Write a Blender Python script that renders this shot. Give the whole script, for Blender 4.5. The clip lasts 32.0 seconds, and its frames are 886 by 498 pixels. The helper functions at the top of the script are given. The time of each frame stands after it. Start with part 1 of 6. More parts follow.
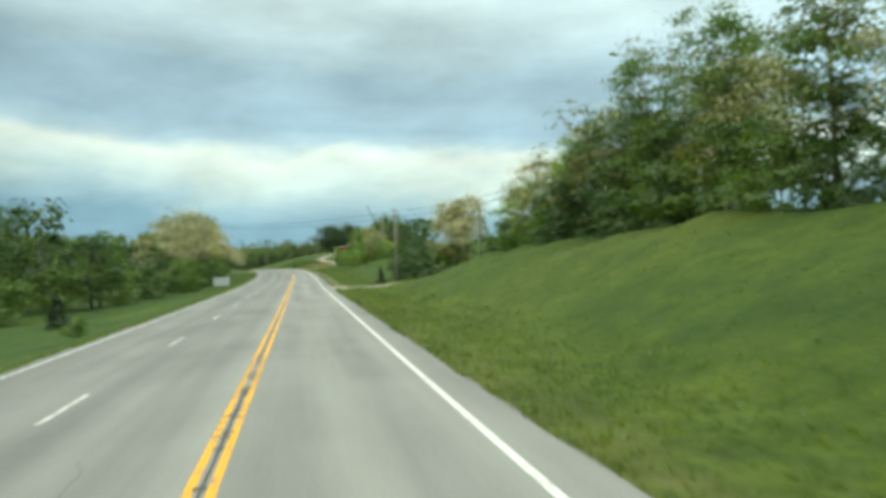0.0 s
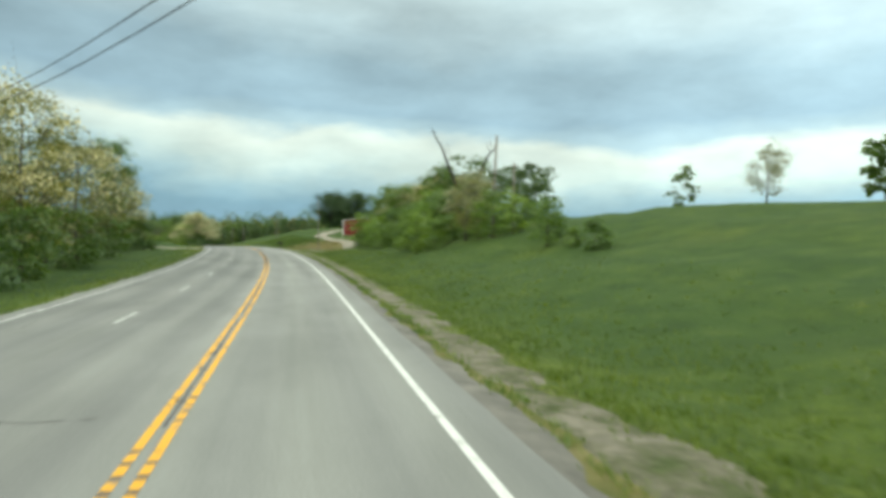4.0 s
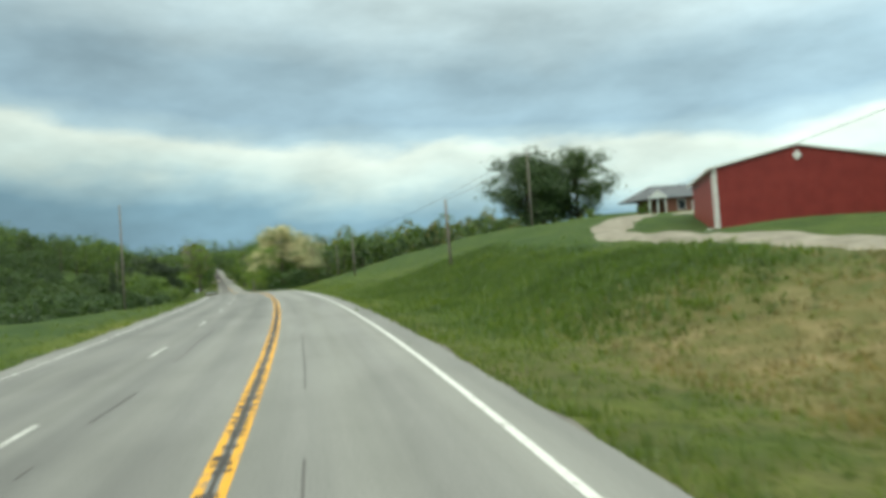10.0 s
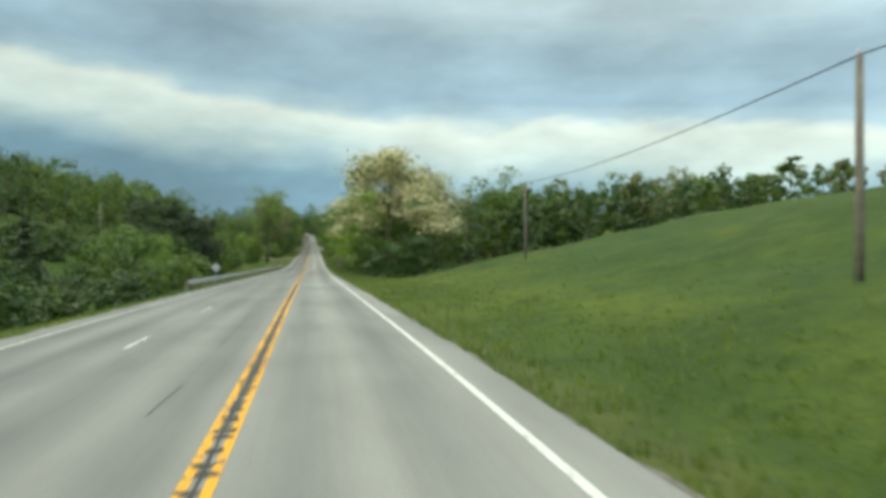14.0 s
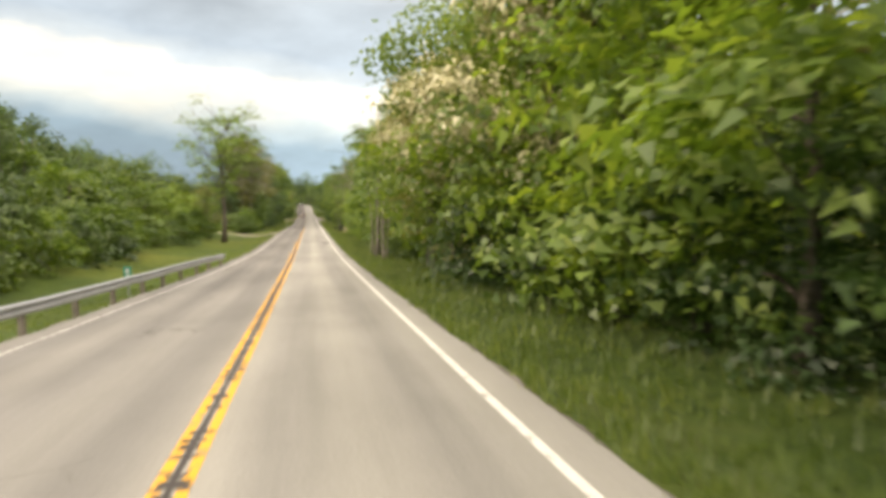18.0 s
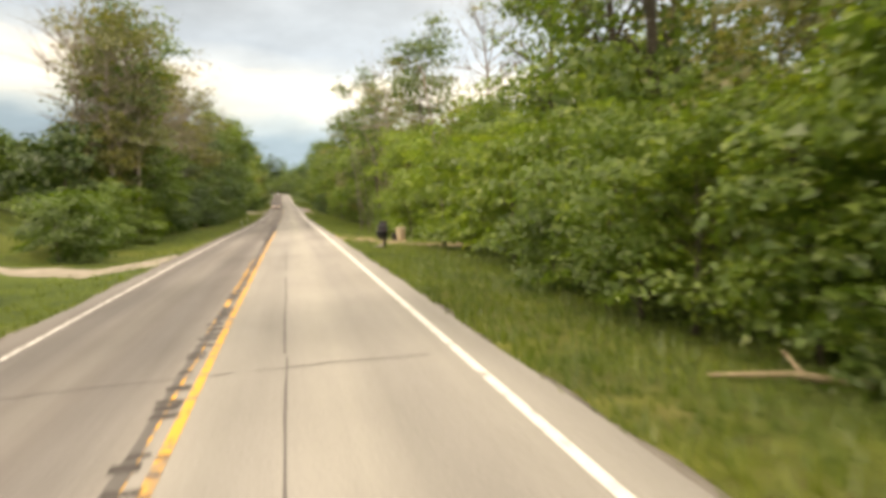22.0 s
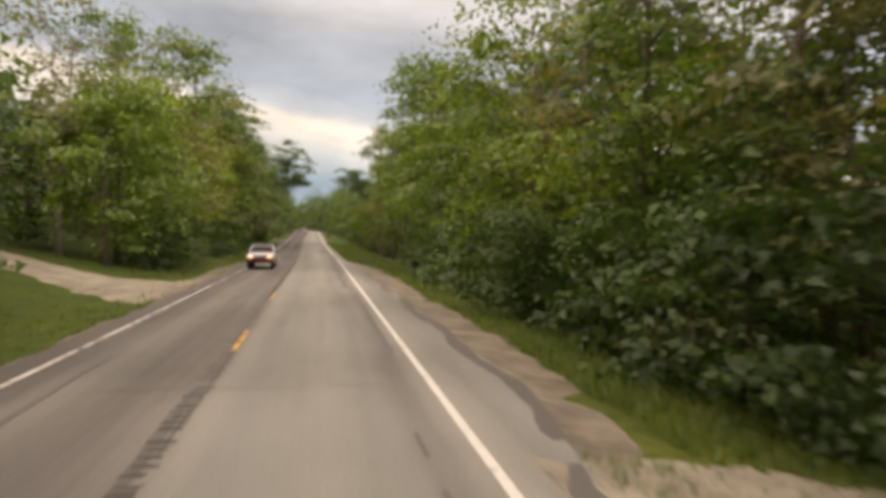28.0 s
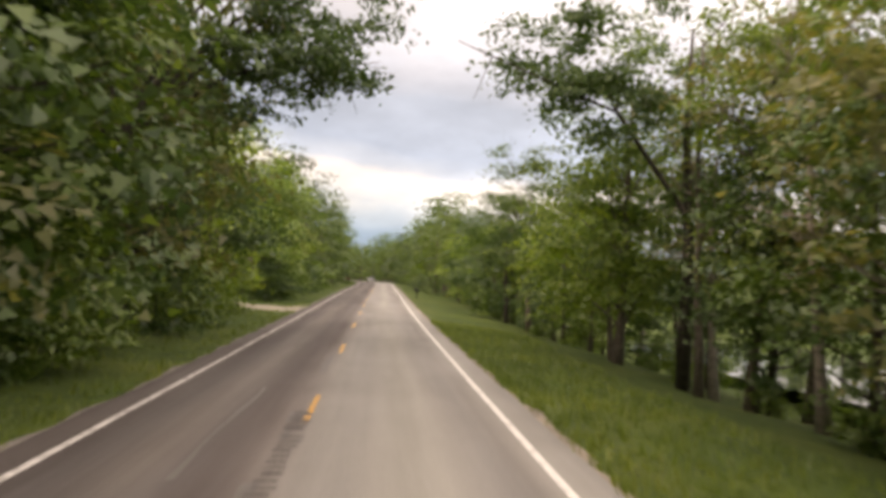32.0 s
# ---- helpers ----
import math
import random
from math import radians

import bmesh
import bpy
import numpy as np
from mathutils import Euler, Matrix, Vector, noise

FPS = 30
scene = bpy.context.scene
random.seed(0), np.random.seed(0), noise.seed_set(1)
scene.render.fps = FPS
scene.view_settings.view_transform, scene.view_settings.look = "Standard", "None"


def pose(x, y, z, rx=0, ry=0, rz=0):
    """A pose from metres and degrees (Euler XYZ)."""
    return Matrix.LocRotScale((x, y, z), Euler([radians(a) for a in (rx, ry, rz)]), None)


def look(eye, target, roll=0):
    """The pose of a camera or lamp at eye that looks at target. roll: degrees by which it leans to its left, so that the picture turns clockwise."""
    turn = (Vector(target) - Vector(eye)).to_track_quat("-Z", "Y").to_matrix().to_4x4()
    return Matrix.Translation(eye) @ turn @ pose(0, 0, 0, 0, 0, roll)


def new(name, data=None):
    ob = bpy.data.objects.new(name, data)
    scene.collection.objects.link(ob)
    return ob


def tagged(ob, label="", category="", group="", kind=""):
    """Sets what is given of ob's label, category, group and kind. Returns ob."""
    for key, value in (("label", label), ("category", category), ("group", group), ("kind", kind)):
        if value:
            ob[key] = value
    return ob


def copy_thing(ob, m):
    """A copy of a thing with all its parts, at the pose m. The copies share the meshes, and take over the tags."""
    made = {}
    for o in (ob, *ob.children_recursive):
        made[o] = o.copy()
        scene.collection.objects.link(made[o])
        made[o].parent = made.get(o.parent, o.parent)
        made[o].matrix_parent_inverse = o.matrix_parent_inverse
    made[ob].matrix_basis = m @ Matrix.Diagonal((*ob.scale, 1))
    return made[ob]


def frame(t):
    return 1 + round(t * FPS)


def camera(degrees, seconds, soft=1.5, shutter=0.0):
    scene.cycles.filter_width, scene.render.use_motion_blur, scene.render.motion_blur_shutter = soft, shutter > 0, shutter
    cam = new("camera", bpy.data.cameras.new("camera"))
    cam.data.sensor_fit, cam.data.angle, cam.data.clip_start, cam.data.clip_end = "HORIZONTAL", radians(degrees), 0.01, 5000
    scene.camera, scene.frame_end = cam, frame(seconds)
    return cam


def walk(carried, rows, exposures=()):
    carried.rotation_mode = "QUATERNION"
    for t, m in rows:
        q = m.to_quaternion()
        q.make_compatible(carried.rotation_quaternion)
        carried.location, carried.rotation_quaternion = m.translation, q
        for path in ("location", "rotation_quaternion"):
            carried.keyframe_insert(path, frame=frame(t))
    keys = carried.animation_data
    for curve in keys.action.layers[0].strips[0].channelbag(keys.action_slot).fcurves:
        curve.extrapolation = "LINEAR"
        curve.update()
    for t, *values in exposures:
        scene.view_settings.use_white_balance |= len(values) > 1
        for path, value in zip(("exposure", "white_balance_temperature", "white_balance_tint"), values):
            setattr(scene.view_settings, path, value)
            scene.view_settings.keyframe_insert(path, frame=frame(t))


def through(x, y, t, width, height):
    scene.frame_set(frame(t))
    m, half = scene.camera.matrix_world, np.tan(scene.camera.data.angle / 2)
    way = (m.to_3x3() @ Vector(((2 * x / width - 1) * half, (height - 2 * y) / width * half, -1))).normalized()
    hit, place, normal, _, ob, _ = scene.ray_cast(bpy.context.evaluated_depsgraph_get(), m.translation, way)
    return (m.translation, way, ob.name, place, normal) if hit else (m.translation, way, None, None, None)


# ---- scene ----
cam = camera(62.61, 32.0, soft=4.2, shutter=0.2)
TURN = 0.000384
# the road's bend (1/km), grade (%) and the way from its yellow line to the far white line (m), every 28 m from s = -20
BEND = [-0.059, -0.1767, 0.1927, -0.0997, -0.2725, 0.6368, 1.2616, 1.2369, 1.0055, 1.8062, 1.0795, 1.139, 1.837, -0.1387, 0.0907, -0.2662, 0.1343, -0.0661, -0.0923, 0.0185, -0.0304, 0.0023, -0.002, -0.0142, 0.0494, 0.1339, 0.1658, 0.1404, 0.0571, -0.1191, -0.0733, -0.0094, -0.0001, -0.0, -0.0, -0.0, -0.0, -0.0, -0.0, -0.0, -0.0]
GRADE = [-1.5806, -1.2995, -1.0348, -0.8983, -0.5513, 0.238, 0.901, 0.7973, 0.2286, -0.5435, -1.0636, -1.5821, -2.1436, -3.1843, -3.4408, -3.3069, -2.7974, -2.2262, -0.7648, -0.1032, -0.4062, -0.7688, -0.5673, -0.2134, 0.759, 1.1467, 1.4585, 1.4138, 1.8226, 2.4815, 2.9825, 3.0062, 2.6746, 2.1959, 1.6948, 1.2374, 0.851, 0.5383, 0.288, 0.081, -0.1043]
WIDE = [6.2618, 6.3065, 6.3798, 6.4499, 6.4951, 6.5324, 6.5738, 6.6338, 6.7157, 6.8061, 6.8612, 6.9274, 6.903, 6.6761, 6.3233, 5.8281, 5.0246, 4.0542, 3.4143, 3.3205, 3.3545, 3.302, 3.1822, 3.0831, 3.2288, 3.1808, 3.1145, 3.1434, 3.2548, 3.5257, 3.6481, 3.7042, 3.7299, 3.7417, 3.7471, 3.7496, 3.7507, 3.7512, 3.7515, 3.7516, 3.7517]
# seconds, eye, a point 10 m ahead, roll
ROWS = [
    (0.0, (1.133, -5.318, 2.487), (3.078, 4.491, 2.542), -2.40),
    (0.5, (1.194, 6.286, 2.303), (3.193, 16.082, 2.475), 0.14),
    (1.0, (1.279, 17.891, 2.138), (3.321, 27.679, 2.278), -0.26),
    (1.5, (1.388, 29.502, 2.031), (3.438, 39.289, 1.945), -0.60),
    (2.0, (1.489, 41.109, 1.821), (3.637, 50.860, 1.262), -2.86),
    (2.5, (1.575, 52.699, 1.790), (3.668, 62.460, 1.207), -4.09),
    (3.0, (1.627, 64.268, 1.589), (4.015, 73.973, 1.258), -2.38),
    (3.5, (1.630, 75.841, 1.588), (3.748, 85.613, 1.426), 0.70),
    (5.5, (1.598, 122.166, 1.439), (3.348, 132.011, 1.326), -0.34),
    (6.0, (1.482, 133.753, 1.478), (3.072, 143.624, 1.302), -2.27),
    (6.5, (1.266, 145.336, 1.577), (2.660, 155.237, 1.748), -3.35),
    (7.0, (0.924, 156.913, 1.658), (2.107, 166.840, 1.872), -3.95),
    (7.5, (0.467, 168.484, 1.781), (1.548, 178.425, 1.774), -3.62),
    (8.0, (-0.180, 180.042, 1.865), (0.881, 189.976, 1.425), -1.91),
    (8.5, (-1.087, 191.580, 1.934), (-0.330, 201.548, 2.177), -3.94),
    (9.0, (-2.183, 203.102, 1.959), (-1.670, 213.085, 2.246), -6.24),
    (9.5, (-3.390, 214.613, 1.948), (-2.894, 224.587, 2.480), -4.61),
    (10.0, (-4.719, 226.116, 1.928), (-4.287, 236.107, 1.963), -4.25),
    (10.5, (-6.196, 237.616, 1.904), (-6.182, 247.615, 1.989), -3.62),
    (11.0, (-7.887, 249.085, 1.764), (-8.229, 259.077, 1.926), -2.82),
    (11.5, (-9.817, 260.512, 1.666), (-10.361, 270.496, 1.828), -0.10),
    (12.0, (-11.968, 271.935, 1.494), (-12.488, 281.922, 1.577), 0.90),
    (12.5, (-14.336, 283.333, 1.396), (-14.768, 293.323, 1.263), 1.08),
    (13.0, (-16.834, 294.727, 1.246), (-17.384, 304.708, 0.950), 0.23),
    (13.5, (-19.385, 306.147, 0.986), (-20.210, 316.106, 0.632), -0.99),
    (14.0, (-22.131, 317.562, 0.622), (-23.003, 327.522, 0.399), -0.75),
    (14.5, (-25.134, 328.922, 0.455), (-26.099, 338.871, 0.177), -0.11),
    (16.5, (-37.722, 374.170, -1.050), (-39.177, 384.044, -1.662), 2.32),
    (17.0, (-40.825, 385.494, -1.518), (-42.005, 395.415, -1.944), 1.84),
    (17.5, (-43.823, 396.865, -1.842), (-44.651, 406.817, -2.356), -0.55),
    (18.0, (-46.800, 408.273, -2.262), (-47.634, 418.220, -2.865), -1.48),
    (18.5, (-49.856, 419.694, -2.607), (-50.891, 429.624, -3.178), -0.66),
    (19.0, (-52.978, 431.148, -2.933), (-54.041, 441.082, -3.352), -1.32),
    (19.5, (-56.123, 442.644, -3.194), (-56.902, 452.608, -3.526), -1.73),
    (20.0, (-59.276, 454.177, -3.436), (-60.001, 464.145, -3.798), -3.75),
    (20.5, (-62.418, 465.748, -3.658), (-63.044, 475.725, -3.914), -3.35),
    (21.0, (-65.542, 477.352, -3.898), (-66.252, 487.321, -4.247), -3.90),
    (21.5, (-68.631, 488.984, -3.855), (-69.403, 498.940, -4.401), -3.17),
    (22.0, (-71.731, 500.635, -4.007), (-72.310, 510.589, -4.780), -3.22),
    (22.5, (-74.879, 512.298, -3.911), (-75.780, 522.213, -4.847), -2.21),
    (23.0, (-78.052, 523.988, -3.920), (-79.144, 533.922, -4.280), -1.97),
    (23.5, (-81.215, 535.720, -3.992), (-82.150, 545.672, -4.276), -1.89),
    (24.0, (-84.363, 547.500, -3.963), (-85.231, 557.461, -4.135), -1.41),
    (24.5, (-87.486, 559.334, -4.148), (-88.127, 569.310, -4.425), 0.66),
    (26.5, (-99.966, 606.882, -4.300), (-101.184, 616.808, -4.322), -0.52),
    (27.0, (-103.160, 618.824, -4.381), (-104.679, 628.705, -4.129), 1.22),
    (27.5, (-106.330, 630.819, -4.414), (-107.676, 640.728, -4.434), 1.87),
    (28.0, (-109.512, 642.838, -4.227), (-110.456, 652.793, -4.306), 0.83),
    (28.5, (-112.747, 654.849, -4.212), (-113.864, 664.778, -3.815), -0.20),
    (29.0, (-116.025, 666.853, -4.038), (-117.311, 676.765, -3.718), 2.10),
    (29.5, (-119.340, 678.854, -3.926), (-121.104, 688.691, -3.556), 2.82),
    (30.0, (-122.704, 690.843, -3.622), (-124.589, 700.662, -3.451), 3.19),
    (30.5, (-126.126, 702.811, -3.571), (-127.448, 712.722, -3.400), 3.98),
    (31.0, (-129.580, 714.777, -3.258), (-130.852, 724.696, -3.165), 1.63),
    (31.5, (-133.036, 726.756, -3.215), (-134.674, 736.610, -2.770), 2.39),
    (32.0, (-136.499, 738.740, -2.851), (-138.376, 748.542, -2.221), 1.87),
]
walk(cam, [(t, look(eye, ahead, roll)) for t, eye, ahead, roll in ROWS],
     exposures=[(0.0, -0.02, 6560, -6), (3.0, -0.1, 6560, -4), (9.0, -0.14, 6560, -4), (11.0, -0.1, 6560, -2), (14.5, -0.15, 6560, -2), (16.0, 0.0, 7000, 6), (17.0, 0.12, 7400, 12), (18.0, 0.54, 8000, 19), (19.0, 0.3, 8200, 21), (20.0, 0.42, 8300, 21), (21.0, 0.52, 8800, 21), (22.0, 0.58, 8600, 21), (23.0, 0.5, 8600, 23), (24.5, 0.42, 8600, 27), (27.0, 0.34, 8200, 27), (28.0, 0.1, 8500, 28), (29.0, 0.3, 8450, 28), (30.0, 0.24, 8900, 26), (32.0, 0.4, 8100, 30)])

# ---- sky and sun ----
world = bpy.data.worlds.new("sky")
scene.world = world
world.use_nodes = True
wn, wl = world.node_tree.nodes, world.node_tree.links
wn.clear()


def link(tree, a, b):
    tree.links.new(a, b)


def calc(nt, op, a, b=0.0, c=0.0):
    m = nt.nodes.new("ShaderNodeMath")
    m.operation = op
    for sock, v in zip(m.inputs, (a, b, c)):
        if isinstance(v, (int, float)):
            sock.default_value = v
        else:
            link(nt, v, sock)
    return m.outputs[0]


def build_sky():
    nt = world.node_tree
    coord = wn.new("ShaderNodeTexCoord")
    sky = wn.new("ShaderNodeTexSky")
    sky.sky_type, sky.sun_disc = "NISHITA", False
    sky.sun_elevation, sky.sun_rotation = radians(34), radians(250)
    sep = wn.new("ShaderNodeSeparateXYZ")
    link(nt, coord.outputs["Generated"], sep.inputs[0])
    # long low cloud bands
    stretch = wn.new("ShaderNodeMapping")
    stretch.inputs["Scale"].default_value = (1.5, 1.5, 4.0)
    stretch.inputs["Location"].default_value = (2.3, 0.4, 1.1)
    link(nt, coord.outputs["Generated"], stretch.inputs[0])
    big = wn.new("ShaderNodeTexNoise")
    big.inputs["Scale"].default_value, big.inputs["Detail"].default_value, big.inputs["Roughness"].default_value = 1.6, 5, 0.5
    link(nt, stretch.outputs[0], big.inputs["Vector"])
    fine = wn.new("ShaderNodeTexNoise")
    fine.inputs["Scale"].default_value, fine.inputs["Detail"].default_value = 4.5, 6
    link(nt, stretch.outputs[0], fine.inputs["Vector"])
    # height above the horizon, wavering
    wav = wn.new("ShaderNodeMath"); wav.operation = "MULTIPLY_ADD"
    link(nt, fine.outputs["Fac"], wav.inputs[0])
    wav.inputs[1].default_value, wav.inputs[2].default_value = 0.07, -0.035
    # the dark cloud's lower edge hangs lower to the east
    slant = calc(nt, "MULTIPLY", sep.outputs["X"], calc(nt, "MULTIPLY_ADD", sep.outputs["X"], -0.08, 0.075))
    high = wn.new("ShaderNodeMath"); high.operation = "ADD"
    link(nt, calc(nt, "ADD", sep.outputs["Z"], slant), high.inputs[0]); link(nt, wav.outputs[0], high.inputs[1])
    ramp = wn.new("ShaderNodeValToRGB")
    el = ramp.color_ramp.elements
    el[0].position, el[0].color = 0.0, (0.26, 0.42, 0.57, 1)
    el[1].position, el[1].color = 1.0, (2.3, 2.28, 2.2, 1)
    for pos, c in ((0.05, (0.28, 0.45, 0.59)), (0.075, (0.44, 0.60, 0.69)), (0.098, (0.68, 0.79, 0.79)), (0.135, (0.82, 0.88, 0.84)), (0.152, (0.48, 0.62, 0.72)), (0.175, (0.38, 0.52, 0.65)),
                   (0.235, (0.43, 0.57, 0.69)), (0.30, (0.63, 0.75, 0.83)), (0.42, (0.82, 0.92, 0.95)), (0.6, (1.35, 1.38, 1.36))):
        e = el.new(pos)
        e.color = (*c, 1)
    link(nt, high.outputs[0], ramp.inputs[0])
    # lighter and darker billows over the bands
    bill = wn.new("ShaderNodeMapRange")
    bill.inputs["From Min"].default_value, bill.inputs["From Max"].default_value = 0.34, 0.66
    bill.inputs["To Min"].default_value, bill.inputs["To Max"].default_value = 0.84, 1.3
    link(nt, big.outputs["Fac"], bill.inputs["Value"])
    mul = wn.new("ShaderNodeMix"); mul.data_type, mul.blend_type = "RGBA", "MULTIPLY"
    mul.inputs["Factor"].default_value = 1.0
    puff = wn.new("ShaderNodeTexNoise")
    puff.inputs["Scale"].default_value, puff.inputs["Detail"].default_value, puff.inputs["Roughness"].default_value = 5.5, 7, 0.6
    link(nt, stretch.outputs[0], puff.inputs["Vector"])
    soft_puff = calc(nt, "MULTIPLY_ADD", puff.outputs["Fac"], 0.55, 0.73)
    link(nt, ramp.outputs["Color"], mul.inputs["A"]); link(nt, calc(nt, "MULTIPLY", bill.outputs[0], soft_puff), mul.inputs["B"])
    side = wn.new("ShaderNodeMath"); side.operation = "MULTIPLY_ADD"
    link(nt, sep.outputs["X"], side.inputs[0])
    side.inputs[1].default_value, side.inputs[2].default_value = 0.28, 1.02
    lit = wn.new("ShaderNodeMix"); lit.data_type, lit.blend_type = "RGBA", "MULTIPLY"
    lit.inputs["Factor"].default_value = 1.0
    link(nt, mul.outputs["Result"], lit.inputs["A"]); link(nt, side.outputs[0], lit.inputs["B"])
    dim = wn.new("ShaderNodeMix"); dim.data_type, dim.blend_type = "RGBA", "MULTIPLY"
    dim.inputs["Factor"].default_value = 1.0
    dim.inputs["B"].default_value = (0.1, 0.1, 0.1, 1)
    link(nt, sky.outputs[0], dim.inputs["A"])
    mix = wn.new("ShaderNodeMix"); mix.data_type = "RGBA"
    mix.inputs["Factor"].default_value = 0.94
    link(nt, dim.outputs["Result"], mix.inputs["A"]); link(nt, lit.outputs["Result"], mix.inputs["B"])
    bg = wn.new("ShaderNodeBackground")
    bg.inputs["Strength"].default_value = 1.0
    link(nt, mix.outputs["Result"], bg.inputs["Color"])
    out = wn.new("ShaderNodeOutputWorld")
    link(nt, bg.outputs[0], out.inputs["Surface"])


build_sky()
sun = new("sun", bpy.data.lights.new("sun", "SUN"))
sun.data.energy, sun.data.angle, sun.data.color = 1.7, radians(14), (1.0, 0.95, 0.86)
sun.matrix_world = look((0, 0, 60), (50, 18, 60 - 36))

# ---- the road's line ----
STEP = np.arange(-300.0, 2600.0, 1.0)
_k = np.interp(STEP, -20 + 28 * np.arange(len(BEND)), BEND) * 1e-3
_g = np.interp(STEP, -20 + 28 * np.arange(len(GRADE)), GRADE) * 1e-2
_k[STEP < -20] = 0
_k[(STEP > 930) & (STEP < 1150)] += .0026
_g[(STEP > 900) & (STEP < 1250)] += .012


def summed(v):
    q = np.concatenate([[0], np.cumsum((v[1:] + v[:-1]) / 2)])
    return q - q[300]


HEAD = summed(_k) + TURN
RX, RY, RZ = summed(-np.sin(HEAD)), summed(np.cos(HEAD)), summed(_g)


def wide(s):
    return np.interp(s, -20 + 28 * np.arange(len(WIDE)), WIDE)


def spot(s, lat, up=0.0):
    """World places s metres along the yellow line, lat metres to its right, up metres over the road."""
    h = np.interp(s, STEP, HEAD)
    return np.stack([np.interp(s, STEP, RX) + lat * np.cos(h), np.interp(s, STEP, RY) + lat * np.sin(h), np.interp(s, STEP, RZ) + up + 0 * s], -1)


def heading(s):
    return float(np.interp(s, STEP, HEAD))


# heights over the road beside it: station, then heights at the given distances
R_LAT = [4.05, 6.5, 9, 12, 16, 20, 28, 40, 60, 100, 200, 500]
R_SEC = {
    -80: [-.05, -.2, -.2, 1.2, 3.0, 4.2, 5.0, 5.4, 6, 7, 9, 12],
    45: [-.05, -.2, -.3, 1.0, 2.6, 3.6, 4.2, 4.8, 6, 7, 9, 12],
    64: [-.05, -.2, -.35, .7, 2.0, 2.9, 3.5, 4.3, 5.5, 7, 9, 12],
    70: [-.05, -.12, -.25, .25, .9, 1.5, 2.3, 3.4, 5.0, 7, 9, 12],
    76: [-.05, -.1, -.15, .05, .2, .35, .8, 2.0, 4.2, 6.6, 9, 12],
    82: [-.05, -.15, -.3, .1, .2, .3, .9, 2.4, 4.6, 6.8, 9, 12],
    90: [-.05, -.2, -.4, -.05, .2, .4, 1.2, 2.8, 4.8, 7, 9, 12],
    102: [-.05, -.2, -.4, .1, .7, 1.3, 2.6, 4.0, 5.6, 7, 9, 12],
    150: [-.05, -.12, -.1, .7, 1.9, 3.0, 4.8, 6, 7, 8, 9, 12],
    190: [-.05, -.12, -.1, .6, 1.3, 2.0, 3.2, 4.4, 5.6, 7, 9, 12],
    200: [-.05, -.12, -.2, -.1, .2, .45, 1.3, 2.9, 4.6, 6.5, 8.5, 12],
    212: [-.05, -.12, -.25, -.35, -.4, -.35, .4, 2.3, 4.4, 6, 8, 12],
    221: [-.05, -.15, -.4, -.45, -.4, -.35, .4, 2.1, 4.2, 6, 8, 12],
    228: [-.05, -.35, -.55, -.7, -.35, 0, 1.0, 2.4, 4.4, 6, 8, 12],
    241: [-.05, -.25, -.45, -.3, .6, 1.4, 2.2, 2.9, 4.4, 6, 8, 12],
    249: [-.05, -.15, .1, .95, 1.7, 2.1, 2.6, 3.1, 4.4, 6, 8, 12],
    267: [-.05, -.2, .2, 1.0, 1.9, 2.5, 2.8, 3.2, 4.6, 6, 8, 12],
    281: [-.05, -.2, .3, 1.1, 2.2, 3.2, 4.1, 4.4, 4.9, 5.6, 8, 12],
    300: [-.05, -.2, .3, 1.1, 2.3, 3.5, 4.9, 5.3, 5.6, 6.2, 8, 12],
    313: [-.05, -.2, .3, 1.0, 2.1, 3.3, 5.4, 6.2, 6.4, 7.0, 9, 12],
    335: [-.05, -.2, .2, .8, 1.7, 2.8, 4.8, 6.8, 8.2, 9, 10, 13],
    370: [-.05, -.2, .0, .5, 1.4, 2.4, 4.2, 6.4, 8.4, 10, 11, 14],
    400: [-.05, -.2, -.3, -.2, .3, 1.0, 2.6, 4.8, 7.4, 10, 12, 15],
    440: [-.05, -.2, -.5, -.7, -.5, 0, 1, 2.6, 5, 9, 12, 15],
    500: [-.05, -.25, -.6, -.8, -.6, -.2, .8, 2.2, 4.6, 9, 12, 15],
    530: [-.05, -.35, -.7, -.9, -.8, -.4, .4, 1.6, 4, 8, 11, 15],
    600: [-.05, -.35, -.7, -.9, -.9, -.6, .2, 1.2, 3, 7, 10, 15],
    700: [-.05, -.2, -.5, -.9, -1.2, -1, -.5, 0, 2, 5, 9, 14],
    745: [-.05, -.25, -.6, -1.1, -1.8, -2.4, -3.2, -3.2, 0, 4, 8, 14],
    830: [-.05, -.25, -.6, -1.1, -2.2, -3.2, -4.3, -4.3, -3, 2, 6, 14],
    880: [-.05, -.2, -.4, -.7, -1.2, -1.8, -2.4, -2.4, -1, 3, 8, 14],
}
L_OFF = [0, 1.6, 4, 8, 14, 22, 34, 55, 90, 200, 480]
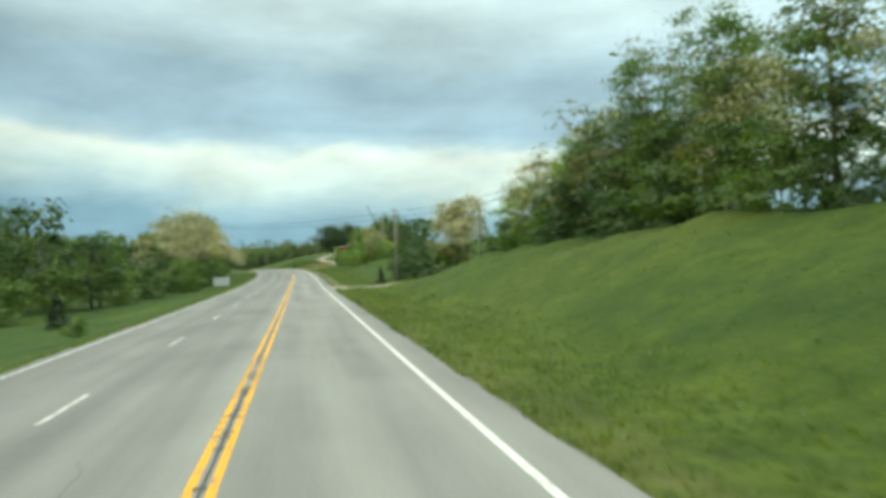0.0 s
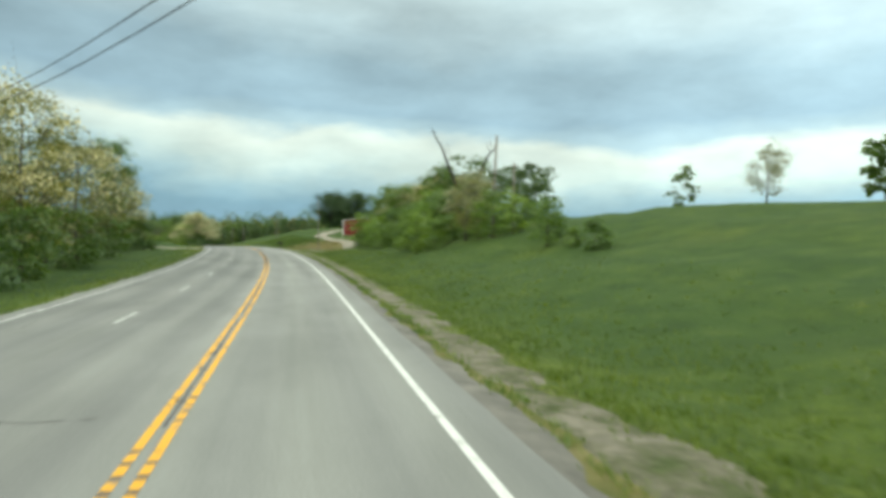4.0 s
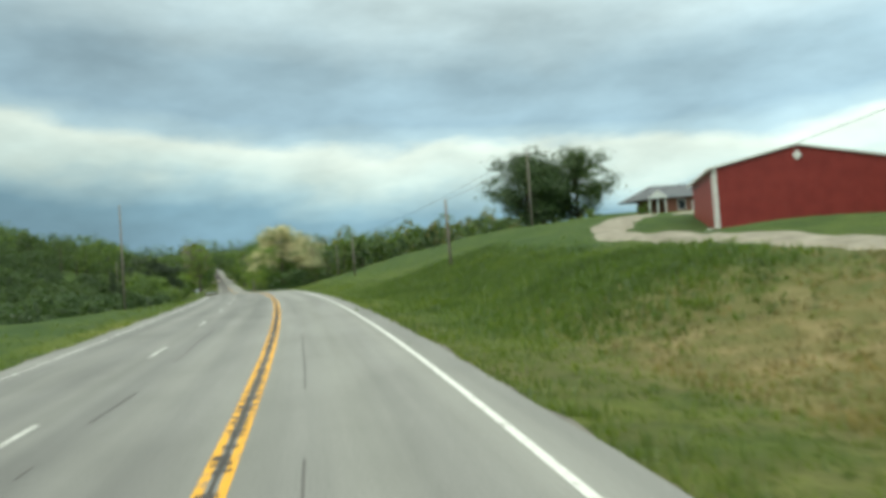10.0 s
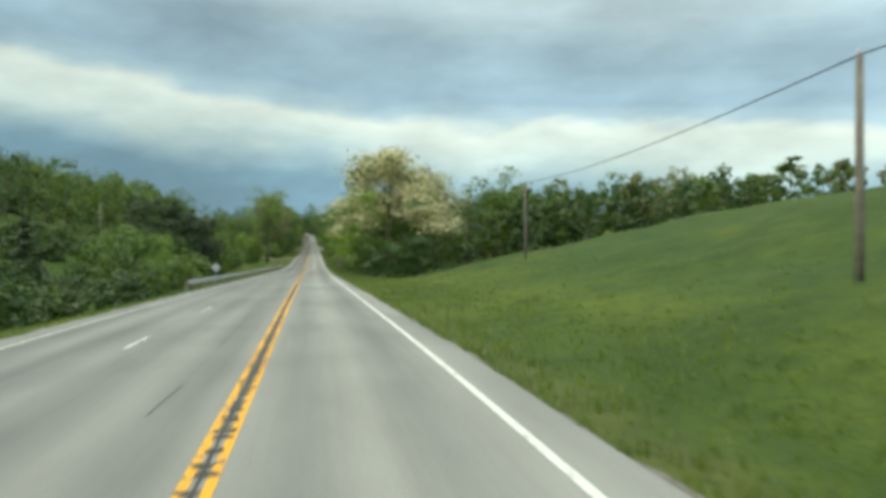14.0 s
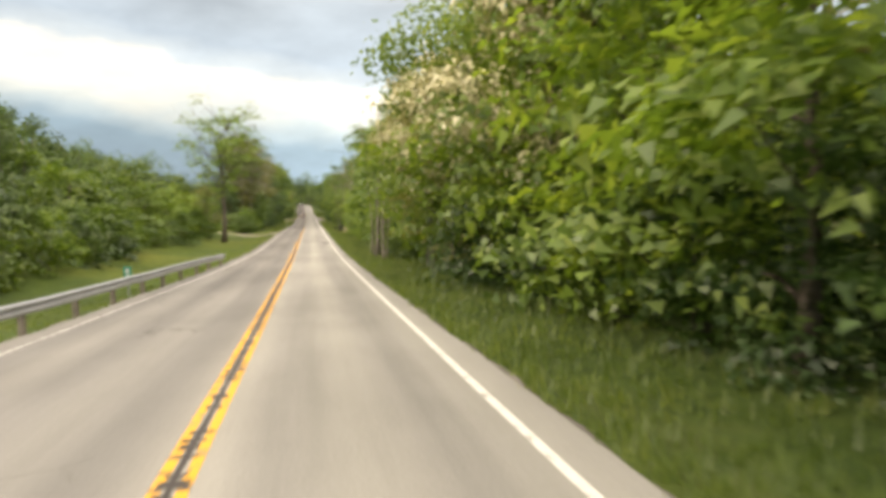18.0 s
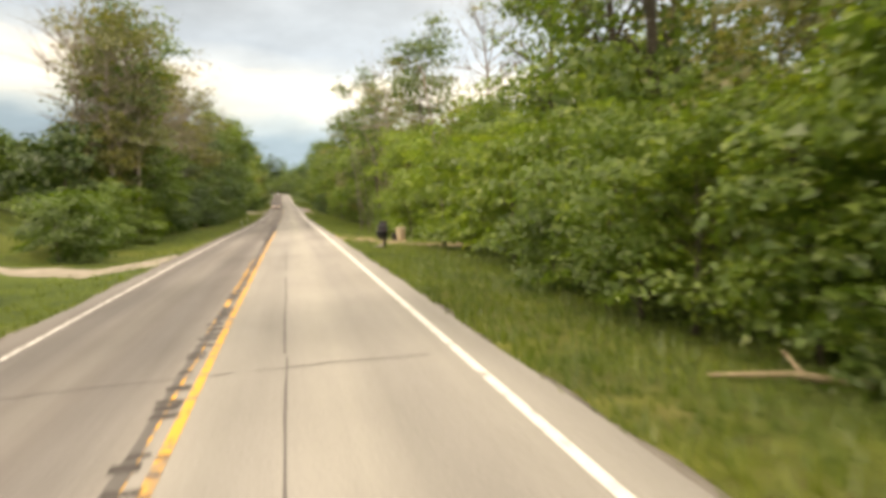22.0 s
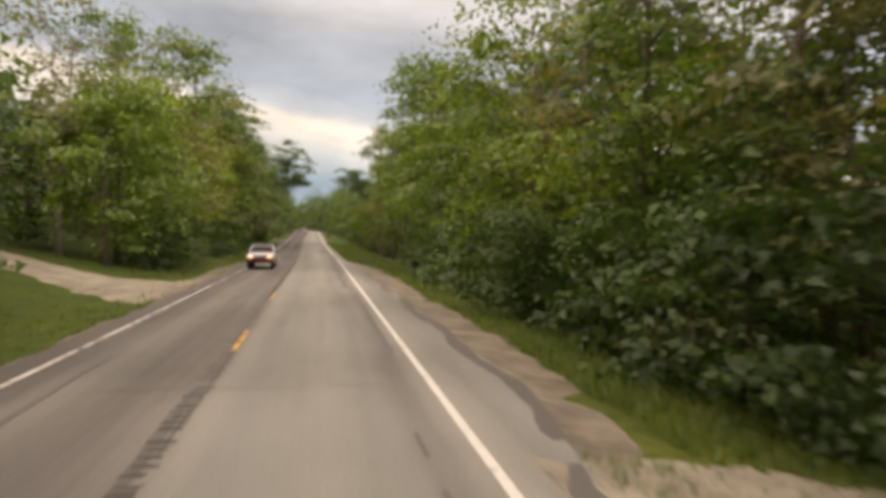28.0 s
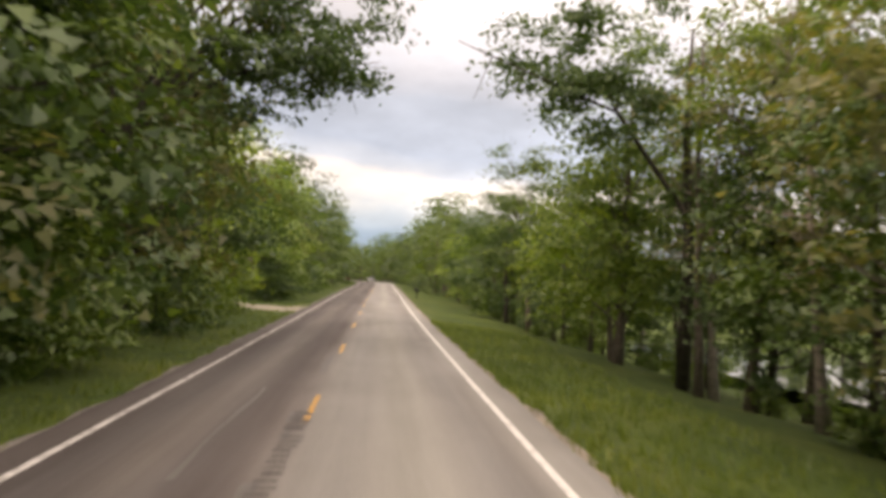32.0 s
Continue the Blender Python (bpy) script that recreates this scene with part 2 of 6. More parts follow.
L_SEC = {
    -80: [-.05, -.4, -1.3, -2.4, -3.0, -3.0, -2.6, -1, 1.5, 5, 10],
    60: [-.05, -.4, -1.2, -2.0, -2.6, -2.8, -2.4, -1, 1.5, 5, 10],
    110: [-.05, -.3, -.7, -1.0, -1.2, -1.2, -1, -.5, 1, 5, 10],
    190: [-.05, -.1, -.2, -.1, .3, .5, .3, -.5, 0, 4, 10],
    216: [-.05, -.1, -.2, -.1, .3, .5, .3, -.5, 0, 4, 10],
    226: [-.05, 0, .3, .9, 1.4, 1.2, .3, -.8, -1, 4, 12],
    275: [-.05, -.1, 0, .2, .2, -.4, -1.6, -2.8, -1, 7, 16],
    320: [-.05, -.15, -.3, -.7, -1.6, -3, -3.6, -1.5, 4, 14, 26],
    380: [-.05, -.4, -1, -1.8, -2.3, -1, 3, 9, 16, 28, 38],
    440: [-.05, -.4, -.9, -1.1, 0, 3.5, 8, 14, 21, 32, 40],
    520: [-.05, -.3, -.6, -.3, 1, 4, 8.5, 14, 20, 29, 36],
    640: [-.05, -.2, -.3, .3, 1.5, 3.5, 6, 10, 18, 40, 56],
    720: [-.05, -.1, .2, 1.1, 2.4, 4, 5.5, 8, 16, 42, 60],
    880: [-.05, -.2, -.2, .2, 1, 2, 3.5, 6, 14, 40, 58],
}


def section(sec, cols, s, d):
    keys = sorted(sec)
    table = np.array([sec[k] for k in keys], float)
    s, d = np.broadcast_arrays(np.asarray(s, float), np.asarray(d, float))
    out = np.zeros(s.shape)
    per = np.stack([np.interp(s.ravel(), keys, table[:, j]) for j in range(len(cols))], -1)
    dd, flat = d.ravel(), np.zeros(d.size)
    j = np.clip(np.searchsorted(cols, dd) - 1, 0, len(cols) - 2)
    a, b = np.array(cols)[j], np.array(cols)[j + 1]
    f = np.clip((dd - a) / (b - a), 0, 1)
    q = np.arange(dd.size)
    return (per[q, j] * (1 - f) + per[q, j + 1] * f).reshape(out.shape)


def left_edge(s):
    return wide(s) + np.interp(s, [60, 100, 130, 360, 420], [.35, .4, .8, .85, .68]) + .05 * np.sin(.9 * np.asarray(s)) * np.sin(.23 * np.asarray(s))


def right_edge(s):
    return np.interp(s, [360, 420, 560, 660, 668, 706, 720, 900], [4.42, 4.25, 4.2, 4.3, 5.1, 4.9, 4.3, 4.25]) + .04 * np.sin(.8 * np.asarray(s)) * np.sin(.31 * np.asarray(s) + 1)


def rise(s, lat):
    """Height of the ground over the road's own height."""
    s, lat = np.broadcast_arrays(np.asarray(s, float), np.asarray(lat, float))
    r = section(R_SEC, R_LAT, s, np.maximum(lat, 4.05))
    l = section(L_SEC, L_OFF, s, np.maximum(-lat - left_edge(s), 0))
    z = np.where(lat >= 4.05, r, np.where(lat <= -left_edge(s), l, -0.1))
    away = np.clip((np.maximum(lat - 6, -lat - left_edge(s) - 2)) / 12, 0, 1)
    wob = (.30 * np.sin(.21 * s + .13 * lat) * np.sin(.17 * lat - .06 * s) + .14 * np.sin(.63 * s + 1.7) * np.sin(.55 * lat) + .1 * np.sin(.41 * s - .9 * lat) * np.sin(.23 * s + .6 * lat) + .06 * np.sin(1.7 * s) * np.sin(1.9 * lat + s * .3))
    far = np.clip((s - 950) / 700, 0, 1) * np.clip((np.abs(lat) - 30) / 60, 0, 1)
    return z + away * wob + 20 * far


def on_ground(s, lat, up=0.0):
    return Vector(spot(np.float64(s), np.float64(lat), float(rise(s, lat)) + up))


# ---- materials ----
def material(name, rough=0.8):
    m = bpy.data.materials.new(name)
    m.use_nodes = True
    b = m.node_tree.nodes["Principled BSDF"]
    b.inputs["Roughness"].default_value = rough
    b.inputs["Specular IOR Level"].default_value = 0.25
    return m, m.node_tree, b


def ramped(nt, fac, stops):
    r = nt.nodes.new("ShaderNodeValToRGB")
    el = r.color_ramp.elements
    el[0].position, el[0].color = stops[0][0], (*stops[0][1], 1)
    el[1].position, el[1].color = stops[-1][0], (*stops[-1][1], 1)
    for p, c in stops[1:-1]:
        el.new(p).color = (*c, 1)
    link(nt, fac, r.inputs[0])
    return r.outputs["Color"]


def noisy(nt, scale, detail=4, vec=None, rough=0.55):
    n = nt.nodes.new("ShaderNodeTexNoise")
    n.inputs["Scale"].default_value, n.inputs["Detail"].default_value, n.inputs["Roughness"].default_value = scale, detail, rough
    if vec is None:
        c = nt.nodes.new("ShaderNodeTexCoord")
        vec = c.outputs["Object"]
    link(nt, vec, n.inputs["Vector"])
    return n.outputs["Fac"]


def blend(nt, kind, a, b, fac=1.0):
    m = nt.nodes.new("ShaderNodeMix")
    m.data_type, m.blend_type = "RGBA", kind
    for sock, v in ((m.inputs["Factor"], fac), (m.inputs["A"], a), (m.inputs["B"], b)):
        if isinstance(v, (int, float)):
            sock.default_value = v
        elif isinstance(v, tuple):
            sock.default_value = (*v, 1)
        else:
            link(nt, v, sock)
    return m.outputs["Result"]


def bumped(nt, bsdf, fac, strength=0.4, dist=0.02):
    b = nt.nodes.new("ShaderNodeBump")
    b.inputs["Strength"].default_value, b.inputs["Distance"].default_value = strength, dist
    link(nt, fac, b.inputs["Height"])
    link(nt, b.outputs[0], bsdf.inputs["Normal"])


def two_tone(name, c1, c2, scale=3.0, rough=0.8, fine=40.0, bump=0.3, metal=0.0):
    m, nt, b = material(name, rough)
    col = ramped(nt, noisy(nt, scale, 6), [(0.3, c1), (0.7, c2)])
    grain = noisy(nt, fine, 3)
    col = blend(nt, "MULTIPLY", col, ramped(nt, grain, [(0.3, (.8, .8, .8)), (0.7, (1.1, 1.1, 1.1))]))
    link(nt, col, b.inputs["Base Color"])
    b.inputs["Metallic"].default_value = metal
    bumped(nt, b, grain, bump)
    return m


def leafy(name, c1, c2, c3, through=0.35, lone=False):
    m = bpy.data.materials.new(name)
    m.use_nodes = True
    nt = m.node_tree
    nt.nodes.clear()
    geo, info = nt.nodes.new("ShaderNodeNewGeometry"), nt.nodes.new("ShaderNodeObjectInfo")
    col = ramped(nt, geo.outputs["Random Per Island"], [(0.0, c1), (0.6, c2), (1.0, c3)])
    if lone:
        # one object holds many plants: they differ from place to place
        tint = ramped(nt, noisy(nt, lone, 3), [(0.3, (.62, .68, .62)), (0.5, (.97, .98, .95)), (0.7, (1.3, 1.18, .92))])
    else:
        tint = ramped(nt, info.outputs["Random"], [(0.0, (.7, .75, .7)), (0.5, (.98, 1.0, .96)), (1.0, (1.28, 1.2, .95))])
    col = blend(nt, "MULTIPLY", col, tint)
    d, t, g, out = (nt.nodes.new("ShaderNode" + k) for k in ("BsdfDiffuse", "BsdfTranslucent", "BsdfGlossy", "OutputMaterial"))
    link(nt, col, d.inputs["Color"])
    link(nt, blend(nt, "MULTIPLY", col, (1.25, 1.2, .6)), t.inputs["Color"])
    g.inputs["Roughness"].default_value = 0.5
    a, c = nt.nodes.new("ShaderNodeMixShader"), nt.nodes.new("ShaderNodeMixShader")
    a.inputs[0].default_value, c.inputs[0].default_value = through, 0.05
    link(nt, d.outputs[0], a.inputs[1]); link(nt, t.outputs[0], a.inputs[2])
    link(nt, a.outputs[0], c.inputs[1]); link(nt, g.outputs[0], c.inputs[2])
    link(nt, c.outputs[0], out.inputs["Surface"])
    return m


def road_material():
    m, nt, b = material("worn_asphalt", 0.85)
    uv = nt.nodes.new("ShaderNodeUVMap")
    sep = nt.nodes.new("ShaderNodeSeparateXYZ")
    link(nt, uv.outputs[0], sep.inputs[0])

    def stretched(sx, sy, scale, detail=5):
        mp = nt.nodes.new("ShaderNodeMapping")
        mp.inputs["Scale"].default_value = (sx, sy, 1)
        link(nt, uv.outputs[0], mp.inputs[0])
        return noisy(nt, scale, detail, mp.outputs[0])

    col = ramped(nt, stretched(.03, 1.0, .9, 6), [(0.3, (.21, .212, .195)), (0.5, (.255, .256, .236)), (0.72, (.30, .30, .275))])
    col = blend(nt, "MULTIPLY", col, ramped(nt, stretched(.25, .6, .5, 6), [(0.32, (.82, .82, .82)), (0.6, (1.04, 1.04, 1.04))]))
    col = blend(nt, "MULTIPLY", col, ramped(nt, stretched(1, 1, 26, 4), [(0.3, (.86, .86, .86)), (0.7, (1.1, 1.1, 1.1))]))
    # darker across the lanes left of the yellow line
    far = calc(nt, "MINIMUM", calc(nt, "MAXIMUM", calc(nt, "MULTIPLY_ADD", sep.outputs["Y"], -.9, -.1), 0.0), 1.0)
    col = blend(nt, "MULTIPLY", col, (.84, .84, .85), far)
    # polished wheel paths
    wheel = calc(nt, "COSINE", calc(nt, "MULTIPLY_ADD", sep.outputs["Y"], 3.5, .1))
    col = blend(nt, "MULTIPLY", col, ramped(nt, calc(nt, "MULTIPLY_ADD", wheel, .5, .5), [(0.0, (.9, .9, .91)), (1.0, (1.05, 1.05, 1.04))]))
    # the older, darker far lane on the second half of the way
    old = calc(nt, "MULTIPLY", calc(nt, "SMOOTH_MIN", 1.0, calc(nt, "MAXIMUM", calc(nt, "MULTIPLY_ADD", sep.outputs["X"], .012, -4.9), 0.0), .2),
               calc(nt, "MINIMUM", calc(nt, "MAXIMUM", calc(nt, "MULTIPLY_ADD", sep.outputs["Y"], -1.4, .5), 0.0), 1.0))
    old = calc(nt, "MULTIPLY", old, calc(nt, "MULTIPLY_ADD", stretched(.04, 1.3, 1.2), 1.8, -.35))
    col = blend(nt, "MULTIPLY", col, (.62, .58, .57), calc(nt, "MAXIMUM", calc(nt, "MINIMUM", old, 1.0), 0.0))
    # brown stained bands along the older part of the way
    band = ramped(nt, calc(nt, "MULTIPLY_ADD", sep.outputs["Y"], .125, .5), [(0.05, (.72, .68, .67)), (0.11, (.6, .56, .55)), (0.17, (.95, .94, .93)), (0.27, (1.05, 1.04, 1.0)), (0.36, (.82, .79, .78)), (0.455, (.66, .62, .61)), (0.52, (.9, .88, .87)),
                                                                                        (0.62, (1.04, 1.03, 1.0)), (0.78, (1.06, 1.05, 1.02)), (0.86, (.92, .9, .89)), (0.9, (.74, .71, .7)), (0.95, (1.0, .99, .97))])
    late = calc(nt, "MINIMUM", calc(nt, "MAXIMUM", calc(nt, "MULTIPLY_ADD", sep.outputs["X"], .008, -3.9), 0.0), 1.0)
    patchy = calc(nt, "MINIMUM", calc(nt, "MAXIMUM", calc(nt, "MULTIPLY_ADD", stretched(.05, .5, 1.4, 6), 3.4, -1.0), 0.1), 1.0)
    col = blend(nt, "MULTIPLY", col, band, calc(nt, "MULTIPLY", late, patchy))
    # near lane paler on the middle stretch, about s = 390 to 640
    pale = calc(nt, "MULTIPLY", calc(nt, "MINIMUM", calc(nt, "MAXIMUM", calc(nt, "MULTIPLY_ADD", sep.outputs["X"], .016, -6.2), 0.0), 1.0), calc(nt, "MINIMUM", calc(nt, "MAXIMUM", calc(nt, "MULTIPLY_ADD", sep.outputs["X"], -.016, 10.2), 0.0), 1.0))
    near = calc(nt, "MINIMUM", calc(nt, "MAXIMUM", calc(nt, "MULTIPLY_ADD", sep.outputs["Y"], 1.6, .9), 0.0), 1.0)
    col = blend(nt, "MULTIPLY", col, (1.17, 1.16, 1.14), calc(nt, "MULTIPLY", pale, near))
    # far lane darker on the last stretch, from about s = 735 on
    last = calc(nt, "MINIMUM", calc(nt, "MAXIMUM", calc(nt, "MULTIPLY_ADD", sep.outputs["X"], .03, -22.0), 0.0), 1.0)
    col = blend(nt, "MULTIPLY", col, (.70, .67, .67), calc(nt, "MULTIPLY", last, calc(nt, "SUBTRACT", 1.0, near)))
    # hairline cracks
    vo = nt.nodes.new("ShaderNodeTexVoronoi")
    vo.feature = "DISTANCE_TO_EDGE"
    vo.inputs["Scale"].default_value = .34
    warp = nt.nodes.new("ShaderNodeMapping")
    warp.inputs["Scale"].default_value = (.7, 1.2, 1)
    link(nt, uv.outputs[0], warp.inputs[0])
    nn = nt.nodes.new("ShaderNodeTexNoise")
    nn.inputs["Scale"].default_value = 1.2
    link(nt, uv.outputs[0], nn.inputs["Vector"])
    link(nt, blend(nt, "ADD", warp.outputs[0], nn.outputs["Color"], .35), vo.inputs["Vector"])
    crack = calc(nt, "LESS_THAN", vo.outputs["Distance"], .003)
    crack = calc(nt, "MULTIPLY", crack, calc(nt, "GREATER_THAN", stretched(.05, .2, 1.0), .60))
    col = blend(nt, "MULTIPLY", col, (.72, .71, .70), crack)
    link(nt, col, b.inputs["Base Color"])
    bumped(nt, b, stretched(1, 1, 60, 3), .25, .01)
    return m


def paint_material(name, c, wear=0.45, notch=False):
    m, nt, b = material(name, 0.6)
    uv = nt.nodes.new("ShaderNodeUVMap")
    worn = noisy(nt, 3.0, 7, uv.outputs[0], .7)
    fac = ramped(nt, worn, [(wear - .06, (0, 0, 0)), (wear + .06, (1, 1, 1))])
    col = blend(nt, "MIX", (.2, .19, .17), c, fac)
    if notch:
        sep = nt.nodes.new("ShaderNodeSeparateXYZ")
        link(nt, uv.outputs[0], sep.inputs[0])
        wave = calc(nt, "SINE", calc(nt, "MULTIPLY", sep.outputs["X"], 13.0))
        patchy = noisy(nt, .12, 3, uv.outputs[0])
        cut = calc(nt, "GREATER_THAN", calc(nt, "MULTIPLY_ADD", patchy, 1.5, calc(nt, "MULTIPLY_ADD", wave, .30, calc(nt, "MULTIPLY", noisy(nt, 2.2, 4, uv.outputs[0]), .5))), 1.31)
        col = blend(nt, "MIX", col, (.12, .10, .085), cut)
    col = blend(nt, "MULTIPLY", col, ramped(nt, noisy(nt, 30, 3, uv.outputs[0]), [(0.3, (.85, .85, .85)), (0.7, (1.05, 1.05, 1.05))]))
    link(nt, col, b.inputs["Base Color"])
    return m


def ground_material():
    m, nt, b = material("grassy_ground", 0.95)
    c = nt.nodes.new("ShaderNodeTexCoord").outputs["Object"]
    col = ramped(nt, noisy(nt, .035, 6, c), [(0.32, (.052, .086, .012)), (0.5, (.077, .116, .017)), (0.68, (.122, .142, .028))])
    col = blend(nt, "MULTIPLY", col, ramped(nt, noisy(nt, .22, 7, c, .6), [(0.3, (.55, .62, .56)), (0.5, (1, 1, 1)), (0.7, (1.4, 1.22, 1.1))]))
    col = blend(nt, "MULTIPLY", col, ramped(nt, noisy(nt, 1.1, 6, c, .6), [(0.32, (.66, .72, .62)), (0.66, (1.25, 1.18, 1.05))]))
    col = blend(nt, "MULTIPLY", col, ramped(nt, noisy(nt, 4.0, 5, c), [(0.3, (.7, .74, .68)), (0.7, (1.22, 1.18, 1.1))]))
    dry = nt.nodes.new("ShaderNodeAttribute")
    dry.attribute_name = "dry"
    straw = ramped(nt, noisy(nt, .8, 6, c), [(0.3, (.10, .11, .034)), (0.5, (.165, .14, .054)), (0.7, (.26, .205, .10))])
    col = blend(nt, "MIX", col, straw, calc(nt, "MULTIPLY", dry.outputs["Fac"], calc(nt, "MINIMUM", calc(nt, "MULTIPLY_ADD", noisy(nt, .5, 5, c), 3.2, -.7), 1.0)))
    # deeper green for lush grass, and for shade painted left of the road
    lush_shade = nt.nodes.new("ShaderNodeAttribute")
    lush_shade.attribute_name = "lush_shade"
    deep = ramped(nt, noisy(nt, .6, 6, c), [(0.3, (.026, .054, .010)), (0.55, (.044, .080, .014)), (0.75, (.072, .104, .022))])
    col = blend(nt, "MIX", col, deep, calc(nt, "MULTIPLY", lush_shade.outputs["Fac"], calc(nt, "MAXIMUM", calc(nt, "MINIMUM", calc(nt, "MULTIPLY_ADD", noisy(nt, .16, 5, c), 3.0, -.55), 1.0), 0.0)))
    link(nt, col, b.inputs["Base Color"])
    bumped(nt, b, noisy(nt, 9, 5, c), .7, .12)
    return m


ASPHALT = road_material()
YELLOW = paint_material("yellow_paint", (.78, .40, .035), .40, True)
WORN_YELLOW = paint_material("worn_yellow_paint", (.74, .39, .05), .455, True)
WHITE = paint_material("white_paint", (.70, .70, .66), .40)
WORN_WHITE = paint_material("worn_white_paint", (.62, .62, .58), .47)
NOTCHED = paint_material("notched_asphalt", (.055, .048, .042), .40)
GROUND = ground_material()
GRAVEL = two_tone("pale_gravel", (.20, .18, .14), (.37, .34, .27), .9, .95, 22, .8)
TAN_GRAVEL = two_tone("tan_shoulder_gravel", (.15, .135, .105), (.31, .27, .21), 1.1, .95, 14, 1.0)


def weedy_gravel():
    m, nt, b = material("weedy_gravel", .95)
    col = ramped(nt, noisy(nt, .9, 7, rough=.65), [(0.34, (.075, .095, .032)), (0.46, (.14, .135, .085)), (0.58, (.22, .20, .155)), (0.72, (.30, .275, .22))])
    grain = noisy(nt, 7, 6, rough=.7)
    col = blend(nt, "MULTIPLY", col, ramped(nt, grain, [(0.3, (.62, .62, .6)), (0.7, (1.25, 1.24, 1.2))]))
    link(nt, col, b.inputs["Base Color"])
    bumped(nt, b, grain, 1.0, .05)
    return m


DULL_GRAVEL = weedy_gravel()
DARK_GRAVEL = two_tone("dark_gravel", (.12, .115, .10), (.23, .215, .185), 1.4, .95, 25, .8)
TAR = paint_material("crack_tar", (.12, .115, .105), .44)
PATCH = two_tone("asphalt_patch", (.12, .118, .115), (.17, .165, .16), 1.5, .85, 40, .3)
BARK = two_tone("grey_brown_bark", (.07, .058, .045), (.17, .145, .115), 6, .9, 30, 1.0)
PALE_BARK = two_tone("pale_bark", (.18, .155, .125), (.35, .31, .26), 5, .85, 25, .7)
DARK_BARK = two_tone("dark_bark", (.035, .03, .025), (.08, .07, .055), 6, .9, 30, 1.0)
POLE = two_tone("weathered_pole_wood", (.15, .13, .11), (.30, .265, .22), 3, .85, 35, .5)
BLACK_WOOD = two_tone("dark_wood", (.02, .018, .016), (.05, .045, .04), 5, .8, 40, .4)
LEAF = leafy("fresh_leaves", (.065, .125, .022), (.115, .20, .034), (.19, .275, .055), .45)
LEAF_LIGHT = leafy("light_leaves", (.105, .19, .036), (.178, .285, .052), (.275, .37, .09), .52)
LEAF_DARK = leafy("dark_leaves", (.035, .08, .02), (.062, .125, .03), (.10, .165, .042), .35)
LEAF_OLIVE = leafy("olive_leaves", (.12, .145, .045), (.19, .205, .07), (.28, .27, .115), .45)
CEDAR = leafy("cedar_needles", (.018, .04, .015), (.034, .064, .023), (.06, .09, .033), .15)
OAK_LEAF = leafy("oak_leaves", (.026, .058, .016), (.044, .088, .024), (.075, .125, .034), .22)
BLOSSOM = leafy("cream_blossom", (.44, .41, .24), (.58, .54, .34), (.70, .66, .46), .1)
DEEP_GRASS = leafy("deep_grass_blades", (.09, .145, .022), (.135, .20, .032), (.19, .245, .05), .5, .35)
LUSH_GRASS = leafy("lush_grass_blades", (.065, .12, .018), (.10, .168, .026), (.15, .215, .04), .5, .35)
GRASS = leafy("grass_blades", (.095, .16, .03), (.155, .23, .05), (.23, .29, .085), .5, .35)
STRAW = leafy("dry_grass_blades", (.15, .15, .05), (.24, .20, .09), (.33, .27, .13), .3, .35)
FAR_LEAF = leafy("woodland_leaves", (.06, .115, .022), (.10, .175, .032), (.16, .235, .05), .45, .11)
FAR_OLIVE = leafy("olive_woodland_leaves", (.12, .145, .045), (.19, .205, .07), (.27, .26, .11), .45, .11)
FAR_DARK = leafy("dark_woodland_leaves", (.035, .075, .02), (.06, .115, .03), (.10, .155, .042), .35, .11)
RED_METAL = two_tone("red_painted_metal", (.22, .036, .032), (.29, .050, .043), 1.2, .45, 60, .05)
WHITE_TRIM = two_tone("white_trim", (.70, .70, .68), (.82, .82, .80), 2, .5, 40, .05)
ROOF_METAL = two_tone("white_roof_metal", (.55, .55, .54), (.68, .68, .66), 1, .4, 50, .05)
BRICK = two_tone("red_brown_brick", (.16, .065, .045), (.26, .11, .075), 5, .85, 18, .5)
SHINGLE = two_tone("grey_shingle", (.10, .11, .12), (.17, .18, .19), 3, .85, 14, .5)
GALV = two_tone("galvanised_steel", (.38, .40, .41), (.52, .54, .55), 2, .45, 40, .1, .7)
SIGN_BACK = two_tone("bare_sign_metal", (.55, .57, .58), (.68, .70, .70), 3, .45, 40, .05, .3)
GREEN_PAINT = two_tone("green_sign_paint", (.02, .24, .17), (.03, .30, .21), 3, .5, 40, .05)
BLACK_PLASTIC = two_tone("black_plastic", (.015, .016, .018), (.03, .032, .035), 4, .45, 40, .1)
TAN_PLASTIC = two_tone("tan_plastic", (.42, .35, .24), (.55, .47, .34), 3, .6, 40, .1)
WIRE = two_tone("dark_wire", (.02, .02, .022), (.035, .035, .04), 3, .6, 30, .1)
MAROON = two_tone("maroon_car_paint", (.10, .016, .02), (.13, .022, .028), 1.5, .3, 50, .02)
SILVER = two_tone("silver_car_paint", (.60, .61, .62), (.68, .69, .70), 1.5, .3, 50, .02)
RUBBER = two_tone("tyre_rubber", (.015, .015, .016), (.03, .03, .03), 5, .8, 50, .2)
DARK_GLASS = two_tone("dark_glass", (.012, .014, .016), (.02, .022, .025), 2, .08, 50, .0)
WATER = two_tone("pond_water", (.02, .03, .025), (.04, .05, .04), .5, .04, 3, .05)
CUT_WOOD = two_tone("bare_log_wood", (.36, .28, .17), (.5, .41, .28), 4, .85, 30, .5)


def glow(name, c, strength):
    m, nt, b = material(name, .3)
    b.inputs["Base Color"].default_value = (*c, 1)
    b.inputs["Emission Color"].default_value = (*c, 1)
    b.inputs["Emission Strength"].default_value = strength
    return m


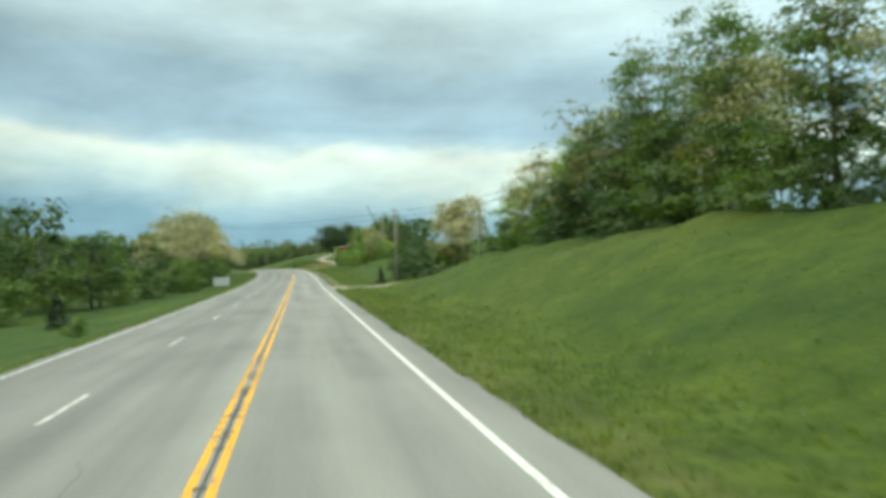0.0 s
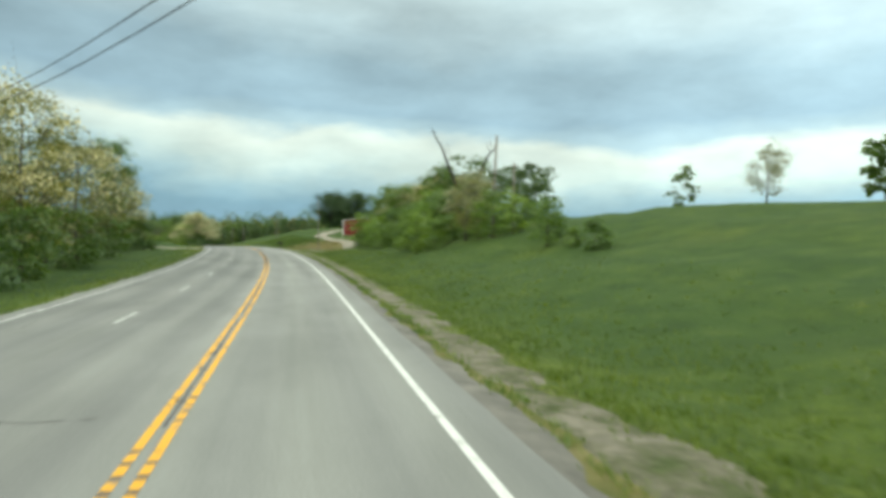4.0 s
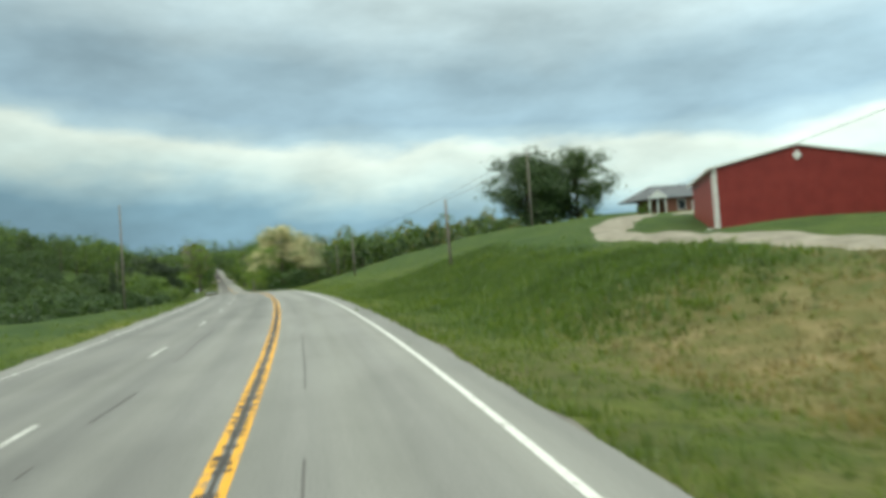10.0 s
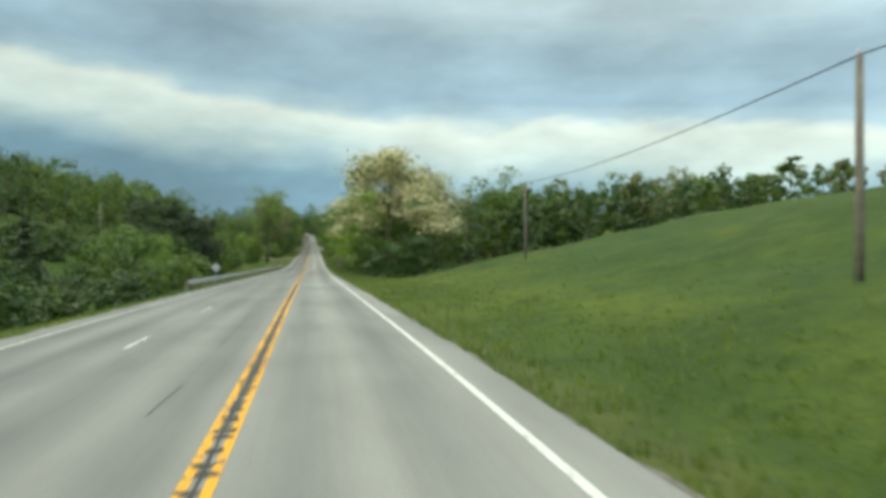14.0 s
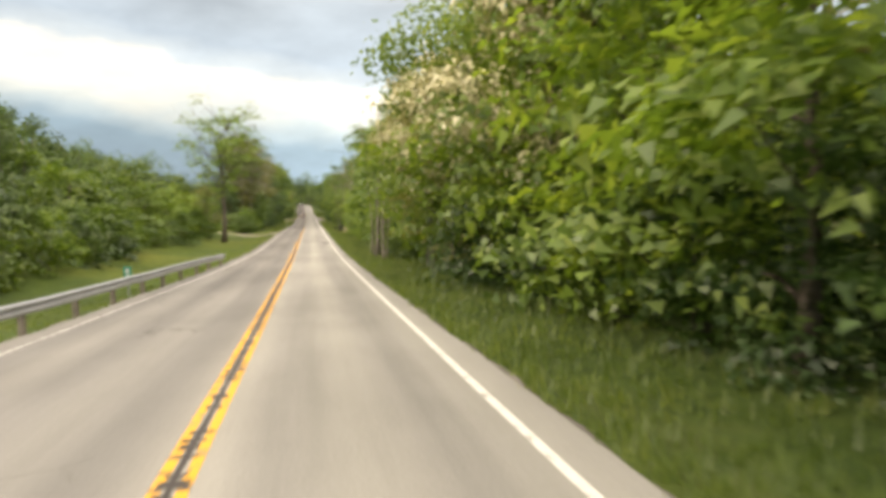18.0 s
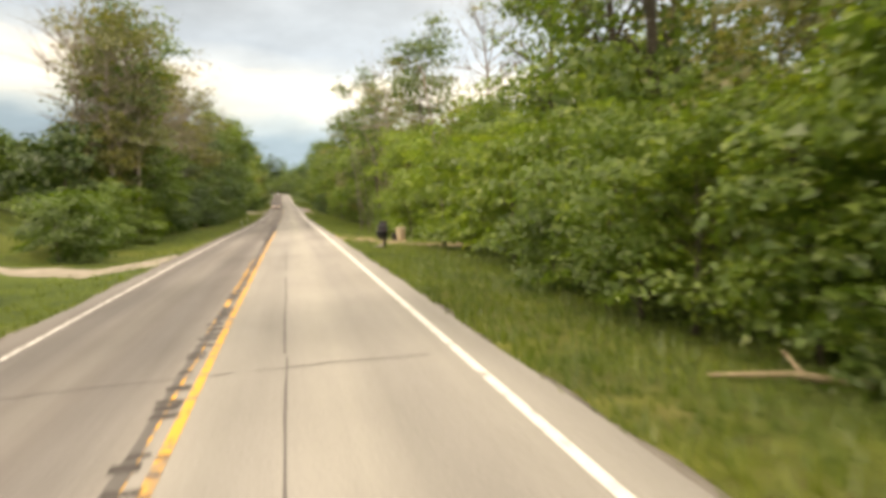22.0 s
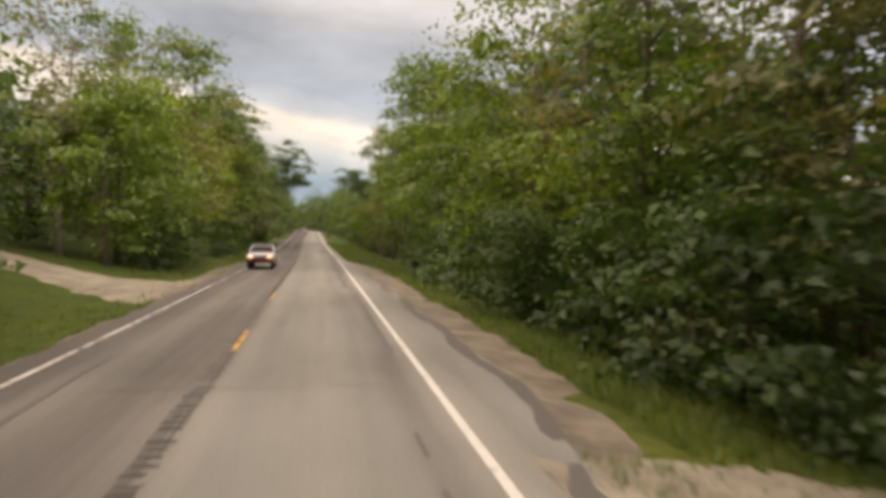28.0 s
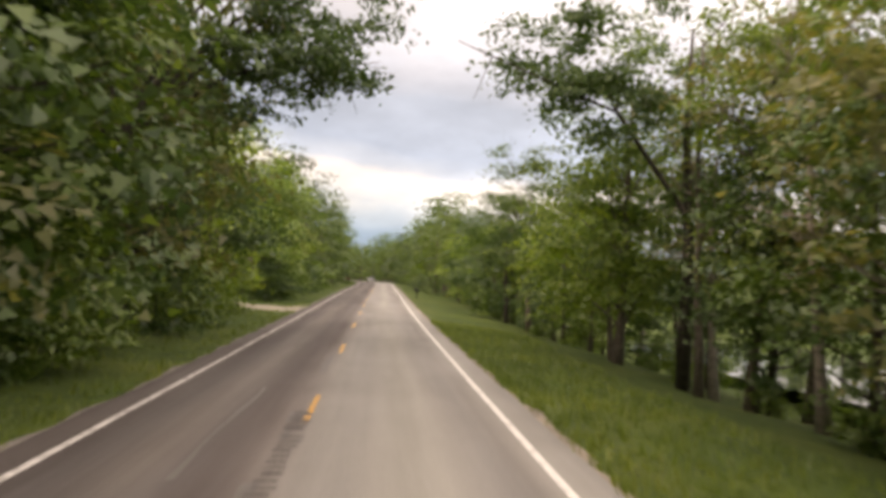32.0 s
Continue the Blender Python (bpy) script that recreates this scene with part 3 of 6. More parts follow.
LAMP = glow("lit_headlamp", (1.0, .80, .5), .8)


# ---- geometry helpers ----
class Geo:
    """Vertices, faces and uv of one mesh."""

    def __init__(self):
        self.v, self.f, self.n = [], [], 0

    def add(self, verts, faces):
        self.v.append(np.asarray(verts, float).reshape(-1, 3))
        self.f.extend([tuple(i + self.n for i in f) for f in faces])
        self.n += len(self.v[-1])
        return self

    def box(self, lo, hi, m=None, bevel=0.0):
        x0, y0, z0 = lo
        x1, y1, z1 = hi
        if bevel <= 0:
            v = [(x, y, z) for z in (z0, z1) for x, y in ((x0, y0), (x1, y0), (x1, y1), (x0, y1))]
            f = [(3, 2, 1, 0), (4, 5, 6, 7), (0, 1, 5, 4), (1, 2, 6, 5), (2, 3, 7, 6), (3, 0, 4, 7)]
        else:
            k = min(bevel, (x1 - x0) / 2.1, (y1 - y0) / 2.1, (z1 - z0) / 2.1)
            rings = [(z0, k), (z0 + k, 0), (z1 - k, 0), (z1, k)]
            v, f = [], []
            for z, i in rings:
                j = k if i == 0 else k * 1.6
                a, b_, c, d = x0 + i, x1 - i, y0 + i, y1 - i
                v += [(a + j, c, z), (b_ - j, c, z), (b_, c + j, z), (b_, d - j, z), (b_ - j, d, z), (a + j, d, z), (a, d - j, z), (a, c + j, z)]
            for r in range(3):
                f += [(8 * r + q, 8 * r + (q + 1) % 8, 8 * r + 8 + (q + 1) % 8, 8 * r + 8 + q) for q in range(8)]
            f += [tuple(range(7, -1, -1)), tuple(range(24, 32))]
        v = np.array(v, float)
        if m is not None:
            v = np.array([m @ Vector(p) for p in v])
        return self.add(v, f)

    def tube(self, pts, radii, n=6, cap=True):
        pts = [Vector(p) for p in pts]
        v, f = [], []
        for i, p in enumerate(pts):
            d = (pts[min(i + 1, len(pts) - 1)] - pts[max(i - 1, 0)]).normalized()
            a = d.orthogonal().normalized() if abs(d.z) < .9 else d.cross(Vector((0, 1, 0))).normalized()
            if abs(d.z) >= .9:
                b = d.cross(a)
            else:
                a = d.cross(Vector((0, 0, 1))).normalized()
                b = d.cross(a)
            for q in range(n):
                t = 2 * math.pi * q / n
                v.append(p + (a * math.cos(t) + b * math.sin(t)) * radii[i])
        for i in range(len(pts) - 1):
            f += [(i * n + q, i * n + (q + 1) % n, (i + 1) * n + (q + 1) % n, (i + 1) * n + q) for q in range(n)]
        if cap:
            f += [tuple(range(n - 1, -1, -1)), tuple(range((len(pts) - 1) * n, len(pts) * n))]
        return self.add([tuple(p) for p in v], f)

    def prism(self, outline, y0, y1, m=None):
        """An outline in x and z, drawn out from y0 to y1."""
        k = len(outline)
        v = [(x, y0, z) for x, z in outline] + [(x, y1, z) for x, z in outline]
        f = [tuple(range(k)), tuple(range(2 * k - 1, k - 1, -1))] + [(q, k + q, k + (q + 1) % k, (q + 1) % k) for q in range(k)]
        v = np.array(v, float)
        if m is not None:
            v = np.array([m @ Vector(p) for p in v])
        return self.add(v, f)

    def mesh(self, name, mat, smooth=False):
        me = bpy.data.meshes.new(name)
        me.from_pydata(np.concatenate(self.v).tolist(), [], self.f)
        me.materials.append(mat)
        if smooth:
            me.polygons.foreach_set("use_smooth", [True] * len(me.polygons))
        me.update()
        return me


def part(name, geo, mat, parent=None, label="", smooth=False):
    ob = new(name, geo.mesh(name, mat, smooth))
    if parent is not None:
        ob.parent = parent
    if label:
        tagged(ob, label)
    return ob


def thing(name, label, category, group="", m=None, kind=""):
    ob = new(name)
    ob.empty_display_size = 0.2
    if m is not None:
        ob.matrix_world = m
    return tagged(ob, label, category, group, kind)


def facing(s, lat, up=0.0, turn=0.0, scale=1.0):
    """The pose of a thing on the ground, its y along the road."""
    return Matrix.LocRotScale(on_ground(s, lat, up), Euler((0, 0, heading(s) + radians(turn))), (scale, scale, scale))


# ---- ground, road and paint ----
def sheet(name, stations, lat_of, up_of, mat, label, category, uv=False, kind="structure", parent=None):
    """A strip along the road: lat_of and up_of give, for a station, the row of places across."""
    st = np.asarray(stations, float)
    rows = np.array([lat_of(s) for s in st])
    ups = np.array([up_of(s, r) for s, r in zip(st, rows)])
    n = rows.shape[1]
    v = spot(np.repeat(st, n), rows.ravel(), ups.ravel())
    i = np.arange(len(st) - 1)[:, None] * n + np.arange(n - 1)[None]
    f = np.stack([i, i + 1, i + n + 1, i + n], -1).reshape(-1, 4)
    me = bpy.data.meshes.new(name)
    me.from_pydata(v.tolist(), [], f.tolist())
    me.materials.append(mat)
    me.polygons.foreach_set("use_smooth", [True] * len(me.polygons))
    if uv:
        lay = me.uv_layers.new(name="UVMap")
        idx = np.empty(len(me.loops), int)
        me.loops.foreach_get("vertex_index", idx)
        lay.data.foreach_set("uv", np.stack([np.repeat(st, n), rows.ravel()], -1)[idx].ravel())
    me.update()
    ob = new(name, me)
    if parent is not None:
        ob.parent = parent
        return ob
    return tagged(ob, label, category, kind=kind)


S_FINE = np.concatenate([np.arange(-200, -40, 8.0), np.arange(-40, 900, 2.0), np.arange(900, 1300, 10.0), np.arange(1300, 2590, 60.0)])
RIGHTS = np.array([4.05, 4.6, 5.2, 6, 7, 8, 9, 10, 11, 12, 13.5, 15, 16.5, 18, 20, 22, 25, 28, 32, 36, 41, 47, 55, 64, 75, 90, 110, 140, 180, 240, 330, 500, 900, 1800])
LEFTS = np.array([0, .8, 1.6, 2.6, 4, 5.5, 7, 9, 11, 14, 17, 20, 24, 29, 35, 42, 50, 60, 72, 88, 110, 140, 180, 240, 320, 420, 560])


def ground_row(s):
    e = float(left_edge(s))
    return np.concatenate([-(e + LEFTS[::-1]), [-e + .02, 0, 4.03], RIGHTS])


def ground_up(s, row):
    return rise(np.full(len(row), s), row)


ground = sheet("ground", S_FINE, ground_row, ground_up, GROUND, "green grassy roadside ground with low hills", "ground")
att = ground.data.attributes.new("dry", "FLOAT", "POINT")


def dryness():
    vals = []
    for s in S_FINE:
        row = ground_row(s)
        d = np.exp(-((s - 236) / 13) ** 4) * np.exp(-((row - 15) / 7.5) ** 4) * 1.5
        d = d + .45 * np.exp(-((row - 5.2) / 1.2) ** 2) * (80 < s < 215) + .35 * np.exp(-((row - 5) / .8) ** 2) + .1 * np.exp(-((row - 6.5) / 2.5) ** 4) * np.clip((s - 400) / 40, 0, 1) * np.clip((660 - s) / 40, 0, 1)
        vals.append(d)
    return np.concatenate(vals)


att.data.foreach_set("value", dryness())
dark_grass = ground.data.attributes.new("lush_shade", "FLOAT", "POINT")


def lush_and_shade():
    vals = []
    for s in S_FINE:
        row = ground_row(s)
        d = .9 * np.clip((s - 85) / 20, 0, 1) * np.clip((205 - s) / 10, 0, 1) * np.clip((row - 7) / 2, 0, 1)
        d = d + .85 * np.exp(-((s - 268) / 23) ** 8) * np.exp(-((row - 12.5 - .9 * np.sin(.4 * s)) / 6.5) ** 4)
        d = d + .9 * np.clip((s - 240) / 20, 0, 1) * np.clip((row - 10) / 6, 0, 1) * (s < 420)
        # first term: shade on the land left of the road, painted as dark green
        d = d + (row < -9.5) * (s < 420) + .5 * np.clip((s - 285) / 10, 0, 1) * (s < 420) * np.exp(-((row - 7) / 2.5) ** 2) + .8 * np.clip((s - 385) / 30, 0, 1) * np.clip((470 - s) / 15, .15, 1) + .7 * np.clip((s - 660) / 30, 0, 1) + .5 * np.clip((row - 8) / 3, 0, 1) * (s < 70)
        vals.append(np.clip(d, 0, 1))
    return np.concatenate(vals)


dark_grass.data.foreach_set("value", lush_and_shade())

road = sheet("road", S_FINE, lambda s: np.concatenate([[-float(left_edge(s))], np.linspace(-float(wide(s)), 0, 8), [.9, 1.8, 2.7, 3.56, float(right_edge(s))]]),
             lambda s, r: np.zeros(len(r)), ASPHALT, "worn pale grey asphalt road with faded lane lines", "road", uv=True)


def stripe(name, s0, s1, lat, width, mat, label, up=.004, step=2.0):
    n = max(2, int((s1 - s0) / step) + 1)
    f = lat if callable(lat) else (lambda s: lat)
    ob = sheet(name, np.linspace(s0, s1, n), lambda s: np.array([f(s) - width / 2, f(s) + width / 2]), lambda s, r: np.full(2, up), mat, label, "", uv=True, parent=road)
    tagged(ob, label)
    return ob


stripe("white_edge_line", -100, 1300, 3.63, .13, WHITE, "white painted edge line")
stripe("white_edge_line", -100, 1300, lambda s: -float(wide(s)), .13, WORN_WHITE, "faded white edge line")
stripe("yellow_line", -100, 505, .09, .12, YELLOW, "yellow centre line with milled notches")
stripe("yellow_line", 505, 574, .09, .12, WORN_YELLOW, "worn yellow centre line")
stripe("yellow_line", -100, 505, -.17, .12, YELLOW, "yellow centre line with milled notches")
stripe("yellow_line", 505, 541, -.17, .12, WORN_YELLOW, "worn yellow centre line")
for k in range(-3, 20):
    a = 637.2 + 12.09 * k - 1.5
    if a > 578:
        stripe("yellow_dash", a, a + 3.05, -.03, .12, WORN_YELLOW, "worn yellow centre dash")
for k in range(-4, 28):
    a = 8.0 + 12.7 * k
    stripe("white_dash", a, a + 3.05, lambda s: -float(wide(s)) * .52, .12, WORN_WHITE, "faded white lane dash")
rng = random.Random(5)


def wander(lat, amp, seed):
    return lambda s: lat + amp * math.sin(.11 * s + seed) * math.sin(.037 * s + 2 * seed) + amp * .35 * math.sin(.9 * s + seed)


def ragged(name, s0, s1, line, width, mat, label, seed, keep=.75, step=.45, up=.005):
    """A broken strip whose width comes and goes along its way."""
    r = random.Random(seed)
    g, s, wid = Geo(), s0, width
    prev = None
    while s < s1:
        gate = math.sin(.31 * s + seed) + .6 * math.sin(.83 * s + 2.3 * seed) + r.uniform(-.5, .5)
        wid = .6 * wid + .4 * width * r.uniform(.25, 1.7)
        c = line(s) + r.uniform(-.12, .12) * width
        row_ = spot(np.array([s, s]), np.array([c - wid / 2, c + wid / 2]), up)
        if gate < 1.6 * (2 * keep - 1) + .3:
            if prev is not None:
                g.add(np.concatenate([prev, row_]), [(0, 1, 3, 2)])
            prev = row_
        else:
            prev = None
        s += step * r.uniform(.6, 1.4)
    ob = part(name, g, mat, road, label)
    return ob


CRACKS = ((49, 63, -3.2, .2, .07, .8), (50, 59, -2.2, .2, .07, .8), (48, 54, 1.7, .1, .03, .8), (120, 141, -2.0, .3, .05, .5), (140, 153, -1.9, .3, .06, .85), (145, 156, -3.6, .3, .06, .85), (163, 169, -1.9, .2, .08, .8), (167, 178, -3.6, .3, .06, .85),
          (189, 197, -2.5, .3, .07, .85), (192, 199, -3.6, .2, .07, .85), (212, 221, -1.8, .3, .06, .8), (213, 231, -3.5, .3, .06, .85), (236, 280, -2.6, .3, .06, .5), (280, 285, -1.9, .2, .06, .9), (285, 291, -3.5, .2, .06, .9), (303, 315, -1.9, .25, .06, .9),
          (306, 316, -3.5, .2, .06, .9), (380, 395, -1.9, .4, .07, 1.0), (379, 386, -3.5, .3, .07, .9), (330, 350, -1.2, .2, .05, .6), (139, 228, .95, .04, .035, .9), (228, 300, .95, .04, .03, .6), (482, 520, 1.2, .05, .03, .9), (520, 545, 1.15, .05, .04, .85),
          (560, 640, -2.1, .3, .07, .6), (560, 668, 3.0, .12, .06, .3), (665, 673, -2.3, .2, .1, .9), (671, 690, 3.25, .12, .16, .9), (690, 712, 3.0, .15, .16, .9), (702, 737, 3.5, .08, .22, .7), (712, 736, 3.0, .1, .12, .7), (712, 717, -1.6, .15, .06, .9),
          (739, 744, 1.55, .1, .06, .9), (765, 773, -1.35, .2, .1, .9), (600, 760, -3.0, .25, .2, .45), (663, 672, .0, .08, .1, .9), (737, 744, .0, .08, .1, .9))
for s0, s1, lat, amp, w, keep in CRACKS:
    ragged("crack_seal", s0, s1, wander(lat, amp * .45, s0), w, TAR, "dark ragged crack along the lane", int(s0 + 3 * s1), keep)
for s in (17, 52, 98, 152, 246, 304.7, 352, 531, 548, 566, 603, 668, 519, 640, 690):
    lo, hi = (-3.0, 3.2) if s > 500 else (-5.5, -1.0)
    q = Geo()
    st = np.linspace(lo, hi, 24)
    rs = random.Random(s)
    off = np.cumsum([rs.uniform(-.07, .07) for _ in st]) + s
    th = np.array([rs.uniform(.012, .06) for _ in st])
    a, b = spot(off, st, .006), spot(off + th, st, .006)
    q.add(np.concatenate([a, b]), [(i, i + 1, 25 + i, 24 + i) for i in range(23) if rs.random() < .8])
    part("crack_seal", q, TAR, road, "dark crack across the road")


def notches(s0, s1, lat, half, pitch, long, keep, seed, mat, label):
    """Short milled notches across the centre, broken and uneven."""
    r = random.Random(seed)
    g, s = Geo(), s0
    while s < s1:
        if r.random() < keep * (.75 + .5 * math.sin(.09 * s + seed) ** 2):
            c = lat(s) + r.uniform(-.03, .03)
            a, z, k = half * r.uniform(.6, 1.1), half * r.uniform(.6, 1.1), long * r.uniform(.6, 1.2)
            j = [r.uniform(-.035, .035) for _ in range(6)]
            st = np.array([s + j[0], s + j[1], s + j[2], s + k + j[3], s + k + j[4], s + k + j[5]])
            la = np.array([c - a, c + j[5], c + z, c + z + j[0], c + j[1], c - a + j[2]])
            g.add(spot(st, la, .0065), [(0, 1, 2, 3, 4, 5)])
        s += pitch * r.uniform(.92, 1.08)
    ob = part("rumble_notches", g, mat, road, label)
    ob["kind"] = "stuff"


notches(-30, 150, wander(-.04, .015, 3), .085, .31, .15, .3, 1, NOTCHED, "dark milled notches between the yellow lines")
notches(150, 200, wander(-.04, .05, 1), .19, .31, .2, .9, 2, NOTCHED, "dark crumbled notches through the yellow lines")
notches(200, 505, wander(-.04, .012, 3), .14, .31, .17, .72, 3, NOTCHED, "dark milled notches between the yellow lines")
notches(505, 578, wander(-.13, .04, 2), .16, .31, .2, .7, 4, NOTCHED, "dark crumbled notches beside the yellow line")
notches(578, 770, wander(-.1, .04, 2), .17, .31, .14, .75, 5, NOTCHED, "dark milled notches beside the centre dashes")
ragged("rumble_strip", -40, 150, wander(-.04, .012, 3), .04, NOTCHED, "dark seam between the yellow lines", 10, .6)
ragged("rumble_strip", 150, 505, wander(-.04, .012, 3), .055, NOTCHED, "dark seam between the yellow lines", 11, .95)
ragged("rumble_strip", 150, 200, wander(-.02, .05, 1), .2, TAR, "dark broken seam along the centre", 12, .75)
ragged("rumble_strip", 505, 700, wander(-.16, .06, 2), .13, TAR, "dark broken seam along the centre", 13, .65)
ragged("rumble_strip", 556, 606, wander(-.3, .07, 2), .3, NOTCHED, "dark tar patches along the centre", 15, .95)
ragged("crack_seal", 662, 706, lambda s: float(right_edge(s)) - .12 + .1 * math.sin(.7 * s), .3, TAR, "dark crumbled edge of the asphalt", 21, .8)
ragged("rumble_strip", 690, 780, wander(-.2, .08, 2), .2, TAR, "dark broken seam along the centre", 14, .55)
q = Geo().add(spot(np.array([495.1, 494.7, 499.8, 500.4]), np.array([3.5, 2.85, 2.75, 3.5]), .0045), [(0, 3, 2, 1)])
part("asphalt_patch", q, PATCH, road, "dark asphalt patch")
q = Geo().add(spot(np.array([584.8, 586.2, 592.5, 590.8, 587.0]), np.array([3.5, 2.95, 3.12, 3.4, 3.55]), .0045), [(0, 4, 3, 2, 1)])
part("asphalt_patch", q, PATCH, road, "dark asphalt patch")


def shoulder(name, s0, s1, inner, width, mat, label, side=1, seed=0, up=.02):
    def row(s):
        base = inner if side > 0 and inner > 0 else float(right_edge(s)) if side > 0 else float(left_edge(s)) + inner
        w = (width(s) if callable(width) else width) * (1 + .07 * math.sin(1.3 * s + seed) + .06 * math.sin(3.7 * s + seed) + .1 * math.sin(.33 * s + seed))
        r = np.array([base - .05, base + .4 * w, base + .75 * w, base + w])
        return r if side > 0 else -r[::-1]

    def ups(s, r):
        q = rise(np.full(4, s), r) + np.array([up, up + .02, up + .01, -.03] if side > 0 else [-.03, up + .01, up + .02, up])
        q = q + np.array([0, .5, 1, .4] if side > 0 else [.4, 1, .5, 0]) * (.035 * math.sin(2.1 * s + seed) + .03 * math.sin(.7 * s + 2 * seed))
        if inner > 4.6:
            q[0] = rise(s, r[0]) - .03
        elif side > 0:
            q[0] = -.012
        else:
            q[3] = -.012
        return q
    return sheet(name, np.arange(s0, s1, .7), row, ups, mat, label, "shoulder")


def tip(a, b, w, fall=8.0):
    return lambda s: w * max(.06, min(1, (s - a) / fall, (b - s) / fall))


shoulder("shoulder_1", -60, 71, 0, tip(-80, 74, .16, 4), DARK_GRAVEL, "narrow earthy gravel shoulder beside the asphalt", seed=1)
shoulder("shoulder_2", 80, 216, 5.0, tip(66, 217, 1.75, 10), DULL_GRAVEL, "pale gravel shoulder with weeds", seed=2, up=.025)
shoulder("shoulder_7", 80, 216, 0, tip(78, 217, .62, 6), DARK_GRAVEL, "crumbled dark asphalt edge", seed=7)
shoulder("shoulder_3", 216, 668, 0, .16, DARK_GRAVEL, "narrow earthy gravel shoulder beside the asphalt", seed=3)
shoulder("shoulder_4", 660, 722, 0, tip(657, 723, 1.7, 12), TAN_GRAVEL, "wide tan gravel shoulder", seed=4, up=.03)
shoulder("shoulder_5", 722, 1000, 0, .3, TAN_GRAVEL, "narrow tan gravel shoulder", seed=5)
shoulder("shoulder_8", 684, 716, .15, tip(682, 718, 1.1, 8), TAN_GRAVEL, "tan gravel shoulder of the far lane", side=-1, seed=8, up=.04)
shoulder("shoulder_6", -60, 1000, 0, .18, DARK_GRAVEL, "narrow earthy shoulder of the far lane", side=-1, seed=6)


def lane(name, pts, width, mat, label, up=.09):
    """A driveway through (s, lat) points, draped on the ground."""
    p = np.array(pts, float)
    t = np.linspace(0, len(p) - 1, 14 * (len(p) - 1) + 1)
    cs = []
    for u in t:
        i = min(int(u), len(p) - 2)
        f = u - i
        p0, p1, p2, p3 = p[max(i - 1, 0)], p[i], p[i + 1], p[min(i + 2, len(p) - 1)]
        cs.append(.5 * (2 * p1 + (p2 - p0) * f + (2 * p0 - 5 * p1 + 4 * p2 - p3) * f * f + (3 * p1 - p0 - 3 * p2 + p3) * f ** 3))
    cs = np.array(cs)
    d = np.gradient(cs, axis=0)
    nrm = np.stack([-d[:, 1], d[:, 0]], -1) / np.linalg.norm(d, axis=1, keepdims=True)
    mouth = np.clip(1 - t, 0, 1)[:, None]
    nrm = nrm * (1 - mouth) + np.stack([np.sign(nrm[:, 0]), 0 * t], -1) * mouth
    w = np.interp(t, range(len(p)), width)
    w = w * (1 + .06 * np.sin(t * 9) + .05 * np.sin(t * 23))
    k = np.array([-1, -.6, 0, .6, 1.0])
    S = cs[:, None, 0] + nrm[:, None, 0] * w[:, None] * k / 2
    L = cs[:, None, 1] + nrm[:, None, 1] * w[:, None] * k / 2
    Z = rise(S, L) + up + np.array([-.07 - up, 0, .02, 0, -.07 - up])
    near = np.minimum(np.abs(L - right_edge(S)), np.abs(-L - left_edge(S)))
    Z = np.where(near < .6, np.minimum(Z, .003), Z)
    Z[0] = Z[0] - up - .06
    v = spot(S.ravel(), L.ravel(), Z.ravel())
    i = np.arange(len(cs) - 1)[:, None] * 5 + np.arange(4)[None]
    f = np.stack([i, i + 1, i + 6, i + 5], -1).reshape(-1, 4)
    me = bpy.data.meshes.new(name)
    me.from_pydata(v.tolist(), [], f.tolist())
    me.materials.append(mat)
    me.polygons.foreach_set("use_smooth", [True] * len(me.polygons))
    me.update()
    return tagged(new(name, me), label, "driveway", kind="structure")


lane("driveway_1", [(76.8, 4.1), (75.4, 8), (74.9, 12.5), (75, 20), (74, 32)], [13, 4.8, 3.5, 3.2, 3], GRAVEL, "pale gravel driveway leading up beside the bank")
lane("driveway_2", [(202, 4.1), (201, 8), (200, 13), (199.5, 20), (199, 34)], [10, 5, 3.2, 2.8, 2.6], GRAVEL, "pale gravel farm track to a gate")
lane("driveway_3", [(216.8, 4.1), (216.4, 9), (216, 13), (217.5, 17)], [9, 7, 5.6, 5], DARK_GRAVEL, "worn asphalt apron of a driveway")
lane("driveway_4", [(214.8, 9.5), (218.5, 14.2), (222.7, 18.4), (230, 20.4), (238, 20.6), (250, 20), (264, 21), (277, 25), (292, 37), (303, 56)], [9, 7.6, 5.8, 4.2, 3.2, 2.7, 2.7, 3.2, 5, 9], GRAVEL,
     "pale gravel driveway curving up the hill to the house", up=.17)
lane("driveway_5", [(212, -7.2), (214, -12), (217, -20), (222, -34)], [14, 7, 4, 3.5], GRAVEL, "pale gravel side lane")
lane("driveway_6", [(545.5, -4.2), (546, -8), (546.5, -13), (548, -24)], [8, 4, 3.2, 3], GRAVEL, "pale gravel driveway into the trees")
lane("driveway_7", [(555, 4.0), (553.2, 6.5), (552.4, 9.5), (553, 14), (555, 22)], [13, 7, 2.8, 2.2, 2], two_tone("tan_earth", (.28, .21, .13), (.42, .33, .22), 1.2, .95, 24, .7), "tan earth and gravel driveway beside mailboxes")
lane("driveway_8", [(660.5, 4.0), (661.3, 8), (661, 12), (659.5, 24)], [11, 6.4, 4.4, 3.4], GRAVEL, "grey gravel driveway")
lane("driveway_9", [(690, -4.2), (692, -9), (694, -15), (697, -26)], [16, 6.5, 4, 3.5], GRAVEL, "pale gravel driveway opening")
lane("driveway_10", [(811, -4.4), (811.5, -8), (812, -13), (813, -24)], [9, 5, 3.5, 3], GRAVEL, "pale gravel driveway opening")

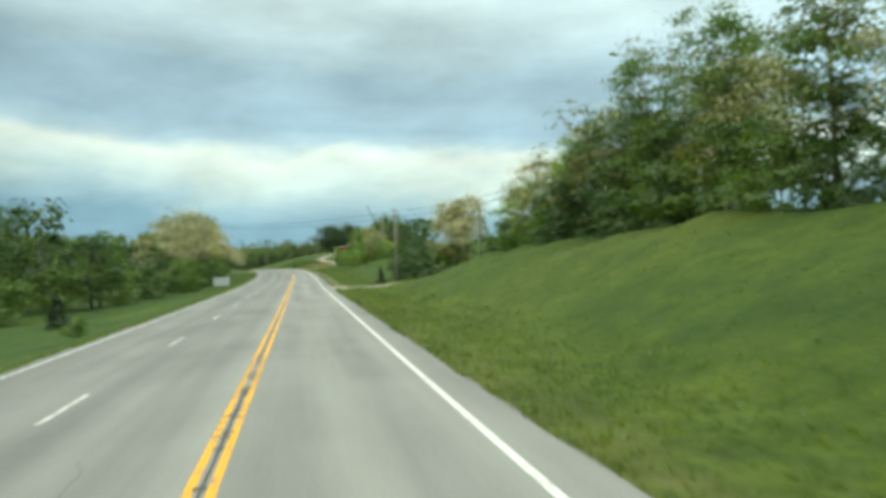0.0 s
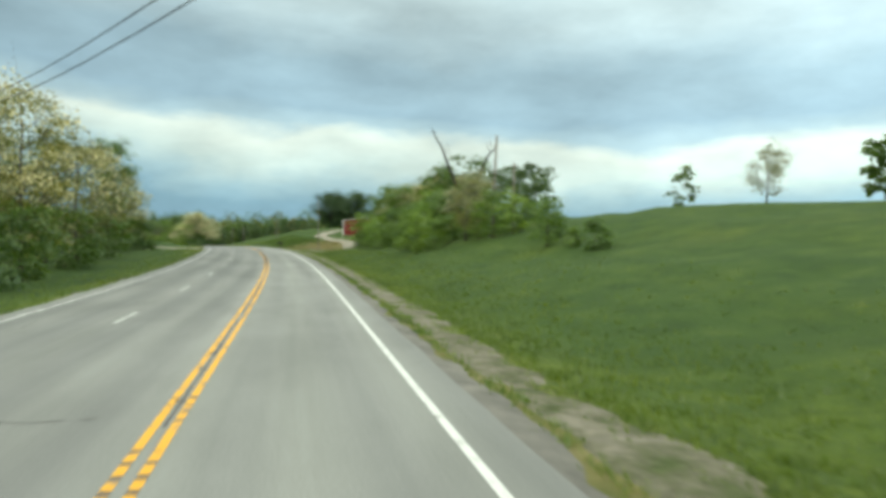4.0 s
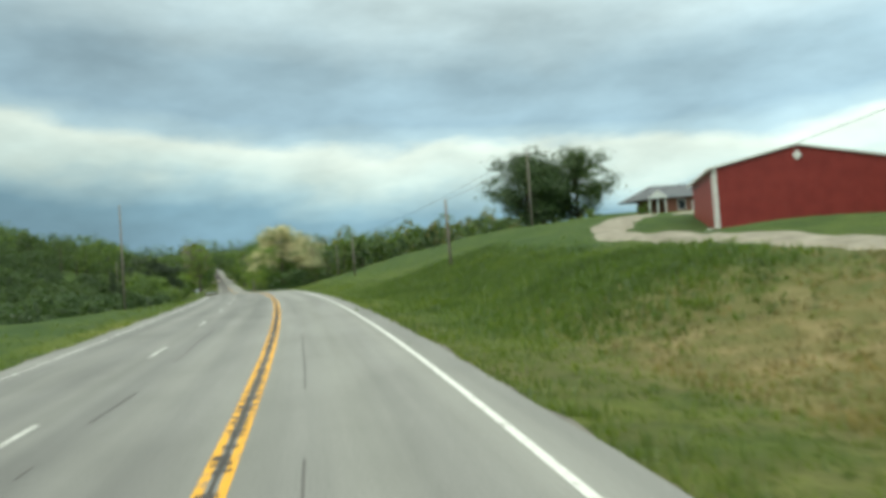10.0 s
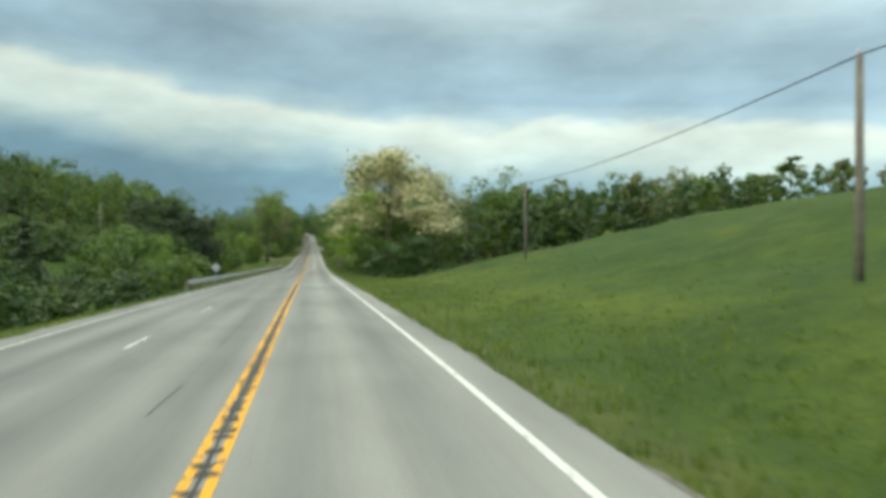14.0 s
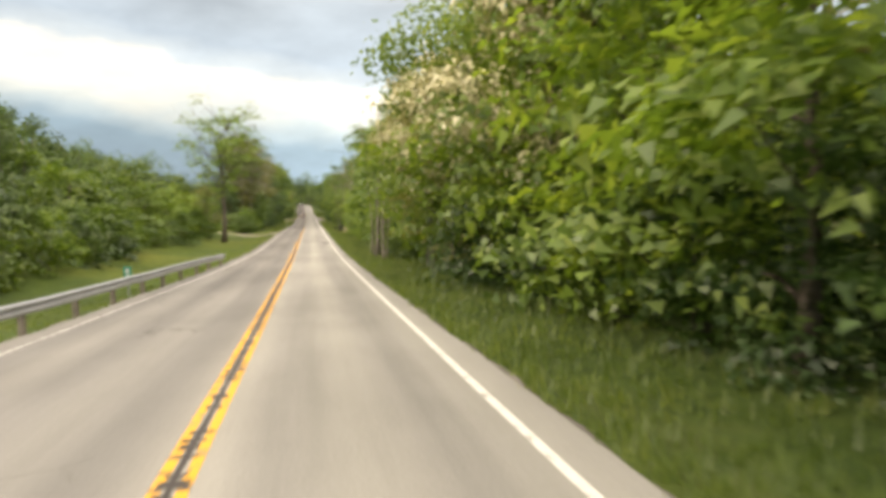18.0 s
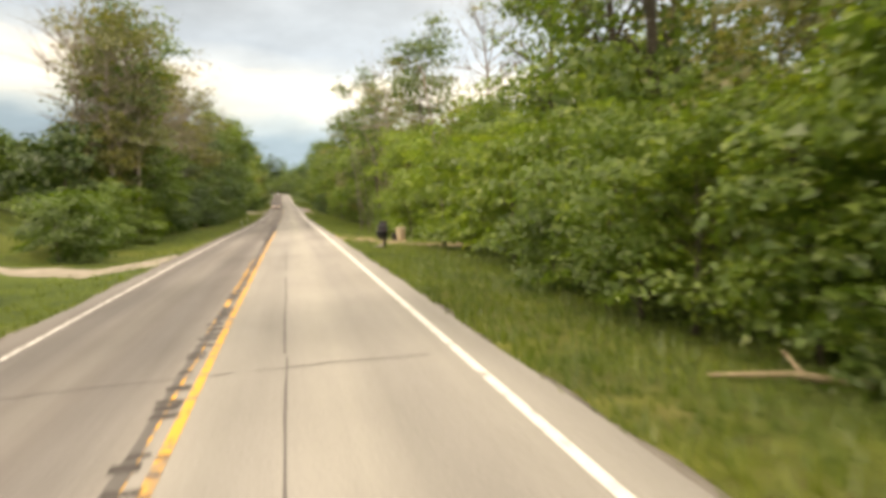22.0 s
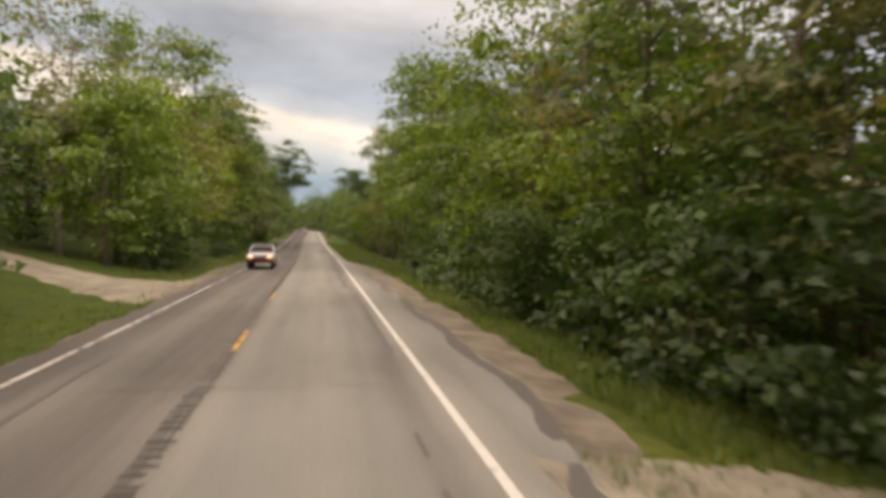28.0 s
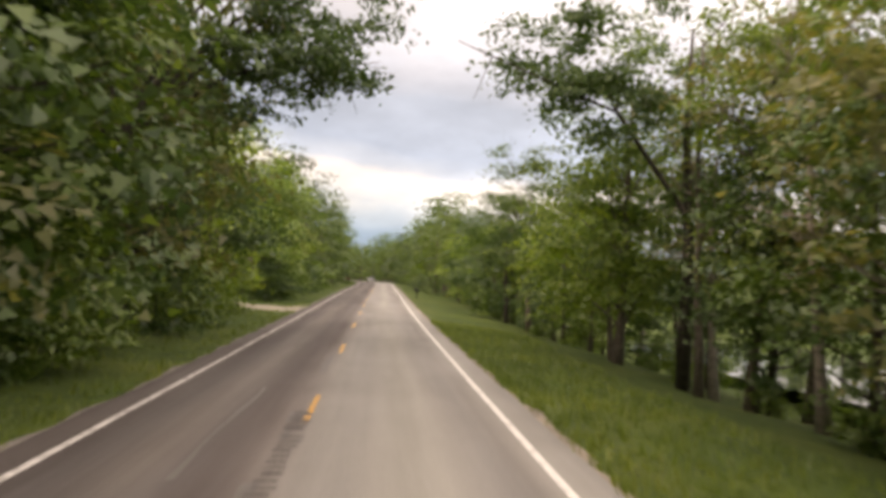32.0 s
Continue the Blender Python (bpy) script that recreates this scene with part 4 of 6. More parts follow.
pond_v = [spot(np.float64(797 + 44 * math.cos(a) * (1 + .1 * math.sin(3 * a))), np.float64(33 + 13 * math.sin(a) * (1 + .12 * math.cos(2 * a))), 0.0) for a in np.linspace(0, 2 * math.pi, 40, endpoint=False)]
pz = float(np.interp(787, STEP, RZ)) - 2.15
tagged(part("water", Geo().add([(p[0], p[1], pz) for p in pond_v], [tuple(range(40))]), WATER), "still pond water behind the trees", "water", kind="structure")

# ---- trees ----
def leaf_quads(rng, centres, radii, n, size, flat=.8, droop=0.0, tri=False, spray=26):
    """n diamond leaves spread through balls, thicker towards their outsides."""
    c, r = np.array(centres, float), np.array(radii, float)
    w = r ** 2
    k = rng.choice(len(c), n, p=w / w.sum())
    d = rng.normal(size=(n, 3))
    d /= np.linalg.norm(d, axis=1, keepdims=True)
    rad = rng.random(n) ** .45
    p = c[k] + d * (r[k] * rad)[:, None] * np.array([1, 1, flat])
    up = .5
    if n > 200 and spray:
        # leaves gather in small sprays with gaps between them
        m = max(n // spray, 8)
        q = rng.integers(0, m, n)
        spread = np.minimum(.36 * r[k[q]], .6)[:, None]
        off = rng.normal(size=(n, 3)) * spread * np.array([1, 1, .22])
        # each spray droops outwards from its limb
        off[:, 2] -= .35 * (off * d[q])[:, :2].sum(1)
        p = p[q] + off
        d, up = d[q], .85
    nrm = d * 1.0 + rng.normal(size=(n, 3)) * .4 + np.array([0, 0, up])
    nrm /= np.linalg.norm(nrm, axis=1, keepdims=True)
    a = np.cross(nrm, rng.normal(size=(n, 3)))
    a /= np.linalg.norm(a, axis=1, keepdims=True)
    a[:, 2] -= droop
    b = np.cross(nrm, a)
    L = size * (.55 + .9 * rng.random(n))[:, None]
    Wd = L * .36
    if tri:
        return np.stack([p - a * L * .45 + b * Wd, p - a * L * .45 - b * Wd, p + a * L * .55], 1).reshape(-1, 3), np.arange(3 * n).reshape(-1, 3)
    v = np.stack([p - a * L * .5, p + b * Wd - a * L * .05, p + a * L * .5, p - b * Wd - a * L * .05], 1).reshape(-1, 3)
    f = np.arange(4 * n).reshape(-1, 4)
    return v, f


def np_mesh(name, v, f, mat):
    me = bpy.data.meshes.new(name)
    n = len(f)
    me.vertices.add(len(v))
    me.vertices.foreach_set("co", v.astype(np.float32).ravel())
    c = f.shape[1]
    me.loops.add(c * n)
    me.loops.foreach_set("vertex_index", f.astype(np.int32).ravel())
    me.polygons.add(n)
    me.polygons.foreach_set("loop_start", np.arange(0, c * n, c, dtype=np.int32))
    me.update(calc_edges=True)
    me.materials.append(mat)
    return me


def limb_path(rng, a, b, bend):
    a, b = np.array(a), np.array(b)
    mid = (a + b) / 2 + rng.normal(size=3) * bend + np.array([0, 0, bend * .5])
    return [tuple(a), tuple(a * .6 + mid * .45 - b * .05), tuple(mid), tuple(b)]


KINDS = {
    # height, crown base, crown radius, limbs, leaves, leaf size, ball size, shape, leaf, bark, trunk radius, flat
    "broad": dict(h=12, base=2.2, rad=4.6, limbs=16, leaves=4400, size=0.27, ball=1.75, shape="round", leaf=LEAF, bark=BARK, tr=.2),
    "light": dict(h=10.5, base=1.2, rad=4.0, limbs=15, leaves=4200, size=0.27, ball=1.6, shape="round", leaf=LEAF_LIGHT, bark=BARK, tr=.16),
    "tall": dict(h=17, base=5.0, rad=3.8, limbs=18, leaves=4000, size=0.25, ball=1.5, shape="vase", leaf=LEAF, bark=BARK, tr=.23),
    "dark": dict(h=13.5, base=1.8, rad=4.4, limbs=16, leaves=4400, size=0.27, ball=1.8, shape="round", leaf=LEAF_DARK, bark=DARK_BARK, tr=.22),
    "rounded": dict(h=19.5, base=7.5, rad=6.4, limbs=34, leaves=5200, size=.27, ball=1.9, shape="vase", leaf=LEAF_LIGHT, bark=BARK, tr=.34),
    "sparse": dict(h=16, base=5.0, rad=3.6, limbs=28, leaves=1300, size=.26, ball=1.3, shape="vase", leaf=LEAF_OLIVE, bark=PALE_BARK, tr=.2),
    "olive": dict(h=11, base=2.0, rad=3.8, limbs=18, leaves=3000, size=0.24, ball=1.5, shape="round", leaf=LEAF_OLIVE, bark=BARK, tr=.16),
    "young": dict(h=6.5, base=.5, rad=2.4, limbs=12, leaves=2600, size=0.21, ball=1.05, shape="round", leaf=LEAF_LIGHT, bark=BARK, tr=.08),
    "locust": dict(h=12, base=1.8, rad=4.3, limbs=18, leaves=2800, size=0.24, ball=1.6, shape="round", leaf=LEAF_OLIVE, bark=BARK, tr=.18, bloom=1700),
    "hanging": dict(h=13.5, base=5.0, rad=3.6, limbs=18, leaves=2300, size=0.24, ball=1.4, shape="round", leaf=LEAF_OLIVE, bark=BARK, tr=.18, bloom=5200),
    "bloom": dict(h=12, base=.8, rad=4.9, limbs=22, leaves=3200, size=.30, ball=1.9, shape="round", leaf=LEAF, bark=BARK, tr=.2, bloom=9500, top=True),
    "oak": dict(h=13, base=1.6, rad=7.0, limbs=34, leaves=15000, size=.34, spray=8, ball=2.5, shape="round", leaf=OAK_LEAF, bark=DARK_BARK, tr=.45),
    "cedar": dict(h=8, base=.2, rad=2.7, limbs=44, leaves=4600, size=.26, ball=.95, shape="cone", leaf=CEDAR, bark=DARK_BARK, tr=.14),
    "juniper": dict(h=9, base=.2, rad=4.0, limbs=26, leaves=5600, size=.27, ball=1.5, shape="round", leaf=CEDAR, bark=DARK_BARK, tr=.2),
    "bush": dict(h=3.0, base=.1, rad=1.9, limbs=9, leaves=1800, size=0.2, ball=.85, shape="round", leaf=LEAF, bark=BARK, tr=.04),
    "under": dict(h=4.6, base=.1, rad=2.7, limbs=12, leaves=2500, size=0.24, ball=1.15, shape="round", leaf=LEAF, bark=BARK, tr=.06),
    # darker-leaved shrub; along the woods its colour also stands in for shade
    "underdark": dict(h=5.2, base=.1, rad=2.8, limbs=12, leaves=2500, size=0.24, ball=1.25, shape="round", leaf=LEAF_DARK, bark=DARK_BARK, tr=.06),
    "bare": dict(h=15, base=4, rad=3.4, limbs=34, leaves=260, size=.22, ball=1.2, shape="vase", leaf=LEAF_OLIVE, bark=PALE_BARK, tr=.18),
}
LABELS = {
    "broad": ("broad leafy green tree at the road's edge", "tree"), "light": ("bright fresh-green leafy tree at the wood's edge", "tree"), "tall": ("tall leafy tree with a high open crown", "tree"),
    "dark": ("dense dark-green leafy tree at the wood's edge", "tree"), "sparse": ("tall thin tree with few young leaves", "tree"), "olive": ("olive-green tree in young spring leaf", "tree"),
    "young": ("young light-green sapling with low leaves", "sapling"), "locust": ("locust tree with hanging cream blossom", "tree"), "bloom": ("rounded tree topped with cream blossom", "tree"), "hanging": ("tall locust tree heavy with hanging cream blossom", "tree"),
    "rounded": ("tall spreading tree with an open rounded crown in young leaf", "tree"), "oak": ("large dark-green oak with a full crown", "tree"), "cedar": ("dark conical cedar standing on the grass", "cedar"), "juniper": ("broad dark juniper standing among light bushes", "tree"), "bush": ("low leafy green bush on the verge", "bush"),
    "under": ("leafy green thicket shrub at the wood's edge", "shrub"), "underdark": ("dark leafy thicket shrub at the wood's edge", "shrub"), "bare": ("nearly bare pale-barked tree with thin twigs", "tree"),
}


def tree_meshes(kind, seed):
    K = KINDS[kind]
    rng = np.random.default_rng(seed)
    h, base, rad = K["h"], K["base"], K["rad"]
    lean = rng.normal(size=2) * h * .02
    wood, limbs = Geo(), Geo()
    top = h * (.93 if K["shape"] == "cone" else .8)
    tp = [(lean[0] * u + .05 * h * .2 * math.sin(5 * u + seed), lean[1] * u + .05 * h * .2 * math.cos(4 * u + seed), u * top - .25 * (u == 0)) for u in np.linspace(0, 1, 7)]
    tr = [K["tr"] * (1.5 if i == 0 else 1 - .14 * i) for i in range(7)]
    wood.tube(tp, tr, 8)
    balls, sizes = [], []
    for i in range(K["limbs"]):
        u = (i + .5) / K["limbs"]
        az = 2.4 * i + rng.normal() * .4
        if K["shape"] == "cone":
            z = base + (h - base) * u
            r = rad * (1 - u) ** .8 * (.75 + .4 * rng.random())
            end = (r * .62 * math.cos(az), r * .62 * math.sin(az), z)
            start = (0, 0, max(z - .1, .1))
            s = K["ball"] * (.4 + .8 * (1 - u))
        else:
            z = base + (h - base) * (u * .9 + .04)
            if K["shape"] == "vase":
                prof = (.35 + .75 * u) if u < .75 else .92 * (1.75 - u) ** .5
            else:
                prof = max(.32, math.sin(math.pi * (.16 + .76 * u)) ** .7)
            r = rad * prof * (.45 + .5 * rng.random())
            end = (r * math.cos(az) + lean[0] * u, r * math.sin(az) + lean[1] * u, z + rng.normal() * .05 * h)
            zs = max(base * .75, min(top * .95, z - r * (.5 + .3 * rng.random())))
            j = min(int(zs / top * 6), 6)
            start = (tp[j][0], tp[j][1], zs)
            s = K["ball"] * (.65 + .55 * rng.random())
        lr = max(.012, K["tr"] * .38 * (1 - .6 * u))
        path = limb_path(rng, start, end, .06 * rad)
        limbs.tube(path, [lr, lr * .8, lr * .55, lr * .2], 5, cap=False)
        if K["leaves"] < 1500 or kind in ("olive", "tall", "locust", "rounded"):
            for _ in range(7 if kind == "bare" else 4):
                d = rng.normal(size=3) * s * .8
                d[2] = abs(d[2]) * 1.1
                e = np.array(end)
                limbs.tube([tuple(np.array(path[2])), tuple(e * .7 + np.array(path[2]) * .3 + d * .4), tuple(e + d)], [lr * .4, lr * .25, lr * .08], 4, cap=False)
        balls.append(end)
        sizes.append(s)
        if i % 3 == 0 and K["shape"] != "cone":
            m = np.array(path[2]) + rng.normal(size=3) * .4
            balls.append(tuple(m))
            sizes.append(s * .7)
    if K["shape"] != "cone":
        balls.append((lean[0], lean[1], h - K["ball"] * .8))
        sizes.append(K["ball"])
    b = np.array(balls)
    b[:, 2] = np.maximum(b[:, 2], np.array(sizes) * .55)
    v, f = leaf_quads(rng, b, sizes, int(K["leaves"] * 1.35), K["size"] * .95, .8, .15, tri=True, spray=K.get("spray", 26))
    v[:, 2] = np.maximum(v[:, 2], .02)
    out = [("trunk", wood.mesh("trunk", K["bark"], True)), ("branchwork", limbs.mesh("branchwork", K["bark"], True)), ("crown", np_mesh("crown", v, f, K["leaf"]))]
    if "bloom" in K:
        bb = b.copy()
        ss = np.array(sizes) * 1.06
        if K.get("top"):
            keep = bb[:, 2] > h * .42
            bb, ss = bb[keep], ss[keep]
        else:
            keep = (rng.random(len(bb)) < .75) & (bb[:, 2] > h * .42)
            bb, ss = bb[keep], ss[keep]
        v, f = leaf_quads(rng, bb, ss, int(K["bloom"] * 1.7), .17, .85, .5, tri=True, spray=9)
        out.append(("blossom", np_mesh("blossom", v, f, BLOSSOM)))
    return out


PROTO = {}
NAMES = {"tree": "tree", "sapling": "sapling", "cedar": "cedar_tree", "bush": "bush", "shrub": "shrub"}
VARIANTS = 3
plant_rng = random.Random(21)
MASS = {"back": (12.5, 4.6, 1.2, "green"), "backolive": (13.5, 4.0, 2.5, "olive"), "backdark": (11.5, 4.4, .8, "dark"), "farbush": (4.2, 2.9, .2, "dark"), "farlight": (4.6, 3.0, .2, "green"), "fardark": (4.4, 3.0, .2, "dark")}
MASS_LEAF = {"green": [], "olive": [], "dark": [], "light": []}
MASS_WOOD = Geo()
mass_rng = np.random.default_rng(4)


def grow_mass(kind, s, lat, size):
    """A distant tree or bush that joins the woodland mass."""
    h, rad, base, tone = MASS[kind]
    h, rad, base = h * size, rad * size, base * size
    o = np.array(on_ground(s, lat, -.1))
    n = 11
    u = (np.arange(n) + .5) / n
    az = 2.4 * np.arange(n) + mass_rng.random() * 6
    r = rad * np.maximum(.3, np.sin(math.pi * (.16 + .76 * u)) ** .7) * (.4 + .5 * mass_rng.random(n))
    c = np.stack([r * np.cos(az), r * np.sin(az), base + (h - base) * u], -1) + o
    near = 8 < abs(lat) < 30 and s > 420 or 8 < lat < 46 and 150 < s < 260
    mid = 220 < s < 640 and -125 < lat < -12
    k = int((700 if near else 420) * (1 if h > 6 else .6))
    k = int(k * (2.1 if mid else 1.7 if near else 1))
    v, f = leaf_quads(mass_rng, c, np.full(n, rad * .42) * (.7 + .5 * mass_rng.random(n)), k, (.46 if mid else .42 if near else .85) * (1 if h > 6 else .8), .85, tri=True, spray=12 if near else 0)
    MASS_LEAF[tone].append(v)
    if h > 6:
        MASS_WOOD.tube([o - (0, 0, .3), o + (.1, 0, h * .4), o + (.2, .1, h * .8)], [.2 * size, .15 * size, .05], 5, cap=False)


def plant(kind, s, lat, size=1.0, group="", up=0.0, tall=1.0):
    if kind in MASS:
        return grow_mass(kind, s, lat, size)
    v = plant_rng.randrange(VARIANTS)
    turn = plant_rng.random() * 2 * math.pi
    m = Matrix.LocRotScale(on_ground(s, lat, up - .08), Euler((0, 0, turn)), (size, size, size * tall))
    label, cat = LABELS[kind]
    if (kind, v) not in PROTO:
        ob = thing(NAMES[cat], label, cat, group)
        for nm, me in tree_meshes(kind, 100 * sorted(KINDS).index(kind) + v):
            c = new(nm, me)
            c.parent = ob
            if nm == "branchwork":
                c["kind"] = "stuff"
            if nm == "blossom":
                tagged(c, "hanging cream blossom clusters")
        ob.matrix_basis = m
        PROTO[kind, v] = ob
        return ob
    src = PROTO[kind, v]
    made = copy_thing(src, m)
    made.matrix_basis = m
    if group:
        made["group"] = group
    return made


def row(kinds, s0, s1, step, lat, jitter, size=(.85, 1.15), group="", skip=(), tall=1.0):
    s = s0
    while s < s1:
        if not any(a < s < b for a, b in skip):
            k = plant_rng.choice(kinds)
            plant(k, s, lat + plant_rng.uniform(-jitter, jitter), plant_rng.uniform(*size), group, tall=tall)
        s += step * plant_rng.uniform(.7, 1.3)


def scatter(kinds, n, s0, s1, l0, l1, size=(.8, 1.2), group=""):
    for _ in range(n):
        plant(plant_rng.choice(kinds), plant_rng.uniform(s0, s1), plant_rng.uniform(l0, l1), plant_rng.uniform(*size), group)


def dead_tree(s, lat, h):
    t = thing("dead_tree", "dead forked tree with bare grey trunks rising over green thicket", "tree", m=facing(s, lat, -.1))
    part("trunk", Geo().tube([(0, 0, 0), (.1, 0, h * .2), (.2, .1, h * .34)], [.42, .36, .3], 8), DARK_BARK, t)
    for pts in (((.1, 0, h * .3), (-.5, .2, h * .55), (-1.5, .1, h * .74), (-2.3, 0, h * .92), (-3.6, 0, h * 1.12)), ((.2, 0, h * .3), (1.8, .2, h * .56), (2.6, .1, h * .72), (3.3, 0, h * .86), (4.6, 0, h))):
        g = Geo().tube(pts, [.26, .21, .16, .11, .04], 7)
        for k in range(5):
            p = Vector(pts[2 + k % 2]).lerp(Vector(pts[3 + k % 2]), .2 + .15 * k)
            sx = (-1) ** k
            g.tube([p, p + Vector((.35 * sx, .2, .5)), p + Vector((.5 * sx, .3, 1.3))], [.05, .03, .012], 5)
        part("limb", g, DARK_BARK, t)
    return t


def overhang(s, lat, h, reach, along, crown=0.0):
    """A tree whose long limb hangs over the road."""
    rng = np.random.default_rng(int(s))
    o = np.array(on_ground(s, lat, -.2))
    tip_ = np.array(spot(np.float64(s + along), np.float64(lat + reach), h))
    t = thing("overhanging_tree", "tree with a long leafy limb hanging over the road", "tree", "wood beside the road")
    part("trunk", Geo().tube([tuple(o), tuple(o + (.2, .1, h * .5)), tuple(o + (.1, .3, h * .9)), tuple(o + (.3, .2, h * 1.25))], [.3, .22, .16, .05], 9), DARK_BARK, t, smooth=True)
    fork = o + (.15, .2, h * .6)
    mid = fork * .5 + tip_ * .5 + (0, 0, 1.0)
    for k in range(3):
        e = tip_ + rng.normal(size=3) * (1.5, 1.5, .8)
        g = Geo().tube([tuple(fork), tuple(mid), tuple(e)], [.12, .07, .015], 6)
        for q in range(4):
            p = mid + (e - mid) * (.2 * q + .2)
            g.tube([tuple(p), tuple(p + rng.normal(size=3) * (.8, .8, .5))], [.025, .008], 4)
        part("limb", g, DARK_BARK, t)
    u = rng.random(30)[:, None]
    cs = mid + (tip_ - mid) * (u * 1.15) + rng.normal(size=(30, 3)) * (1.5, 1.5, .9)
    cs = np.concatenate([cs, o + (0, 0, h) + rng.normal(size=(14, 3)) * (1.8, 1.8, h * .18)])
    if crown:
        # a second storey of boughs over the long limb
        u = rng.random(34)[:, None]
        up = rng.random(34)[:, None] * (0, 0, crown)
        cs = np.concatenate([cs, mid + (tip_ - mid) * (u * .95) + up + rng.normal(size=(34, 3)) * (1.3, 1.6, .7)])
        for k in range(4):
            e = mid + (tip_ - mid) * (.15 + .25 * k) + (0, 0, crown * (.95 - .12 * k))
            part("limb", Geo().tube([tuple(fork), tuple(fork * .45 + e * .55 + (0, 0, .6)), tuple(e)], [.13, .08, .02], 6), DARK_BARK, t)
    v, f = leaf_quads(rng, cs, np.full(len(cs), 1.1), 180 * len(cs), .22, .6, .2, tri=True)
    c = new("crown", np_mesh("crown", v, f, LEAF_DARK))
    c.parent = t


def plant_all():
    W = "wood beside the road"
    # bank at the start
    g = "trees on the grassy bank"
    row(["tall", "locust", "olive", "locust"], -10, 40, 6.0, 26, 3.0, (.62, .8), g)
    row(["locust", "olive", "light"], 38, 72, 4.6, 24.5, 2.0, (.62, .76), g)
    row(["sparse", "tall", "olive"], 8, 44, 6.5, 24, 2.0, (.62, .75), g)
    row(["underdark", "under", "bush"], -8, 70, 4.6, 23, 1.5, (.7, 1.0), g)
    row(["bush", "under", "underdark"], 6, 70, 3.2, 21.6, .8, (.45, .75), g)
    row(["underdark", "dark"], 34, 62, 3.0, 25, 1.2, (.55, .75), g)
    row(["locust", "sparse", "locust"], 34, 64, 4.2, 27.5, 1.5, (.75, .95), g)
    # at the first driveway
    plant("cedar", 81.5, 10.6, .28); plant("underdark", 87.8, 14.6, .86); plant("dark", 90.5, 16.4, .42); plant("underdark", 92, 17.6, .95); plant("underdark", 86, 13.4, .5)
    plant("locust", 91.5, 21.8, .8); plant("locust", 93.5, 24, .86); plant("bloom", 94, 22.6, .6, tall=1.2); plant("bush", 96, 22, 1.0); plant("back", 150, 62, .5); plant("back", 140, 66, .55)
    g = "bushes on the field edge"
    for s, lat, k, z in ((104, 34, "farbush", .9), (118, 52, "farbush", 1.0), (126, 58, "farlight", .8), (136, 50, "backdark", .42), (150, 48, "locust", .5), (158, 44, "back", .4)):
        plant(k, s, lat, z, g)
    # wood and thicket before the barn
    g = "thicket on the bank"
    row(["under", "young", "underdark"], 163, 200, 3.6, 18.5, 1.2, (.8, 1.1), g)
    row(["under", "young", "bush"], 146, 163, 3.0, 18.5, 1.0, (.45, .65), g)
    row(["young", "under", "under", "underdark"], 156, 196, 2.6, 15.8, .8, (.5, .78), g)
    row(["bush", "bush", "young"], 150, 194, 3.0, 14.0, .8, (.4, .75), g)
    row(["bush", "young", "under"], 130, 156, 2.6, 19.5, 1.6, (.4, .6), g)
    plant("locust", 150, 17.2, .52, g); plant("locust", 152.5, 18.8, .5, g)
    row(["light", "broad", "olive"], 164, 200, 5, 22, 1.5, (.42, .55), g)
    row(["dark", "light"], 172, 198, 6, 26, 2, (.5, .7), g)
    row(["locust", "broad", "dark", "olive"], 200, 222, 3.0, 27.5, 2, (.85, 1.05), g)
    row(["locust", "broad", "dark"], 222, 240, 2.6, 29.8, 1.5, (.65, .8), g)
    row(["dark", "locust", "broad"], 203, 224, 3.6, 33, 2, (.8, .95), g)
    row(["back", "backdark"], 204, 224, 3.6, 38, 3, (.75, .95), g)
    row(["under", "underdark"], 204, 221, 3.0, 25, 1.2, (.8, 1.05), g)
    row(["under", "underdark"], 221, 240, 3.0, 28, 1.2, (.7, .95), g)
    for s, lat, k, z in ((232, 34, "locust", .75), (236, 37, "dark", .68), (241, 39, "locust", .72), (246, 42, "broad", .6), (250, 44, "dark", .5), (238, 34, "under", 1.0), (244, 38, "underdark", 1.0), (254, 38.5, "locust", .72), (250, 36.8, "dark", .66), (246, 37.5, "locust", .95), (249, 41, "locust", .95), (258, 42, "dark", .6), (251, 37.2, "underdark", .7)):
        plant(k, s, lat, z, g)
    row(["back", "backdark"], 174, 215, 6, 36, 5, (.6, .85), g)
    row(["back", "locust"], 182, 200, 7, 27, 2, (.75, .95), g)
    dead_tree(171, 22.6, 11)
    plant("juniper", 161, 20.4, .6); plant("cedar", 163, 21.6, .68); plant("cedar", 165.5, 22.8, .66)
    # oaks behind the barn, and small trees near the house
    plant("oak", 341, 46.4, .93, "oaks on the hilltop", tall=1.06); plant("oak", 344, 57.5, .93, "oaks on the hilltop", tall=1.08); plant("oak", 347, 52, .86, "oaks on the hilltop", tall=1.08)
    plant("backdark", 338, 84, .55); plant("backdark", 331, 90, .5); plant("bush", 318, 45, .6); plant("bush", 312, 49.5, .45)
    # the blossom tree and hedge line behind the hill
    plant("bloom", 413, 10.9, 1.42, tall=.95); plant("bloom", 418, 16.5, 1.1); plant("underdark", 406, 10.0, .9); plant("underdark", 409, 14, 1.0); plant("dark", 421, 13, .8)
    g = "trees along the hill's far edge"
    row(["back", "backolive", "backdark"], 424, 520, 4, 30, 7, (.7, .95), g)
    scatter(["back", "backolive", "backdark", "farbush"], 90, 440, 510, 38, 120, (.55, .95), g)
    scatter(["back", "backdark", "backolive"], 90, 505, 700, 40, 120, (.9, 1.4), g)
    # right-hand wood
    gaps = ((552, 563), (656, 664))
